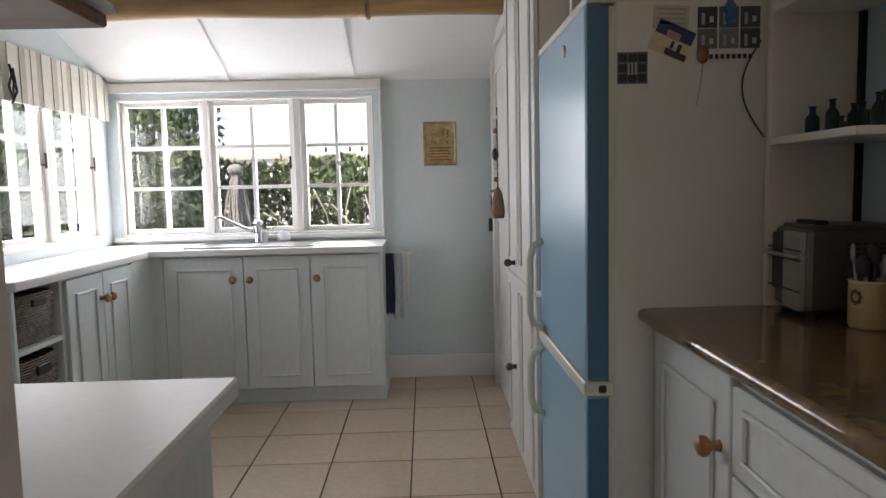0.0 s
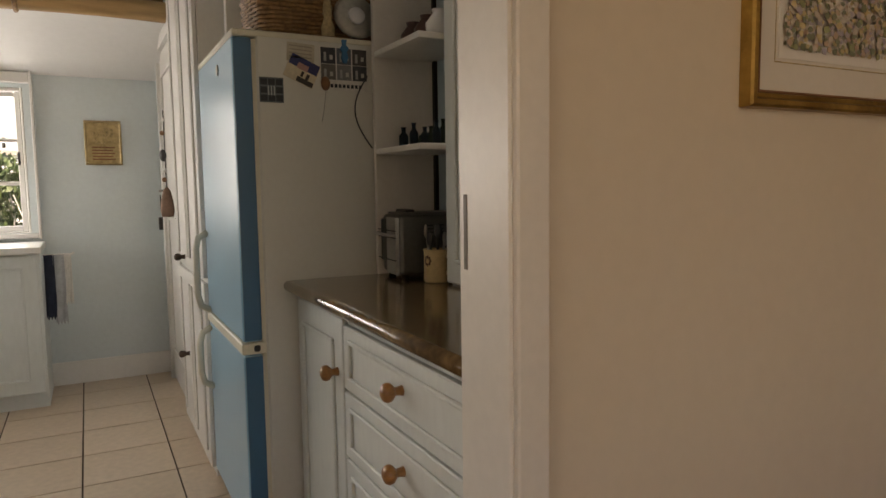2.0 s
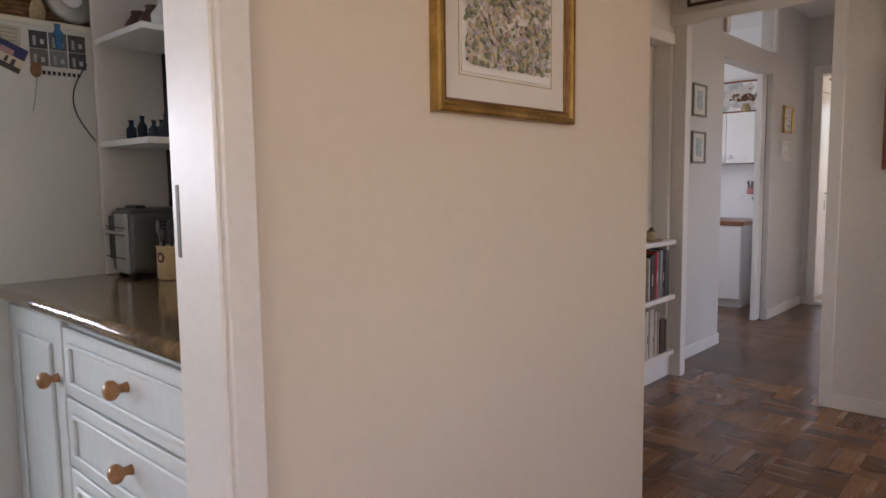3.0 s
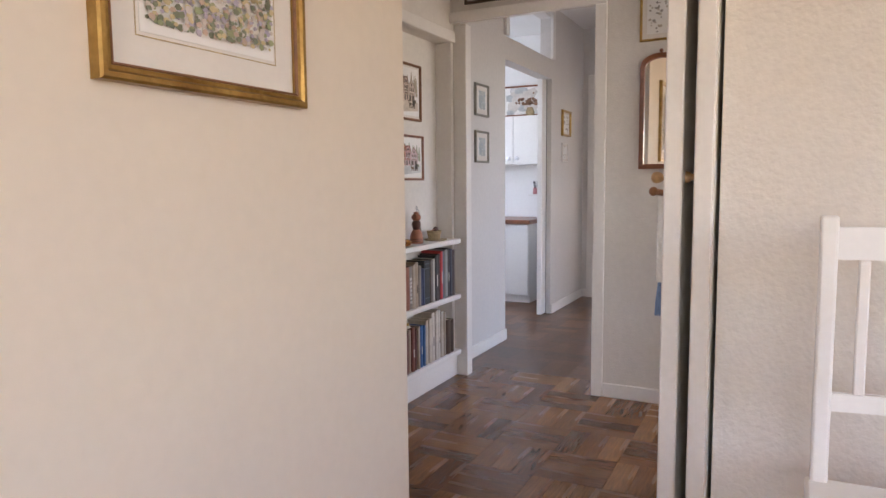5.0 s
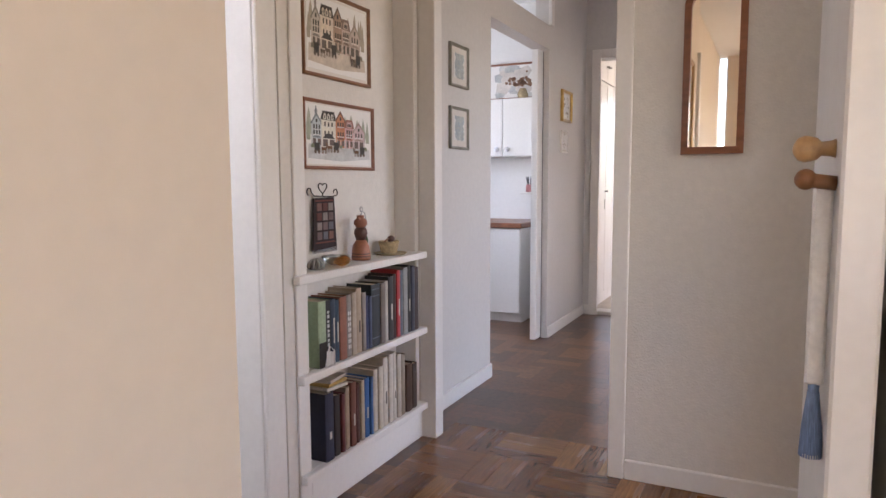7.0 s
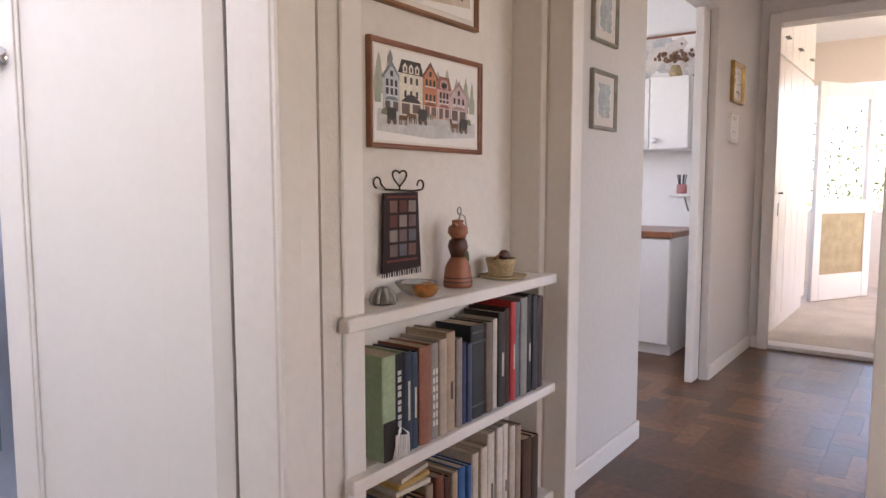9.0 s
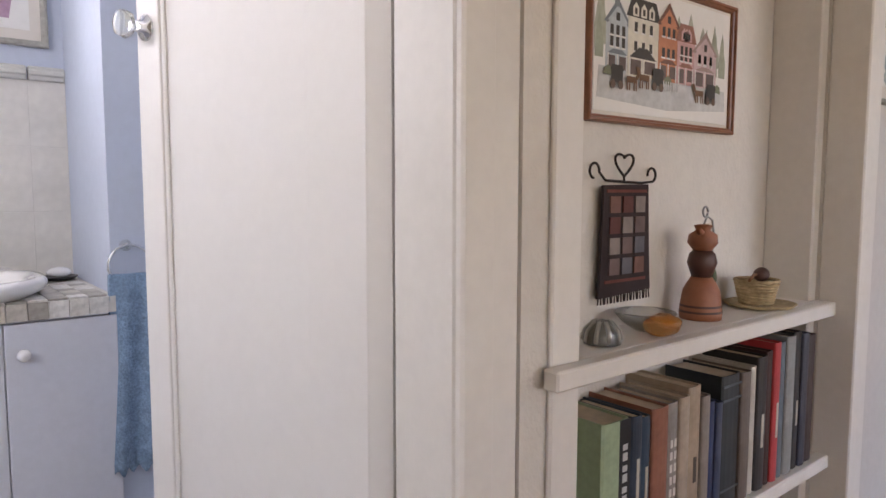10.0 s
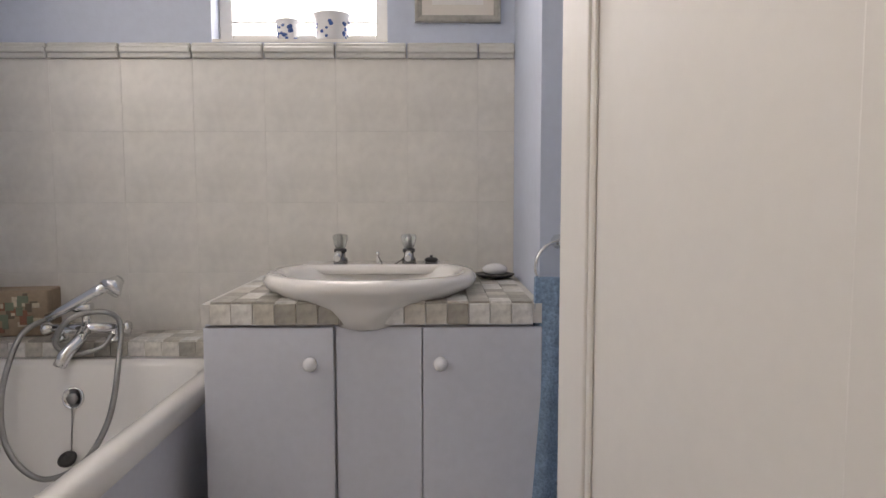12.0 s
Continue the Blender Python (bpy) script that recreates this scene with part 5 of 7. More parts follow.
        for x, z, f in ((0.10, 0.17, 1), (0.38, 0.20, -1), (0.80, 0.15, -1)):
            cx = x + 0.03
            ink("carriage", DARK, rect(x, x + 0.075, z + 0.05, z + 0.15), [(x - 0.006, z + 0.15), (x + 0.081, z + 0.15), (x + 0.07, z + 0.19), (x + 0.006, z + 0.19)])
            ink("wheel", (0.16, 0.11, 0.08), *[[(q + 0.017 * math.cos(0.785 * k), z + 0.04 + 0.036 * math.sin(0.785 * k)) for k in range(8)] for q in (x + 0.012, x + 0.062)])
            hx = x + (0.135 if f > 0 else -0.06)
            ink("horse", (0.20, 0.11, 0.06), [(hx - 0.035, z + 0.07), (hx + 0.035, z + 0.07), (hx + 0.035, z + 0.12), (hx - 0.035, z + 0.12)], [(hx + f * 0.025, z + 0.10), (hx + f * 0.042, z + 0.10), (hx + f * 0.062, z + 0.17), (hx + f * 0.04, z + 0.175)], *[rect(hx + q, hx + q + 0.008, z + 0.01, z + 0.075) for q in (-0.033, -0.018, 0.012, 0.027)])
    return f_


def flower_pot(pt, a0, a1, c0, c1, r_):
    """A lilac pot of purple flowers with dark stems."""
    m_, w = (a0 + a1) / 2, a1 - a0
    part("painted_pot", prism([(m_ - w * 0.13, c0 + 0.03), (m_ + w * 0.13, c0 + 0.03), (m_ + w * 0.19, c0 + 0.085), (m_ - w * 0.19, c0 + 0.085)], 0.0004, pose(0, -0.0086, 0)), flat(0.46, 0.30, 0.40), pt)
    part("pot_rim", prism([(m_ - w * 0.21, c0 + 0.085), (m_ + w * 0.21, c0 + 0.085), (m_ + w * 0.21, c0 + 0.098), (m_ - w * 0.21, c0 + 0.098)], 0.0004, pose(0, -0.0086, 0)), flat(0.38, 0.23, 0.33), pt)
    for k in range(9):
        x = m_ + w * r_.uniform(-0.28, 0.28)
        z = c0 + r_.uniform(0.12, 0.19)
        part("stem", prism([(m_ - 0.001, c0 + 0.098), (m_ + 0.001, c0 + 0.098), (x + 0.001, z), (x - 0.001, z)], 0.0003, pose(0, -0.0085 - 0.00003 * k, 0)), flat(0.22, 0.27, 0.17), pt)
        part("flower", prism([(x + 0.012 * math.cos(i) * r_.uniform(0.6, 1), z + 0.014 * math.sin(i) * r_.uniform(0.6, 1)) for i in (0, 1, 2, 3, 4, 5)], 0.0003, pose(0, -0.0092 - 0.00003 * k, 0)), flat(0.20, 0.14, 0.24), pt)


FLOWERS = [(0.33, 0.36, 0.20), (0.60, 0.45, 0.36), (0.46, 0.42, 0.52), (0.62, 0.52, 0.30), (0.20, 0.22, 0.15), (0.66, 0.60, 0.55)]
t = picture((1.175, 0.2615, 1.298), 0, 0.494, 0.66, 0.027, "gold", "flower garden watercolour in a wide mount and gold frame", 0.060, 0.026, daubs(FLOWERS, 420, 0.0105, 0.03, 1.0), 3)
slip = frame_ring(0.446, 0.612, 0.005, 0.006)
bmesh.ops.translate(slip, vec=(0.024, -0.0135, 0.024), verts=slip.verts[:])
part("inner_slip", slip, M["brown_wood"], t, "dark inner line of the frame")
line = frame_ring(0.336, 0.502, 0.0022, 0.0008)
bmesh.ops.translate(line, vec=(0.079, -0.0061, 0.079), verts=line.verts[:])
part("mount_line", line, M["straw"], t, "thin ruled line on the mount")
picture((3.384, 1.1345, 1.474), 0, 0.42, 0.30, 0.013, "brown_wood", "sepia town street print in a dark wooden frame", 0.012, 0.016, street(True), 2)
picture((3.377, 1.1345, 1.153), 0, 0.446, 0.243, 0.012, "red_wood", "snowy street print with coloured houses in a reddish frame", 0.006, 0.016, street(False), 8)
for z in (1.567, 1.267):
    picture((4.463, 1.0995, z), 0, 0.212, 0.205, 0.014, "olive_frame", "small harbour print in a grey-green frame", 0.03, 0.016, daubs([(0.46, 0.55, 0.58), (0.56, 0.58, 0.53), (0.42, 0.49, 0.53), (0.50, 0.54, 0.53)], 60, 0.016), 4)
picture((6.336, 1.0995, 1.545), 0, 0.25, 0.228, 0.02, "gold", "small picture in a gold frame on the corridor wall", 0.015, 0.022, daubs([(0.50, 0.44, 0.34), (0.36, 0.32, 0.27)], 10, 0.02), 6)
picture((6.345, 1.0995, 1.317), 0, 0.16, 0.165, 0.012, "trim", "tiny print in a pale frame", 0.012, 0.014, daubs([(0.55, 0.5, 0.42)], 8, 0.015), 7)
picture((3.9895, -0.015, 1.822), -90, 0.21, 0.27, 0.012, "gold", "small line print in a thin gold frame above the mirror", 0.022, 0.014, daubs([(0.35, 0.33, 0.30), (0.55, 0.5, 0.42)], 26, 0.012), 9)
picture((3.9715, 0.93, 2.115), -90, 0.24, 0.2, 0.016, "dark_wood", "dark framed picture above the hall opening", 0.02, 0.016, None)
picture((3.9715, 0.64, 2.105), -90, 0.44, 0.24, 0.014, "brown_wood", "wide framed picture above the hall opening", 0.02, 0.016, None)
picture((2.700, 2.9565, 1.492), 0, 0.248, 0.30, 0.02, "silver_frame", "flower pot print in a silver frame on the bathroom wall", 0.03, 0.016, flower_pot, 5)
picture((6.99, 1.95, 1.80), -90, 0.5, 0.30, 0.016, "red_wood", "grey landscape picture propped on the wall cupboard", 0.0, 0.016, daubs([(0.60, 0.60, 0.58), (0.48, 0.50, 0.50), (0.66, 0.62, 0.57)], 9, 0.10), 11)
bp = thing("brass_plaque", (0.205, 4.119, 1.332), 0, "embossed brass plaque in a brass frame", "picture")
part("surround", B((0, 0.204, -0.016, 0, 0, 0.014), (0, 0.204, -0.016, 0, 0.253, 0.267), (0, 0.014, -0.016, 0, 0.014, 0.253), (0.19, 0.204, -0.016, 0, 0.014, 0.253), b=0.004), M["brass"], bp)
part("plate", B((0.014, 0.19, -0.006, 0, 0.014, 0.253)), M["brass"], bp)
bm = bmesh.new()
rng = random.Random(4)
for i in range(26):
    x, z = rng.uniform(0.05, 0.155), rng.uniform(0.13, 0.225)
    ball(rng.uniform(0.005, 0.012), Matrix.Translation((x, -0.006, z)) @ Matrix.Diagonal((1, 0.5, 1, 1)), bm, 8)
part("embossing", bm, M["brass"], bp)
part("writing_bars", B(*[(0.04, 0.165 - 0.012 * (i % 2), -0.009, -0.0055, 0.03 + 0.018 * i, 0.039 + 0.018 * i) for i in range(5)]), M["brown_wood"], bp)

# ---- kitchen, small things ----
M["towel_grey"] = mat("pale_grey_cotton", (0.50, 0.53, 0.56), 0.9, 0, 0.1, 20, 0.06, 120)
bl = thing("roman_blind", (-1.70, 0, 0), 90, "cream and taupe striped fabric blind, partly drawn", "blind")
n_ = 22
for i in range(n_):
    a, c = 3.06 + 1.02 * i / n_, 3.06 + 1.02 * (i + 1) / n_
    top = min(1.95, 1.855 + (4.12 - (a + c) / 2) * 0.41 - 0.01)
    part("stripe", B((a, c, -0.018 - 0.004 * (i % 2), -0.004, 1.635, min(top, 1.90))), M["blind"] if i % 3 else M["stripe_grey"], bl)
part("cord", tube([(3.10, -0.03, 1.80), (3.12, -0.035, 1.72), (3.10, -0.035, 1.64), (3.08, -0.035, 1.70), (3.11, -0.04, 1.78), (3.13, -0.04, 1.68), (3.10, -0.03, 1.62)], 0.006, 6), M["black"], bl, "coiled dark cord")
tt = thing("tea_towel_rail", (-0.036, 3.84, 0.80), 0, "short rail hung with navy and white tea towels", "towel rail")
part("rod", tube([(0, 0, 0.02), (0.14, 0, 0.02), (0.155, 0, 0.03)], 0.006, 8), M["gloss"], tt)


def hanging(w, h, folds, amp, thick=0.006):
    bm = bmesh.new()
    n = 24
    fr_, bk = [], []
    for j in range(9):
        z = -h * j / 8
        s = 1 + 0.12 * j / 8
        fr_.append([bm.verts.new((w * (i / n - 0.5) * s, amp * math.sin(folds * 6.283 * i / n + 0.4 * j) * (0.3 + 0.7 * j / 8), z + 0.01 * math.sin(i) * (j == 8))) for i in range(n + 1)])
        bk.append([bm.verts.new((v.co.x, v.co.y + thick, v.co.z)) for v in fr_[-1]])
    for g, flip in ((fr_, False), (bk, True)):
        for j in range(8):
            for i in range(n):
                q = (g[j][i], g[j + 1][i], g[j + 1][i + 1], g[j][i + 1])
                f_ = bm.faces.new(q[::-1] if flip else q)
                f_.smooth = True
    for j in range(8):
        bm.faces.new((fr_[j][0], bk[j][0], bk[j + 1][0], fr_[j + 1][0]))
        bm.faces.new((fr_[j + 1][n], bk[j + 1][n], bk[j][n], fr_[j][n]))
    for i in range(n):
        bm.faces.new((fr_[0][i + 1], bk[0][i + 1], bk[0][i], fr_[0][i]))
        bm.faces.new((fr_[8][i], bk[8][i], bk[8][i + 1], fr_[8][i + 1]))
    return bm


for x, w, h, m_, lb in ((0.028, 0.05, 0.36, "fabric_navy", "navy tea towel hanging in folds"), (0.075, 0.055, 0.39, "towel_grey", "white tea towel hanging in folds"), (0.118, 0.04, 0.28, "fabric_white", "small printed white tea towel")):
    solid("tea_towel", hanging(w, h, 1.5, 0.008), M[m_], lb, "tea towel", "tea towels", at=(-0.036 + x, 3.832, 0.822))
pl = thing("potted_herb", (-0.79, 4.045, 0.886), 0, "small pot plant on the window sill behind the tap", "plant")
part("pot", lathe([(0.03, 0), (0.04, 0.06), (0.044, 0.07), (0.038, 0.07), (0.034, 0.06)], 16), M["china"], pl)
bm = bmesh.new()
rng = random.Random(8)
for i in range(70):
    p_ = Vector((rng.gauss(0, 0.035), rng.gauss(0, 0.03), 0.08 + abs(rng.gauss(0, 0.05))))
    q_ = Euler((rng.uniform(0, 6), rng.uniform(0, 6), 0)).to_matrix()
    bm.faces.new([bm.verts.new(p_ + q_ @ Vector(v)) for v in ((-0.014, 0, 0), (0, -0.006, 0.003), (0.014, 0, 0), (0, 0.006, 0.003))])
part("leaves", bm, M["hedge"], pl)
jr = thing("sill_jar", (-0.66, 4.045, 0.886), 0, "squat white jar beside the tap", "jar")
part("jar", lathe([(0.03, 0), (0.04, 0.02), (0.038, 0.05), (0.022, 0.06), (0.02, 0.07)], 18), M["china"], jr)
for x, z in ((-0.40, 1.37), (-0.31, 1.36)):
    h_ = thing("hanging_heart", (x, 4.13, z), 0, "small grey heart hung in the window", "ornament", "window hearts")
    part("heart", prism([(0.024 * math.sin(a) ** 3 * 1.1, 0.020 * (0.81 * math.cos(a) - 0.31 * math.cos(2 * a) - 0.12 * math.cos(3 * a))) for a in np.linspace(0, 6.1, 24)], 0.008), M["stripe_grey"], h_)
    part("string", tube([(0, 0.004, 0.01), (0, 0.004, 0.36)], 0.001, 4), M["iron"], h_)
ks = thing("keepsake_string", (0.585, 3.42, 0), -90, "string of dark hearts and a brown pouch by the door", "ornament")
part("cord", tube([(0, 0, 1.60), (0, 0, 1.12)], 0.003, 5), M["iron"], ks)
part("heart", ball(0.03, Matrix.Translation((0, -0.01, 1.36)) @ Matrix.Diagonal((0.9, 0.6, 1.1, 1))), M["black"], ks)
part("pouch", lathe([(0.005, 1.19), (0.02, 1.17), (0.032, 1.11), (0.036, 1.06), (0.03, 1.03), (0.005, 1.03)], 14), M["wood_brown_grey"], ks)
for i, z in enumerate((1.55, 1.48, 1.28, 1.23)):
    part("bead", ball(0.013, pose(0.004 * (-1) ** i, -0.008, z)), M["brown_wood"] if i % 2 else M["fabric_white"], ks)
kk = thing("key_bunch", (0.60, 3.62, 1.05), -90, "bunch of dark keys hanging from the door handle", "keys")
part("handle", tube([(0, 0.02, 0.12), (0, -0.03, 0.12), (0.05, -0.035, 0.12)], 0.008, 8), M["steel"], kk)
part("keys", B((-0.01, 0.0, -0.03, -0.026, 0.0, 0.09), (0.004, 0.014, -0.034, -0.03, 0.01, 0.1), (-0.02, 0.015, -0.045, -0.025, -0.10, -0.03), b=0.001), M["iron"], kk)
wc = thing("wall_cupboard", (0, 0, 0), 0, "pale painted wall cupboard with a brown timber underside", "cupboard")
part("body", B((-0.75, -0.178, 0.475, 0.70, 1.43, 1.95), b=0.003), M["cabinet"], wc)
pr_ = [(0.0, 0.0), (0.036, 0.0), (0.034, 0.010), (0.022, 0.018), (0.012, 0.034), (0.006, 0.05), (0.0, 0.055)]
part("cornice", prism(pr_, 0.245, pose(-0.1775, 0.472, 1.402)), M["cabinet"], wc)
part("base_board", B((-0.77, -0.150, 0.472, 0.715, 1.385, 1.401), b=0.003), M["brown_wood"], wc, "brown timber underside")
# on the fridge
bk_ = wicker_basket("wicker_basket", (0.68, 1.60, 1.648), 0, 0.42, 0.32, 0.30, "wicker", "brown wicker basket on top of the fridge", "basket", False, step=0.013)
rd = thing("round_bell", (1.0, 1.60, 1.72), 0, "round grey metal bell dish leaning by the basket", "ornament")
part("disc", lathe([(0.002, 0), (0.07, 0.004), (0.074, 0.012), (0.06, 0.02), (0.002, 0.022)], 28, pose(0, 0, 0, 78)), M["silver_frame"], rd)
part("boss", lathe([(0.03, 0.02), (0.026, 0.03), (0.002, 0.035)], 20, pose(0, 0, 0, 78)), M["china"], rd)
dl = thing("wooden_figure", (0.905, 1.585, 1.648), 0, "small pale carved wooden ornament on the fridge", "ornament")
part("figure", lathe([(0.02, 0), (0.022, 0.03), (0.012, 0.06), (0.016, 0.09), (0.008, 0.13), (0.002, 0.15)], 12), M["straw"], dl)


def card(name, x0, z0, w, h, tilt, base, label, blocks):
    """A flat card on the fridge side; blocks are (part name, colour, x0, x1, z0, z1) in shares of the card."""
    t = thing(name, (x0 + w / 2, 1.5585, z0 + h / 2), 0, label, "card")
    t.matrix_world = pose(x0 + w / 2, 1.5585, z0 + h / 2) @ Matrix.Rotation(radians(tilt), 4, 'Y')
    part("card", B((-w / 2, w / 2, -0.002, 0, -h / 2, h / 2)), flat(*base), t)
    for k, (nm, c, a, b_, d, e) in enumerate(blocks):
        part(nm, B((w * (a - 0.5), w * (b_ - 0.5), -0.0022 - 0.0001 * k, -0.0019, h * (d - 0.5), h * (e - 0.5))), flat(*c), t)
    return t


WHITE_, INK_ = (0.74, 0.73, 0.70), (0.035, 0.04, 0.05)
card("fridge_magnet", 0.676, 1.434, 0.073, 0.075, 0, (0.13, 0.16, 0.18), "dark square picture magnet on the fridge side", [("dark_block", INK_, 0.04 + 0.32 * i, 0.32 + 0.32 * i, 0.05 + 0.32 * j, 0.30 + 0.32 * j) for i in range(3) for j in range(3)] + [("pale_figure", (0.42, 0.47, 0.50), 0.34 + 0.12 * i, 0.40 + 0.12 * i, 0.28, 0.66) for i in range(3)])
card("postcard", 0.763, 1.562, 0.086, 0.055, 3, (0.56, 0.52, 0.42), "small faded card on the fridge side", [("printed_line", (0.40, 0.37, 0.31), 0.08, 0.9, 0.2 + 0.2 * i, 0.27 + 0.2 * i) for i in range(4)])
card("postcard", 0.760, 1.497, 0.098, 0.076, 24, (0.70, 0.62, 0.47), "picture postcard pinned at a tilt on the fridge side", [("blue_sky", (0.04, 0.05, 0.16), 0.02, 0.98, 0.55, 0.98), ("pink_cloud", (0.48, 0.28, 0.27), 0.3, 0.66, 0.52, 0.76), ("dark_rock", (0.07, 0.06, 0.055), 0.42, 0.98, 0.02, 0.22), ("figure", (0.06, 0.05, 0.05), 0.5, 0.58, 0.25, 0.48), ("figure", (0.06, 0.05, 0.05), 0.68, 0.78, 0.22, 0.46)])
GREYS = [(0.05, 0.055, 0.065), (0.12, 0.14, 0.17), (0.09, 0.085, 0.085), (0.16, 0.15, 0.14), (0.22, 0.23, 0.24), (0.07, 0.075, 0.085)]
cells = [("photo", GREYS[i + 3 * j], 0.02 + 0.325 * i, 0.32 + 0.325 * i, 0.60 - 0.38 * j + (0.0 if j == 0 else 0.02), 0.97 - 0.38 * j) for j in range(2) for i in range(3)]
cells += [("photo_light", (0.40, 0.41, 0.42), 0.08 + 0.325 * i, 0.13 + 0.325 * i, 0.66 - 0.38 * j, 0.86 - 0.38 * j) for j in range(2) for i in range(3)]
cells += [("photo_window", (0.55, 0.55, 0.53), 0.20 + 0.325 * i, 0.26 + 0.325 * i, 0.70 - 0.38 * j, 0.80 - 0.38 * j) for j in range(2) for i in range(3)]
cells += [("letter_bar", INK_, 0.12 + 0.085 * i, 0.17 + 0.085 * i, 0.06, 0.14) for i in range(9)]
card("photo_card", 0.866, 1.481, 0.160, 0.135, 0, WHITE_, "card of six black and white photos with a printed line", cells)
fc = thing("fish_clip", (0.945, 1.555, 1.60), 0, "small blue magnetic clip holding a card", "magnet")
part("clip", prism([(-0.004, -0.034), (0.006, -0.034), (0.012, -0.016), (0.007, 0.0), (0.014, 0.012), (0.005, 0.022), (0.008, 0.038), (-0.008, 0.038), (-0.006, 0.022), (-0.014, 0.01), (-0.007, 0.0), (-0.010, -0.018)], 0.008, pose(0, -0.009, 0)), flat(0.05, 0.20, 0.42), fc)
sp = thing("wooden_magnet", (0.882, 1.555, 1.50), 0, "small brown wooden magnet with a hanging thread", "magnet")
part("body", ball(0.017, Matrix.Diagonal((0.9, 0.5, 1.3, 1))), M["brown_wood"], sp)
part("thread", tube([(0, -0.004, -0.02), (-0.008, -0.004, -0.08), (-0.016, -0.004, -0.12)], 0.0012, 4), M["steel"], sp)
wr = thing("loose_wire", (0, 1.552, 0), 0, "thin dark wire looping down the fridge side", "cable")
part("wire", tube([(1.02 - 0.052 * math.sin(math.pi * q) + 0.012 * q, -0.004 - 0.004 * math.sin(math.pi * q), 1.53 - 0.23 * q) for q in np.linspace(0, 1, 15)], 0.0022, 5), M["black"], wr)
# on the counter
to = thing("toaster_oven", (1.165, 1.447, 0.886), -94, "silver and grey countertop toaster with a banded front", "toaster")
part("housing", B((-0.082, 0.082, -0.115, 0.115, 0.012, 0.200), b=0.014, seg=3), M["toaster"], to)
part("top_plate", B((-0.07, 0.07, -0.10, 0.10, 0.199, 0.207), b=0.003), M["toaster"], to)
part("front_panel", prism([(-0.005, 0.016), (0.076, 0.016), (0.076, 0.192), (-0.005, 0.192)], 0.012, pose(0, -0.127, 0)), M["bright_steel"], to, "bright silver front band")
part("door_glass", B((-0.076, -0.006, -0.122, -0.114, 0.05, 0.185), b=0.003), M["black"], to, "dark glass front")
for z in (0.058, 0.128, 0.150):
    part("front_trim", B((-0.079, 0.079, -0.130, -0.126, z, z + 0.003)), M["black"], to)
part("front_handle", tube([(-0.078, -0.115, 0.138), (-0.078, -0.14, 0.138), (0.07, -0.14, 0.138), (0.07, -0.118, 0.138)], 0.005, 8), M["bright_steel"], to)
for i in range(3):
    for k in range(4):
        part("vent_slot", B((0.0815, 0.083, -0.03 + 0.036 * k, -0.002 + 0.036 * k, 0.142 + 0.011 * i, 0.146 + 0.011 * i)), M["black"], to)
part("crumb_handle", B((-0.05, 0.05, -0.08, -0.05, 0.206, 0.216), b=0.004), M["black"], to)
for sx in (-0.06, 0.06):
    for sy in (-0.09, 0.09):
        part("foot", lathe([(0.012, 0), (0.012, 0.013)], 10, pose(sx, sy, 0)), M["black"], to)
MX, MY = 1.118, 1.272
mug_glaze = flat(0.66, 0.50, 0.27, 0.3)
mg = thing("utensil_mug", (MX, MY, 0.887), -62, "cream stoneware mug with a brown painted flower, holding utensils", "mug")
part("mug", lathe([(0.033, 0), (0.037, 0.006), (0.037, 0.092), (0.039, 0.098), (0.036, 0.1), (0.034, 0.095), (0.034, 0.02), (0.002, 0.015)], 28), mug_glaze, mg)
part("mug_handle", tube([(0.034, 0, 0.078), (0.048, 0, 0.080), (0.058, 0, 0.070), (0.059, 0, 0.050), (0.052, 0, 0.034), (0.035, 0, 0.028)], 0.0065, 10), mug_glaze, mg)
for i in range(8):
    a, q = radians(-100) + 0.28 * math.cos(i * 0.785), 0.066 + 0.012 * math.sin(i * 0.785)
    part("painted_petal", ball(0.005, pose(0.0368 * math.cos(a), 0.0368 * math.sin(a), q) @ Matrix.Rotation(a, 4, 'Z') @ Matrix.Diagonal((0.16, 0.8, 1, 1)), seg=8), flat(0.12, 0.05, 0.03, 0.35), mg)
for i in range(7):
    a = 0.9 * i
    u = thing("utensil", (MX + 0.014 * math.cos(a), MY + 0.014 * math.sin(a), 0.905), 0, "dark kitchen utensil standing in a mug" if i % 3 else "steel spoon standing in a mug", "utensil", "utensils")
    hi = 0.10 + 0.012 * ((i * 2) % 4)
    part("shaft", tube([(0, 0, 0), (0.014 * math.cos(a), 0.014 * math.sin(a), hi)], 0.0035, 6), M["black"] if i % 3 else M["bright_steel"], u)
    part("head", ball(0.012, Matrix.Translation((0.016 * math.cos(a), 0.016 * math.sin(a), hi + 0.012)) @ Matrix.Rotation(a, 4, 'Z') @ Matrix.Diagonal((0.45, 1, 1.7, 1))), M["black"] if i % 3 else M["bright_steel"], u)
rng = random.Random(12)
for i in range(11):
    y, x = 1.505 - 0.026 * i, 1.125 + 0.05 * (i % 3)
    r_, h_ = rng.uniform(0.012, 0.02), rng.uniform(0.035, 0.085)
    b_ = thing("glass_bottle", (x, y, 1.298), 0, "small old dark glass bottle on a shelf", "bottle", "old bottles")
    part("bottle", lathe([(r_ * 0.9, 0), (r_, 0.004), (r_, h_ * 0.6), (r_ * 0.45, h_ * 0.75), (r_ * 0.45, h_ * 0.95), (r_ * 0.6, h_ * 0.96), (r_ * 0.6, h_)], 12), M[("bottle_blue", "bottle_green", "amber")[i % 3]], b_)
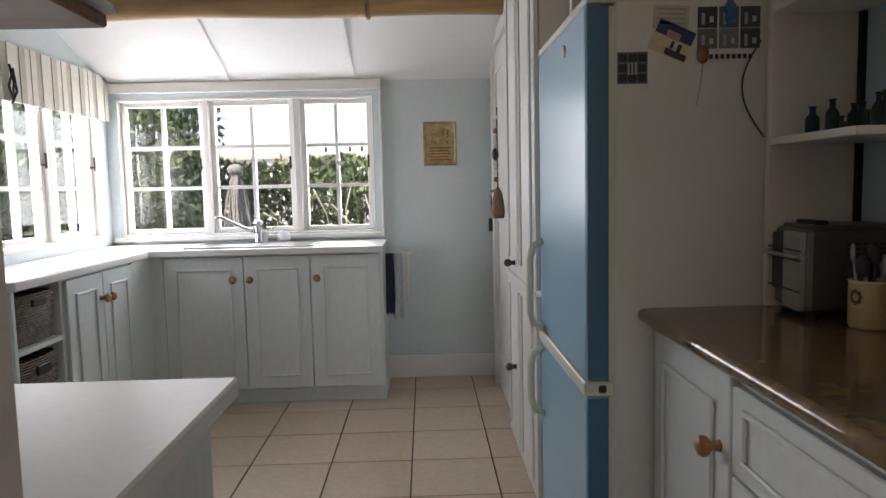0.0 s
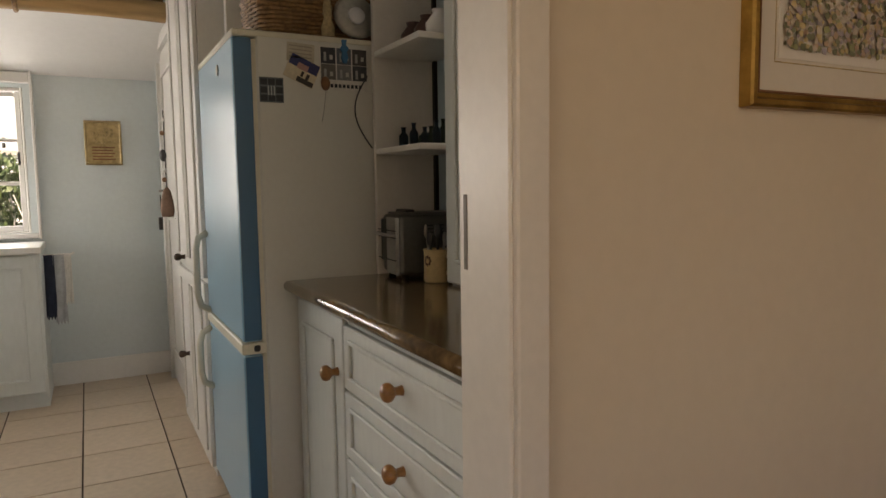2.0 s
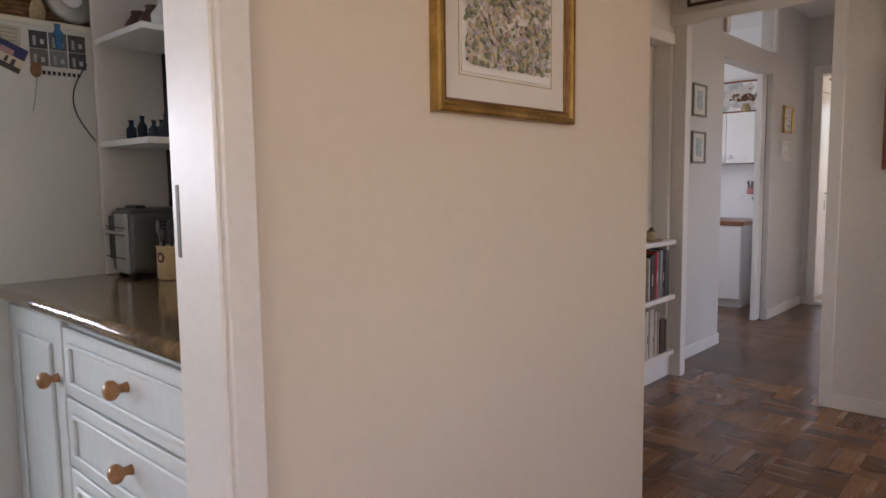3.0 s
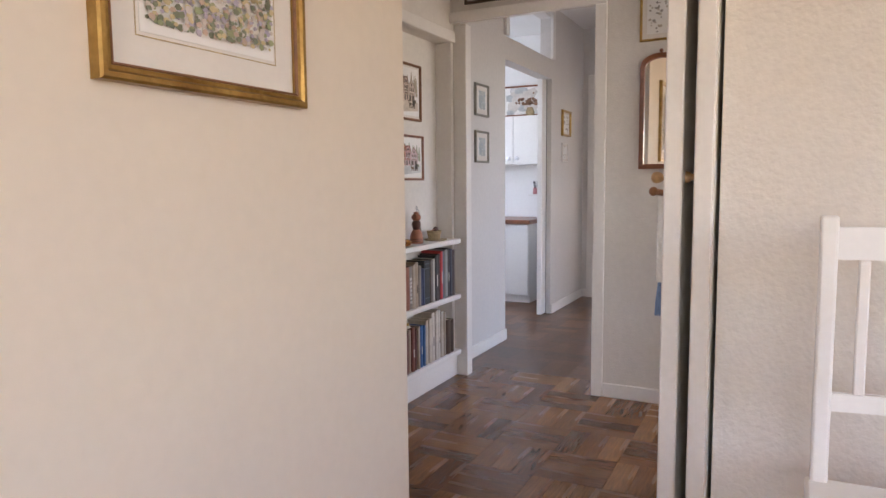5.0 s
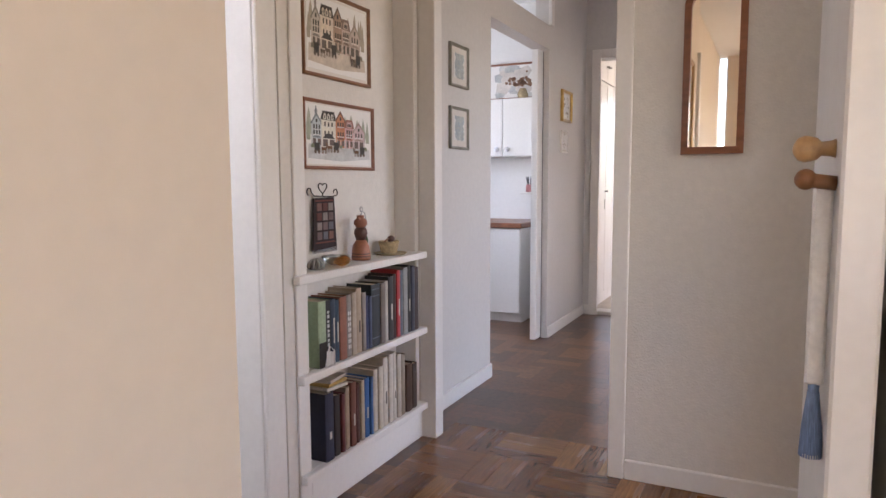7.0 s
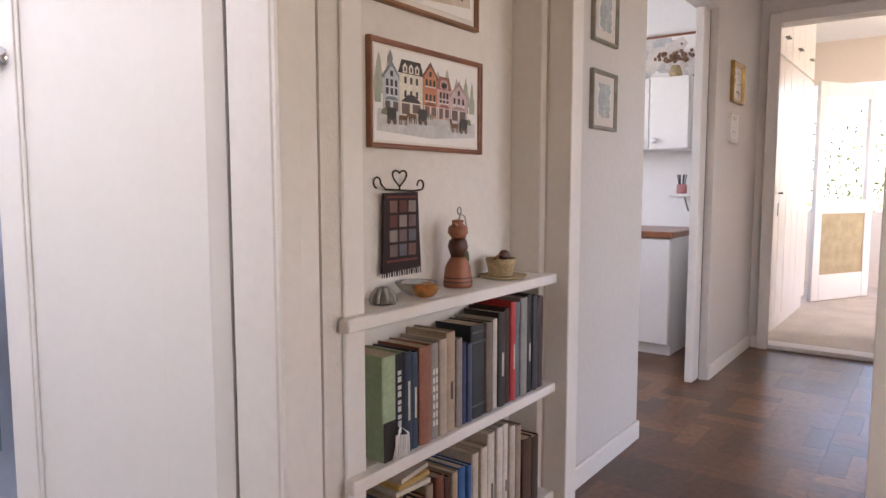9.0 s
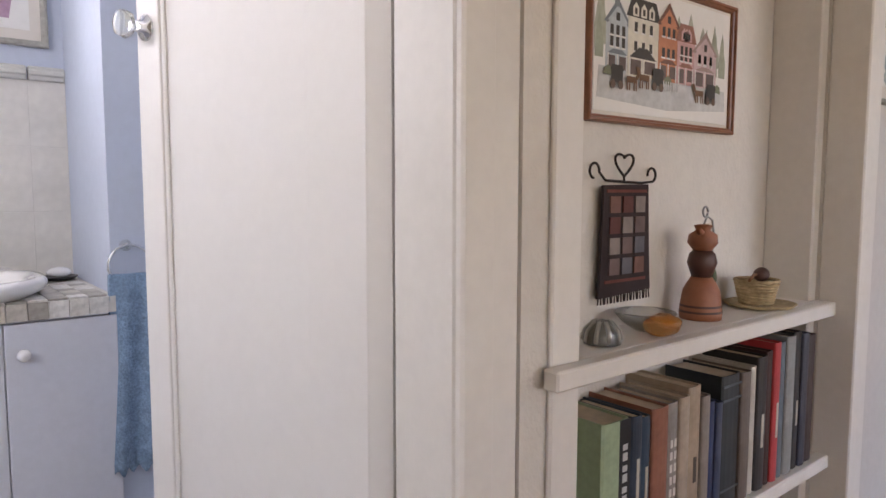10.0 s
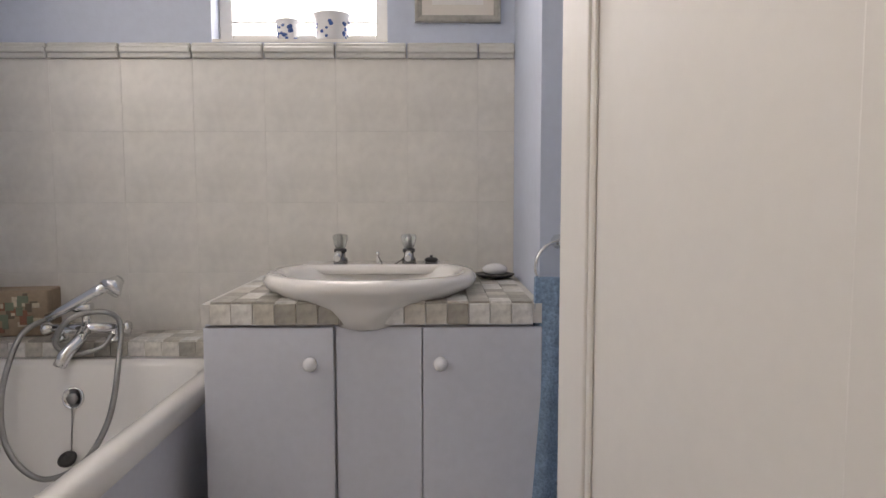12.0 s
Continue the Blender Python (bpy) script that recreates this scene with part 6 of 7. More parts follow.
for i, y in enumerate((1.38, 1.28, 1.20)):
    b_ = thing("ornament_jar", (1.16, y + 0.11, 1.608), 0, "dark round ornament on the upper shelf", "ornament", "upper shelf ornaments")
    part("jar", lathe([(0.02, 0), (0.04, 0.02), (0.042, 0.05), (0.02, 0.08), (0.024, 0.09)], 16), M["terracotta_dark"] if i < 2 else M["china"], b_)
hh = thing("hanging_heart", (1.1185, 0.95, 1.286), -90, "pale padded heart hung on the cupboard door", "ornament")
part("heart", prism([(0.035 * math.sin(a) ** 3 * 1.1, 0.030 * (0.81 * math.cos(a) - 0.31 * math.cos(2 * a) - 0.12 * math.cos(3 * a))) for a in np.linspace(0, 6.1, 28)], 0.012, pose(0, -0.0125, 0)), M["trim"], hh)
part("string", tube([(0, -0.006, 0.015), (0, -0.006, 0.12)], 0.0008, 4), M["trim"], hh)
# flat dark grey carries the shade inside the recessed pull
solid("pull_slot", B((0.7065, 0.7085, 0.366, 0.376, 1.045, 1.16), b=0.0006), flat(0.22, 0.21, 0.19), "sliding door edge pull, its shaded recess put into dark grey", "door pull")

# ---- dining chair ----
def chair(at, turn):
    c = thing("dining_chair", at, turn, "white painted ladder-back dining chair by the wall", "chair")
    for x in (0, 0.38):
        part("back_post", B((x, x + 0.035, 0.0, 0.035, 0, 1.06), b=0.006, seg=2), M["gloss"], c)
        part("leg", B((x, x + 0.035, -0.40, -0.365, 0, 0.44), b=0.005), M["gloss"], c)
    for z0, z1 in ((0.965, 1.035), (0.63, 0.67)):
        pts = [(0.035 + 0.345 * i / 8, 0.012 + 0.02 * math.sin(math.pi * i / 8)) for i in range(9)]
        bm = bmesh.new()
        for (xa, ya), (xb, yb) in zip(pts, pts[1:]):
            vs = [bm.verts.new(v) for v in ((xa, ya, z0), (xb, yb, z0), (xb, yb, z1), (xa, ya, z1), (xa, ya + 0.016, z0), (xb, yb + 0.016, z0), (xb, yb + 0.016, z1), (xa, ya + 0.016, z1))]
            for q in ((0, 1, 2, 3), (5, 4, 7, 6), (3, 2, 6, 7), (1, 0, 4, 5)):
                bm.faces.new([vs[k] for k in q])
        part("back_rail", bm, M["gloss"], c)
    for i in range(4):
        x = 0.075 + 0.07 * i
        part("spindle", B((x, x + 0.022, 0.012, 0.03, 0.67, 0.965), b=0.003), M["gloss"], c)
    part("seat", B((-0.01, 0.425, -0.41, 0.03, 0.44, 0.47), b=0.008, seg=2), M["gloss"], c)
    for y in (-0.385, 0.012):
        part("stretcher", B((0.035, 0.38, y, y + 0.02, 0.2, 0.225)), M["gloss"], c)
    return c


chair((2.14, -0.755, 0), -90)

# ---- hall, small things ----
hk = thing("quilt_hanger", (3.478, 1.128, 0), 0, "wrought wire hanger with a heart and curled ends", "hanger")
heart = [(0.022 * math.sin(a) ** 3 * 1.15, -0.004, 1.088 + 0.022 * (0.81 * math.cos(a) - 0.31 * math.cos(2 * a) - 0.12 * math.cos(3 * a))) for a in np.linspace(3.14159, 9.42, 30)]
part("heart", tube(heart, 0.0022, 6), M["iron"], hk)
part("bar", tube([(x, -0.004, z) for x, z in arc(-0.078, 1.075, 0.012, -10, 260)[::-1]] + [(-0.05, -0.004, 1.060), (0.05, -0.004, 1.056)] + [(x, -0.004, z) for x, z in arc(0.078, 1.070, 0.012, -100, 190)], 0.0022, 6), M["iron"], hk)
part("stem", tube([(0, -0.004, 1.056), (0, -0.004, 1.07)], 0.002, 5), M["iron"], hk)
ql = thing("mini_quilt", (3.478, 1.128, 0), 0, "small dark patchwork quilt hung on a wire hanger", "quilt")
part("cloth", prism([(-0.062, 1.052), (-0.068, 0.90), (-0.072, 0.868), (0.070, 0.874), (0.064, 0.95), (0.058, 1.054)], 0.006, pose(0, -0.012, 0)), flat(0.035, 0.022, 0.024, 0.95), ql)
for i in range(3):
    for j in range(4):
        x, z = -0.048 + 0.034 * i, 0.905 + 0.034 * j
        part("patch", B((x, x + 0.027, -0.0145, -0.0122, z, z + 0.027)), flat(*[(0.17, 0.12, 0.115), (0.13, 0.05, 0.045), (0.13, 0.13, 0.15), (0.27, 0.23, 0.21), (0.19, 0.10, 0.08)][(i * 2 + j * 3) % 5], 0.95), ql)
part("border", B((-0.058, 0.054, -0.0135, -0.0122, 0.892, 0.897)), flat(0.16, 0.05, 0.04, 0.95), ql)
part("border", B((-0.056, 0.052, -0.0135, -0.0122, 1.040, 1.045)), flat(0.16, 0.05, 0.04, 0.95), ql)
for i in range(24):
    part("fringe_thread", tube([(-0.068 + 0.006 * i, -0.009, 0.874), (-0.069 + 0.006 * i + 0.002 * (i % 3 - 1), -0.010, 0.858)], 0.0012, 4), flat(0.035, 0.022, 0.024, 0.95), ql)
jg = thing("clay_figure_jug", (3.645, 1.075, 0.816), 0, "painted terracotta jug ornament with a wire handle", "ornament")
part("base", lathe([(0.036, 0), (0.037, 0.01), (0.032, 0.05), (0.026, 0.062), (0.018, 0.075)], 20), M["terracotta"], jg)
part("band", lathe([(0.0372, 0.012), (0.0368, 0.016)], 20, cap=False), M["terracotta_dark"], jg)
part("band", lathe([(0.0362, 0.022), (0.0357, 0.026)], 20, cap=False), M["terracotta_dark"], jg)
part("belly", lathe([(0.017, 0.074), (0.026, 0.10), (0.022, 0.116), (0.016, 0.122)], 18), M["terracotta_dark"], jg)
part("neck", lathe([(0.015, 0.121), (0.026, 0.135), (0.024, 0.15), (0.012, 0.158), (0.016, 0.166), (0.008, 0.168)], 18), M["terracotta"], jg)
part("spout", tube([(-0.012, -0.004, 0.15), (-0.034, -0.01, 0.163)], 0.008, 8, taper=0.004), M["terracotta"], jg)
part("wire_handle", tube([(0.0, 0.0, 0.165), (0.012, 0, 0.182), (0.03, 0, 0.175), (0.037, 0, 0.15), (0.033, 0, 0.12), (0.02, 0, 0.105)], 0.002, 6), M["steel"], jg)
part("loop", tube([(0.006 + 0.008 * math.cos(a), 0, 0.19 + 0.009 * math.sin(a)) for a in np.linspace(0, 6.0, 14)], 0.002, 6), M["steel"], jg)
part("leaf", ball(0.014, Matrix.Translation((0.034, -0.002, 0.07)) @ Matrix.Diagonal((0.7, 0.5, 1.4, 1))), M["hedge"], jg)
st_ = thing("straw_plate", (3.855, 1.07, 0.816), 0, "flat coiled straw plate", "plate")
part("coil", lathe([(0.01, 0), (0.06, 0.001), (0.068, 0.008), (0.06, 0.007), (0.01, 0.005)], 28), M["straw"], st_)
sb = thing("straw_basket", (3.845, 1.072, 0.822), 0, "small coiled straw basket holding dark seed pods", "basket")
bm = bmesh.new()
for k in range(8):
    rr = 0.030 + 0.010 * k / 7
    tube([(rr * math.cos(a), rr * math.sin(a), 0.004 + 0.006 * k) for a in np.linspace(0, 6.0, 20)], 0.0038, 5, bm, closed=True)
part("coil", bm, M["straw"], sb)
part("base", lathe([(0.002, 0.0), (0.03, 0.0), (0.03, 0.004), (0.002, 0.004)], 20), M["straw"], sb)
part("seed_pod", ball(0.016, Matrix.Translation((0.018, 0, 0.056)) @ Matrix.Diagonal((1.2, 0.9, 0.9, 1))), M["terracotta_dark"], sb)
part("twig", tube([(-0.05, -0.01, 0.05), (-0.01, 0, 0.058), (0.02, 0.004, 0.056)], 0.003, 5), M["brown_wood"], sb)
gw = thing("glass_paperweight", (3.345, 1.06, 0.816), 0, "black and clear cut glass paperweight", "paperweight")
part("dome", lathe([(0.028, 0), (0.030, 0.006), (0.028, 0.02), (0.018, 0.032), (0.004, 0.036)], 10), M["clear"], gw)
for i in range(9):
    a = 6.283 * i / 9
    part("petal", tube([(0.029 * math.cos(a), 0.029 * math.sin(a), 0.004), (0.025 * math.cos(a), 0.025 * math.sin(a), 0.020), (0.012 * math.cos(a), 0.012 * math.sin(a), 0.033)], 0.0035, 5), M["silver_frame"], gw)
part("core", lathe([(0.022, 0.001), (0.024, 0.005), (0.02, 0.02), (0.004, 0.026)], 7), M["black"], gw)
ga = thing("glass_dish", (3.475, 1.075, 0.816), 0, "shallow smoky glass dish standing on the shelf", "dish")
part("dish", lathe([(0.015, 0), (0.035, 0.012), (0.05, 0.03), (0.047, 0.032), (0.03, 0.016), (0.004, 0.006)], 24), M["clear"], ga)
gm = thing("amber_paperweight", (3.455, 1.03, 0.816), 0, "amber glass paperweight with folded petals", "paperweight")
bm = ball(0.026, Matrix.Translation((0, 0, 0.018)) @ Matrix.Diagonal((1.35, 1, 0.68, 1)))
for v in bm.verts:
    v.co *= 1 + 0.10 * math.sin(v.co.x * 260) * math.sin(v.co.z * 200)
part("body", bm, M["amber"], gm)


def book(x, z, w, h, d, colour, label, tilt=0.0, bars=0, y=1.008):
    t = thing("book", (x, y, z), 0, label, "book", "books in the niche")
    if tilt:
        t.matrix_world = pose(x, y, z, 0, tilt, 0)
    mt_ = flat(*colour, 0.55)
    c = 0.0025
    n_ = 6
    rim = [(w / 2 - w / 2 * math.cos(math.pi * k / n_), 0.004 - 0.005 * math.sin(math.pi * k / n_)) for k in range(n_ + 1)]
    inner = [(w / 2 + (x - w / 2) * (w - 2 * c) / w, y_ + c) for x, y_ in rim]
    outline = [(0, d)] + rim + [(w, d), (w - c, d)] + inner[::-1] + [(c, d)]
    bm = prism(outline, h, Matrix(((1, 0, 0, 0), (0, 0, 1, 0), (0, 1, 0, 0), (0, 0, 0, 1))))
    bmesh.ops.triangulate(bm, faces=[f_ for f_ in bm.faces if len(f_.verts) > 4])
    bmesh.ops.recalc_face_normals(bm, faces=bm.faces[:])
    part("cover", bm, mt_, t)
    part("page_block", B((c, w - c, c, d - 0.004, 0.003, h - 0.004)), flat(0.62, 0.52, 0.38), t)
    if bars:
        cb_ = (0.6, 0.58, 0.5) if sum(colour) < 0.9 else (0.10, 0.08, 0.07)
        part("spine_bar", B((w * 0.38, w * 0.62, -0.0016, 0.0005, h * 0.32, h * (0.36 + 0.07 * bars))), flat(*cb_), t)
    return t


BK = [(0.022, 0.222, (0.028, 0.045, 0.075), 5), (0.02, 0.215, (0.03, 0.06, 0.10), 4), (0.036, 0.222, (0.30, 0.12, 0.075), 0), (0.024, 0.222, (0.30, 0.28, 0.26), 6), (0.024, 0.226, (0.46, 0.38, 0.30), 0), (0.03, 0.236, (0.42, 0.33, 0.24), 2), (0.02, 0.215, (0.28, 0.25, 0.22), 0), (0.016, 0.20, (0.03, 0.05, 0.13), 0), (0.016, 0.195, (0.06, 0.08, 0.15), 0), (0.052, 0.235, (0.022, 0.03, 0.036), 2), (0.028, 0.232, (0.16, 0.13, 0.11), 0), (0.018, 0.236, (0.56, 0.53, 0.47), 0), (0.03, 0.25, (0.03, 0.028, 0.03), 3), (0.02, 0.255, (0.05, 0.02, 0.02), 0), (0.022, 0.268, (0.52, 0.05, 0.055), 3), (0.02, 0.264, (0.12, 0.16, 0.20), 0), (0.03, 0.272, (0.28, 0.29, 0.28), 0), (0.024, 0.276, (0.022, 0.022, 0.024), 2), (0.024, 0.27, (0.04, 0.045, 0.07), 0), (0.03, 0.262, (0.05, 0.03, 0.03), 0)]
DESC = {0: "dark navy hardback with pale spine lettering", 2: "faded red-brown clothbound book", 3: "grey book with pale lettering", 4: "cream dust-jacketed hardback book", 5: "old beige clothbound book", 9: "thick black bound volume", 14: "bright red spined book", 11: "slim white paperback book"}
green = book(3.285, 0.492, 0.062, 0.224, 0.118, (0.36, 0.47, 0.30), "pale green jacketed book with a black spine at the shelf end")
part("jacket_spine", B((0.0365, 0.0625, -0.0012, 0.0, 0.0, 0.2235)), flat(0.02, 0.022, 0.028), green, "black jacket spine")
part("jacket_foot", B((-0.0008, 0.0365, -0.0012, 0.0, 0.0, 0.085)), flat(0.03, 0.025, 0.025), green, "black band of the jacket")
for k in range(9):
    part("spine_mark", B((0.044, 0.055, -0.0017, -0.0012, 0.05 + 0.016 * k, 0.059 + 0.016 * k + 0.003 * (k % 2))), flat(0.62, 0.64, 0.64), green)
xx = 3.352
for i, (w, h, c, bars) in enumerate(BK):
    w *= 1.20
    if xx + w > 4.022:
        break
    bk_ = book(xx, 0.492, w - 0.001, h, 0.112 + 0.006 * (i % 3), c, DESC.get(i, "old clothbound book standing in the niche"), 0, 0 if i in (3, 9) else bars, 1.006 + 0.003 * (i % 2))
    if i == 3:
        for k in range(7):
            part("spine_mark", B((w * 0.2, w * 0.8, -0.0008, 0.0, 0.03 + 0.02 * k, 0.043 + 0.02 * k)), flat(0.74, 0.72, 0.68), bk_)
    if i == 9:
        for z in (0.03, 0.19, 0.215):
            part("spine_band", B((0.0, w - 0.001, -0.0012, 0.0, z, z + 0.004)), flat(0.10, 0.12, 0.14), bk_)
    xx += w + 0.0012
wrk = thing("wire_rack", (3.305, 1.0, 0.492), 0, "small white wire fan rack leaning on the books", "rack")
part("bars", tube([(0, 0.0, 0.0), (0.02, -0.004, 0.07), (0.045, -0.004, 0.05), (0.05, -0.002, 0.0)], 0.0025, 6), M["gloss"], wrk)
part("slats", B(*[(0.006 + 0.008 * i, 0.010 + 0.008 * i, -0.004, -0.001, 0.004, 0.055 - 0.002 * i) for i in range(5)]), M["gloss"], wrk)
BK2 = [(0.05, 0.235, (0.02, 0.024, 0.05), 1), (0.034, 0.215, (0.03, 0.022, 0.022), 0), (0.02, 0.21, (0.13, 0.03, 0.03), 0), (0.026, 0.225, (0.36, 0.28, 0.20), 0), (0.032, 0.235, (0.16, 0.055, 0.035), 2), (0.02, 0.22, (0.09, 0.035, 0.03), 0), (0.024, 0.225, (0.42, 0.34, 0.24), 0), (0.03, 0.225, (0.03, 0.11, 0.30), 2), (0.018, 0.22, (0.05, 0.14, 0.33), 0), (0.03, 0.24, (0.55, 0.49, 0.40), 0), (0.03, 0.245, (0.58, 0.52, 0.42), 0), (0.034, 0.27, (0.62, 0.57, 0.49), 2), (0.03, 0.275, (0.60, 0.55, 0.48), 0), (0.024, 0.275, (0.64, 0.60, 0.53), 1), (0.03, 0.26, (0.50, 0.44, 0.36), 0), (0.03, 0.25, (0.30, 0.24, 0.18), 0), (0.05, 0.20, (0.07, 0.035, 0.02), 0), (0.04, 0.19, (0.05, 0.03, 0.02), 0)]
xx = 3.31
for i, (w, h, c, bars) in enumerate(BK2):
    book(xx, 0.161, w - 0.001, h, 0.115, c, "worn book on the lowest niche shelf" if i else "thick navy album on the lowest niche shelf", 0, bars, 1.006 + 0.003 * (i % 2))
    xx += w + 0.006
for i, c in enumerate(((0.60, 0.55, 0.45), (0.50, 0.33, 0.10), (0.56, 0.50, 0.42))):
    t = thing("flat_paper_pile", (3.325 + 0.01 * i, 1.01, 0.40 + 0.012 * i), 6 * i - 5, "loose papers lying flat on the books", "papers", "papers on books")
    part("paper_stack", B((0, 0.11, 0, 0.10, 0, 0.011), b=0.001), flat(*c), t)
# cloth holder on the folding door
th = thing("door_hook", (2.455, -0.387, 1.103), 0, "brown wooden peg on the folding door", "hook")
part("peg", tube([(0.0, 0.0, 0), (0.0, 0.03, 0.004)], 0.009, 10), M["brown_wood"], th)
part("peg_head", ball(0.013, pose(0, 0.034, 0.005)), M["brown_wood"], th)
tw = thing("tasselled_sash", (2.470, -0.374, 1.103), 0, "long white cotton sash ending in a blue tassel", "sash")
part("band", B((-0.008, 0.008, -0.011, 0.011, -0.255, 0.0), b=0.003), M["fabric_white"], tw)
part("dark_edge", B((0.008, 0.011, -0.006, 0.006, -0.235, -0.005)), M["iron"], tw)
part("tassel", lathe([(0.003, -0.245), (0.007, -0.255), (0.006, -0.27), (0.010, -0.30), (0.013, -0.345), (0.008, -0.347)], 14), M["tassel"], tw)
bm = bmesh.new()
for i in range(26):
    a = 6.283 * i / 26
    tube([(0.006 * math.cos(a), 0.006 * math.sin(a), -0.265), (0.011 * math.cos(a), 0.011 * math.sin(a), -0.31), (0.013 * math.cos(a + 0.1), 0.013 * math.sin(a + 0.1), -0.35)], 0.0013, 4, bm)
part("fringe", bm, M["tassel"], tw)
# laundry
ls = thing("bracket_shelf", (7.055, 1.62, 0), -90, "small white bracket shelf on the laundry wall", "shelf")
part("board", B((0, 0.2, -0.12, 0, 1.0, 1.018), b=0.002), M["gloss"], ls)
part("bracket", tube([(0.1, -0.002, 0.9), (0.1, -0.05, 0.95), (0.1, -0.1, 0.995)], 0.006, 6), M["steel"], ls)
pp = thing("pencil_pot", (6.99, 1.55, 1.019), 0, "pink pot full of dark pencils", "pot")
part("pot", lathe([(0.03, 0), (0.035, 0.01), (0.033, 0.06), (0.026, 0.065)], 16), flat(0.50, 0.20, 0.20, 0.4), pp)
for i in range(6):
    part("pencil", tube([(0.01 * math.cos(i), 0.01 * math.sin(i), 0.02), (0.03 * math.cos(i), 0.03 * math.sin(i), 0.13)], 0.004, 5), M["black"], pp)
fl = thing("dried_flowers", (6.88, 1.58, 1.781), 0, "vase of dried brown flowers on the wall cupboard", "flowers")
part("vase", lathe([(0.03, 0), (0.045, 0.04), (0.03, 0.08), (0.025, 0.09)], 16), M["straw"], fl)
bm = bmesh.new()
rng = random.Random(21)
for i in range(60):
    ball(rng.uniform(0.008, 0.016), pose(rng.gauss(0, 0.04), rng.gauss(0, 0.05), 0.12 + abs(rng.gauss(0, 0.035))), bm, 6)
part("flower_cluster", bm, flat(0.28, 0.16, 0.10), fl)["kind"] = "stuff"
# bathroom, small things
for x, r_, h_, sd in ((2.322, 0.034, 0.062, 1), (2.452, 0.054, 0.078, 2)):
    pt = thing("blue_white_pot", (x, 3.0, 1.4465), 0, "blue and white china pot on the window sill", "pot", "china pots")
    pr = [(r_ * 0.72, 0), (r_ * 0.80, 0.006), (r_ * 0.98, h_ * 0.75), (r_, h_ * 0.88), (r_ * 1.06, h_ * 0.95), (r_ * 1.06, h_), (r_ * 0.92, h_), (r_ * 0.8, 0.012), (0.002, 0.01)]
    part("pot", lathe(pr, 24), M["china"], pt)
    bm = bmesh.new()
    rng = random.Random(sd)
    for i in range(44):
        a, zz = rng.uniform(0, 6.283), rng.uniform(0.1, 0.72)
        q = r_ * (0.80 + 0.24 * zz) + 0.0005
        ball(rng.uniform(0.004, 0.008), pose(q * math.cos(a), q * math.sin(a), h_ * zz) @ Matrix.Rotation(a, 4, 'Z') @ Matrix.Diagonal((0.2, 1, 0.8, 1)), bm, 6)
    part("painted_leaves", bm, M["china_blue"], pt)
bdp = solid("backdrop", B((1.5, 3.3, 3.6, 3.62, 1.0, 2.8)), M["white_glow"], "plain bright daylight outside the bathroom window", "backdrop", kind="structure")
cr = thing("window_blind", (0, 3.02, 0), 0, "thin white cord line across the bathroom window", "blind")
part("rail", B((2.15, 2.58, 0, 0.006, 1.506, 1.511)), M["gloss"], cr)
tg = thing("towel_ring", (3.03, 2.4495, 0.890), 0, "chrome towel ring on the blue wall nib", "towel ring")
part("rose", lathe([(0.016, 0), (0.016, 0.006), (0.008, 0.012), (0.008, 0.04)], 16, pose(0, 0, 0, 90)), M["chrome"], tg)
part("ring", tube([(0.055 * math.sin(a), -0.042, -0.052 + 0.055 * math.cos(a)) for a in np.linspace(0, 6.283, 29)[:-1]], 0.004, 8, closed=True), M["chrome"], tg)
solid("hand_towel", hanging(0.10, 0.55, 1.5, 0.012, 0.02), M["towel"], "blue terry hand towel hanging from the ring", "towel", at=(3.022, 2.392, 0.815))
bxx = thing("tissue_box", (1.46, 2.83, 0.597), 8, "patterned cardboard box on the bath ledge", "box")
part("carton", B((0, 0.20, 0, 0.10, 0, 0.13), b=0.003), flat(0.36, 0.28, 0.20), bxx)
rng = random.Random(31)
for ci, c in enumerate(((0.16, 0.13, 0.09), (0.62, 0.55, 0.42), (0.30, 0.14, 0.09), (0.20, 0.24, 0.17))):
    bm = bmesh.new()
    for i in range(10):
        x, z = rng.uniform(0.01, 0.16), rng.uniform(0.01, 0.10)
        box(bm, x, x + rng.uniform(0.012, 0.035), -0.0012 - 0.0003 * ci - 0.00004 * i, 0.0, z, z + rng.uniform(0.01, 0.028))
    part("printed_pattern", bm, flat(*c), bxx)["kind"] = "stuff"

# ---- tiles and parquet ----
def shared(name, bm, material):
    q = bpy.data.meshes.new(name)
    bm.to_mesh(q)
    bm.free()
    q.materials.append(material)
    return q


def piece(name, data, parent, m):
    ob = new(name, data)
    ob.parent = parent
    ob.matrix_basis = m
    return ob


kf = bpy.data.objects["floor"]
W_ = 0.3545
tile_me = shared("floor_tile", B((-W_ / 2 + 0.0035, W_ / 2 - 0.0035, -W_ / 2 + 0.0035, W_ / 2 - 0.0035, -0.006, 0.0), b=0.0015), M["floor_tile"])
for i in range(-6, 4):
    for j in range(-8, 4):
        x, y = 0.121 + W_ * (i + 0.5), 3.155 + W_ * (j + 0.5)
        if -1.9 < x < 1.4 and 0.6 < y < 4.15:
            piece("floor_tile", tile_me, kf, pose(x, y, 0, 0, 0, 90 * ((i * 7 + j * 3) % 4)))
hf = bpy.data.objects["floor_hall"]
Q = 0.27
S_ = 3
strip = shared("parquet_block", B((-Q / 2 + 0.0003, Q / 2 - 0.0003, -Q / S_ / 2 + 0.0003, Q / S_ / 2 - 0.0003, -0.006, 0.0), b=0.0005), M["parquet"])
rest = bmesh.new()
count = 0
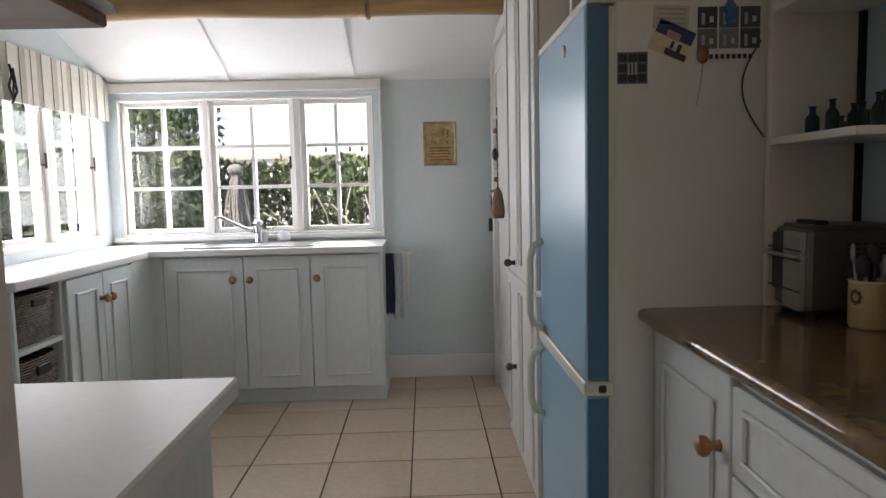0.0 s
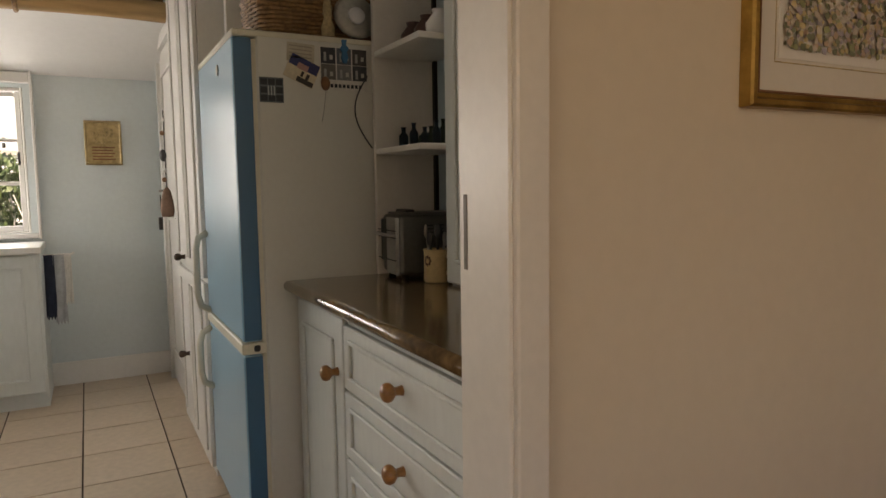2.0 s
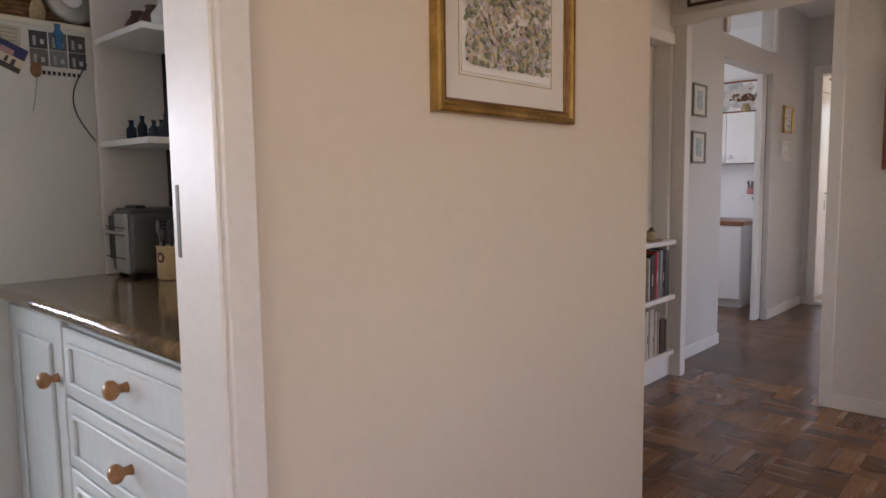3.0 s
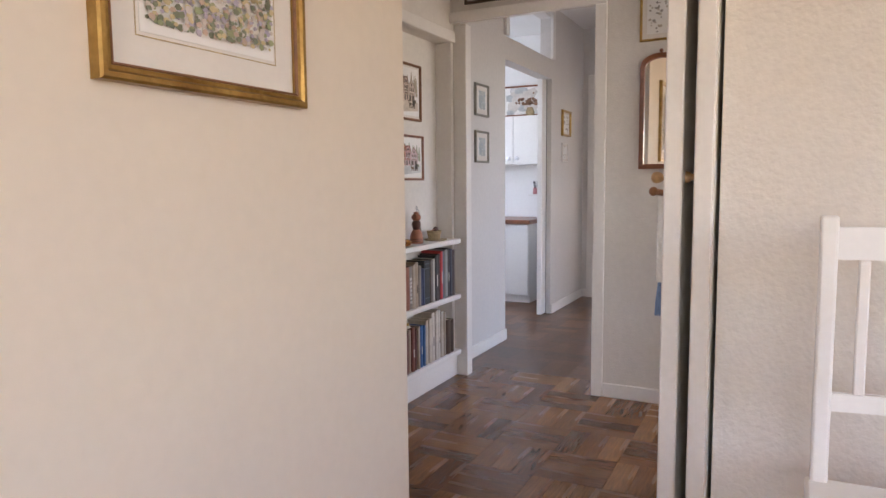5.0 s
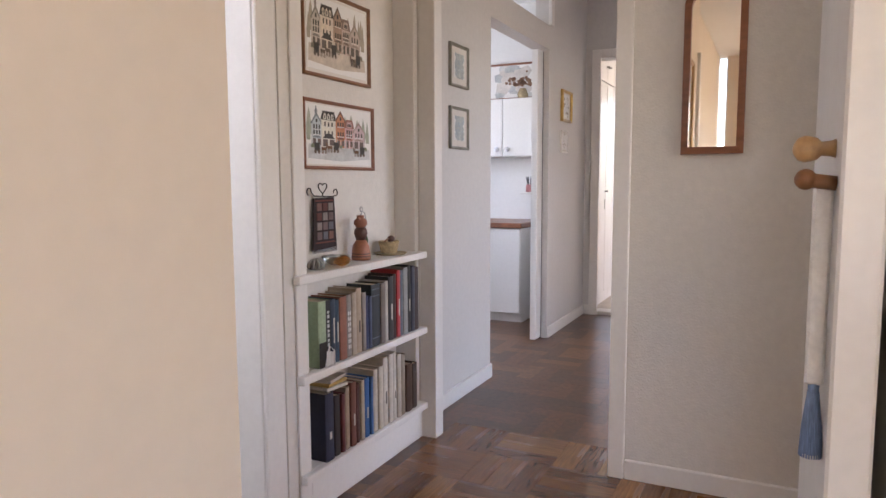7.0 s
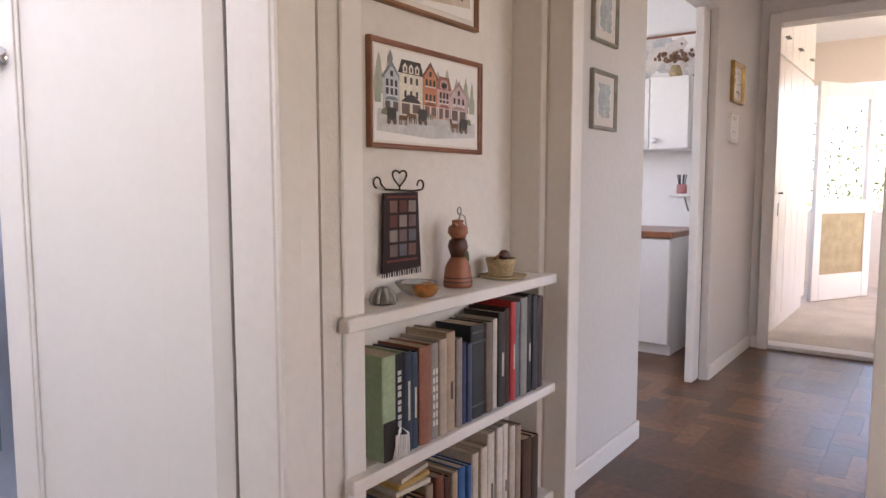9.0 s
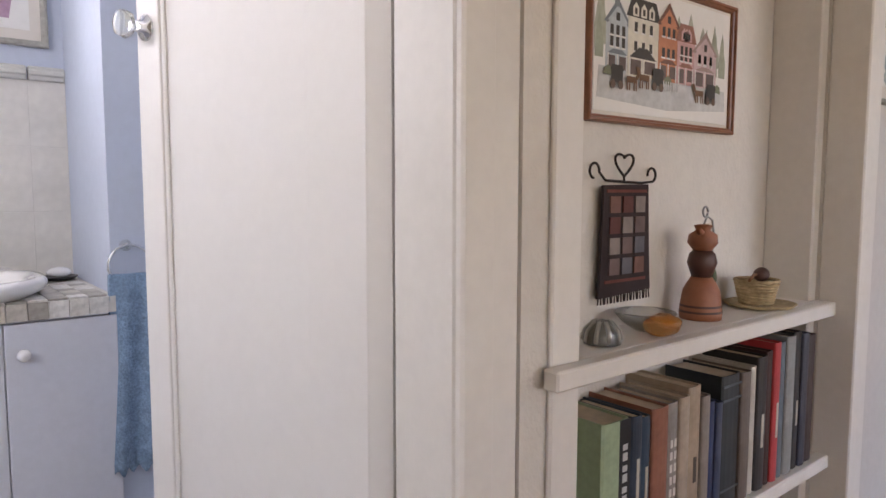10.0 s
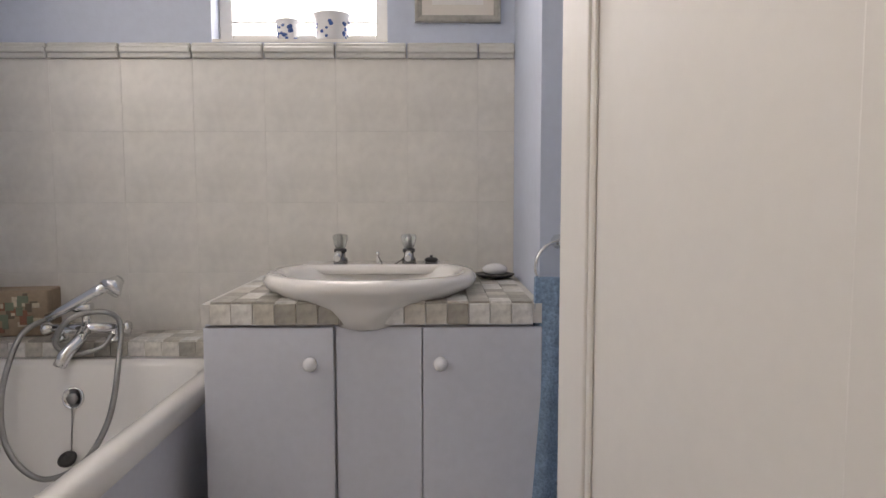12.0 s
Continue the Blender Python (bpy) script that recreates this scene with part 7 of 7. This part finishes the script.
for i in range(-11, 28):
    for j in range(-14, 14):
        cx, cy = 0.06 + Q * i, 0.02 + Q * j
        inside = (-2.5 < cx < 2.5 and -3.4 < cy < 0.4) or (2.0 < cx < 7.2 and -0.8 < cy < 1.25) or (4.6 < cx < 7.2 and 1.1 < cy < 3.2)
        if not inside:
            continue
        for k in range(S_):
            o = -Q / 2 + Q / S_ / 2 + k * Q / S_
            across = (i + j) % 2
            m = pose(cx, cy + o, 0) if not across else pose(cx + o, cy, 0, 0, 0, 90)
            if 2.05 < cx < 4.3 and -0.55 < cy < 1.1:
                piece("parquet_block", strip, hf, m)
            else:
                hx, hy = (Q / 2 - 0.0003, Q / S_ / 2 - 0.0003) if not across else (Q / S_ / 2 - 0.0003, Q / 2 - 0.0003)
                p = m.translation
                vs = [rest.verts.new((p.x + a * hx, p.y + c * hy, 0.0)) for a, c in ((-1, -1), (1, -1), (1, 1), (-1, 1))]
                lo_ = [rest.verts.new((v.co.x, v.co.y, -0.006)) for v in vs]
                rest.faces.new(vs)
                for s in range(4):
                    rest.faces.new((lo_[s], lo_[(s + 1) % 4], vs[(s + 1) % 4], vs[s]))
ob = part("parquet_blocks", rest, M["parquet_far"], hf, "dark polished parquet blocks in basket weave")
ob["kind"] = "stuff"
wb = bpy.data.objects["wall_bath_back"]
A_ = 0.207
bt_me = shared("wall_tile", B((-A_ / 2 + 0.0005, A_ / 2 - 0.0005, -0.007, 0.0, -A_ / 2 + 0.0009, A_ / 2 - 0.0009), b=0.0006), M["bath_tile"])
for i in range(-5, 3):
    for j in range(-2, 2):
        x, z = 2.469 + A_ * (i + 0.5), 0.973 + A_ * (j + 0.5)
        if x - A_ / 2 > 2.87:
            continue
        piece("wall_tile", bt_me, wb, pose(x, 2.9565, z, 0, 0, 0))
edge_me = shared("wall_tile_cut", B((2.8835, 2.9885, -0.007, 0.0, -A_ / 2 + 0.0009, A_ / 2 - 0.0009), b=0.0006), M["bath_tile"])
for j in range(-2, 2):
    piece("wall_tile", edge_me, wb, pose(0, 2.9565, 0.973 + A_ * (j + 0.5)))
structure("grout_bed", [(1.4, 2.99, 2.9505, 2.957, 0.5, 1.39)], "pale_grout", "pale grout between the bathroom wall tiles")
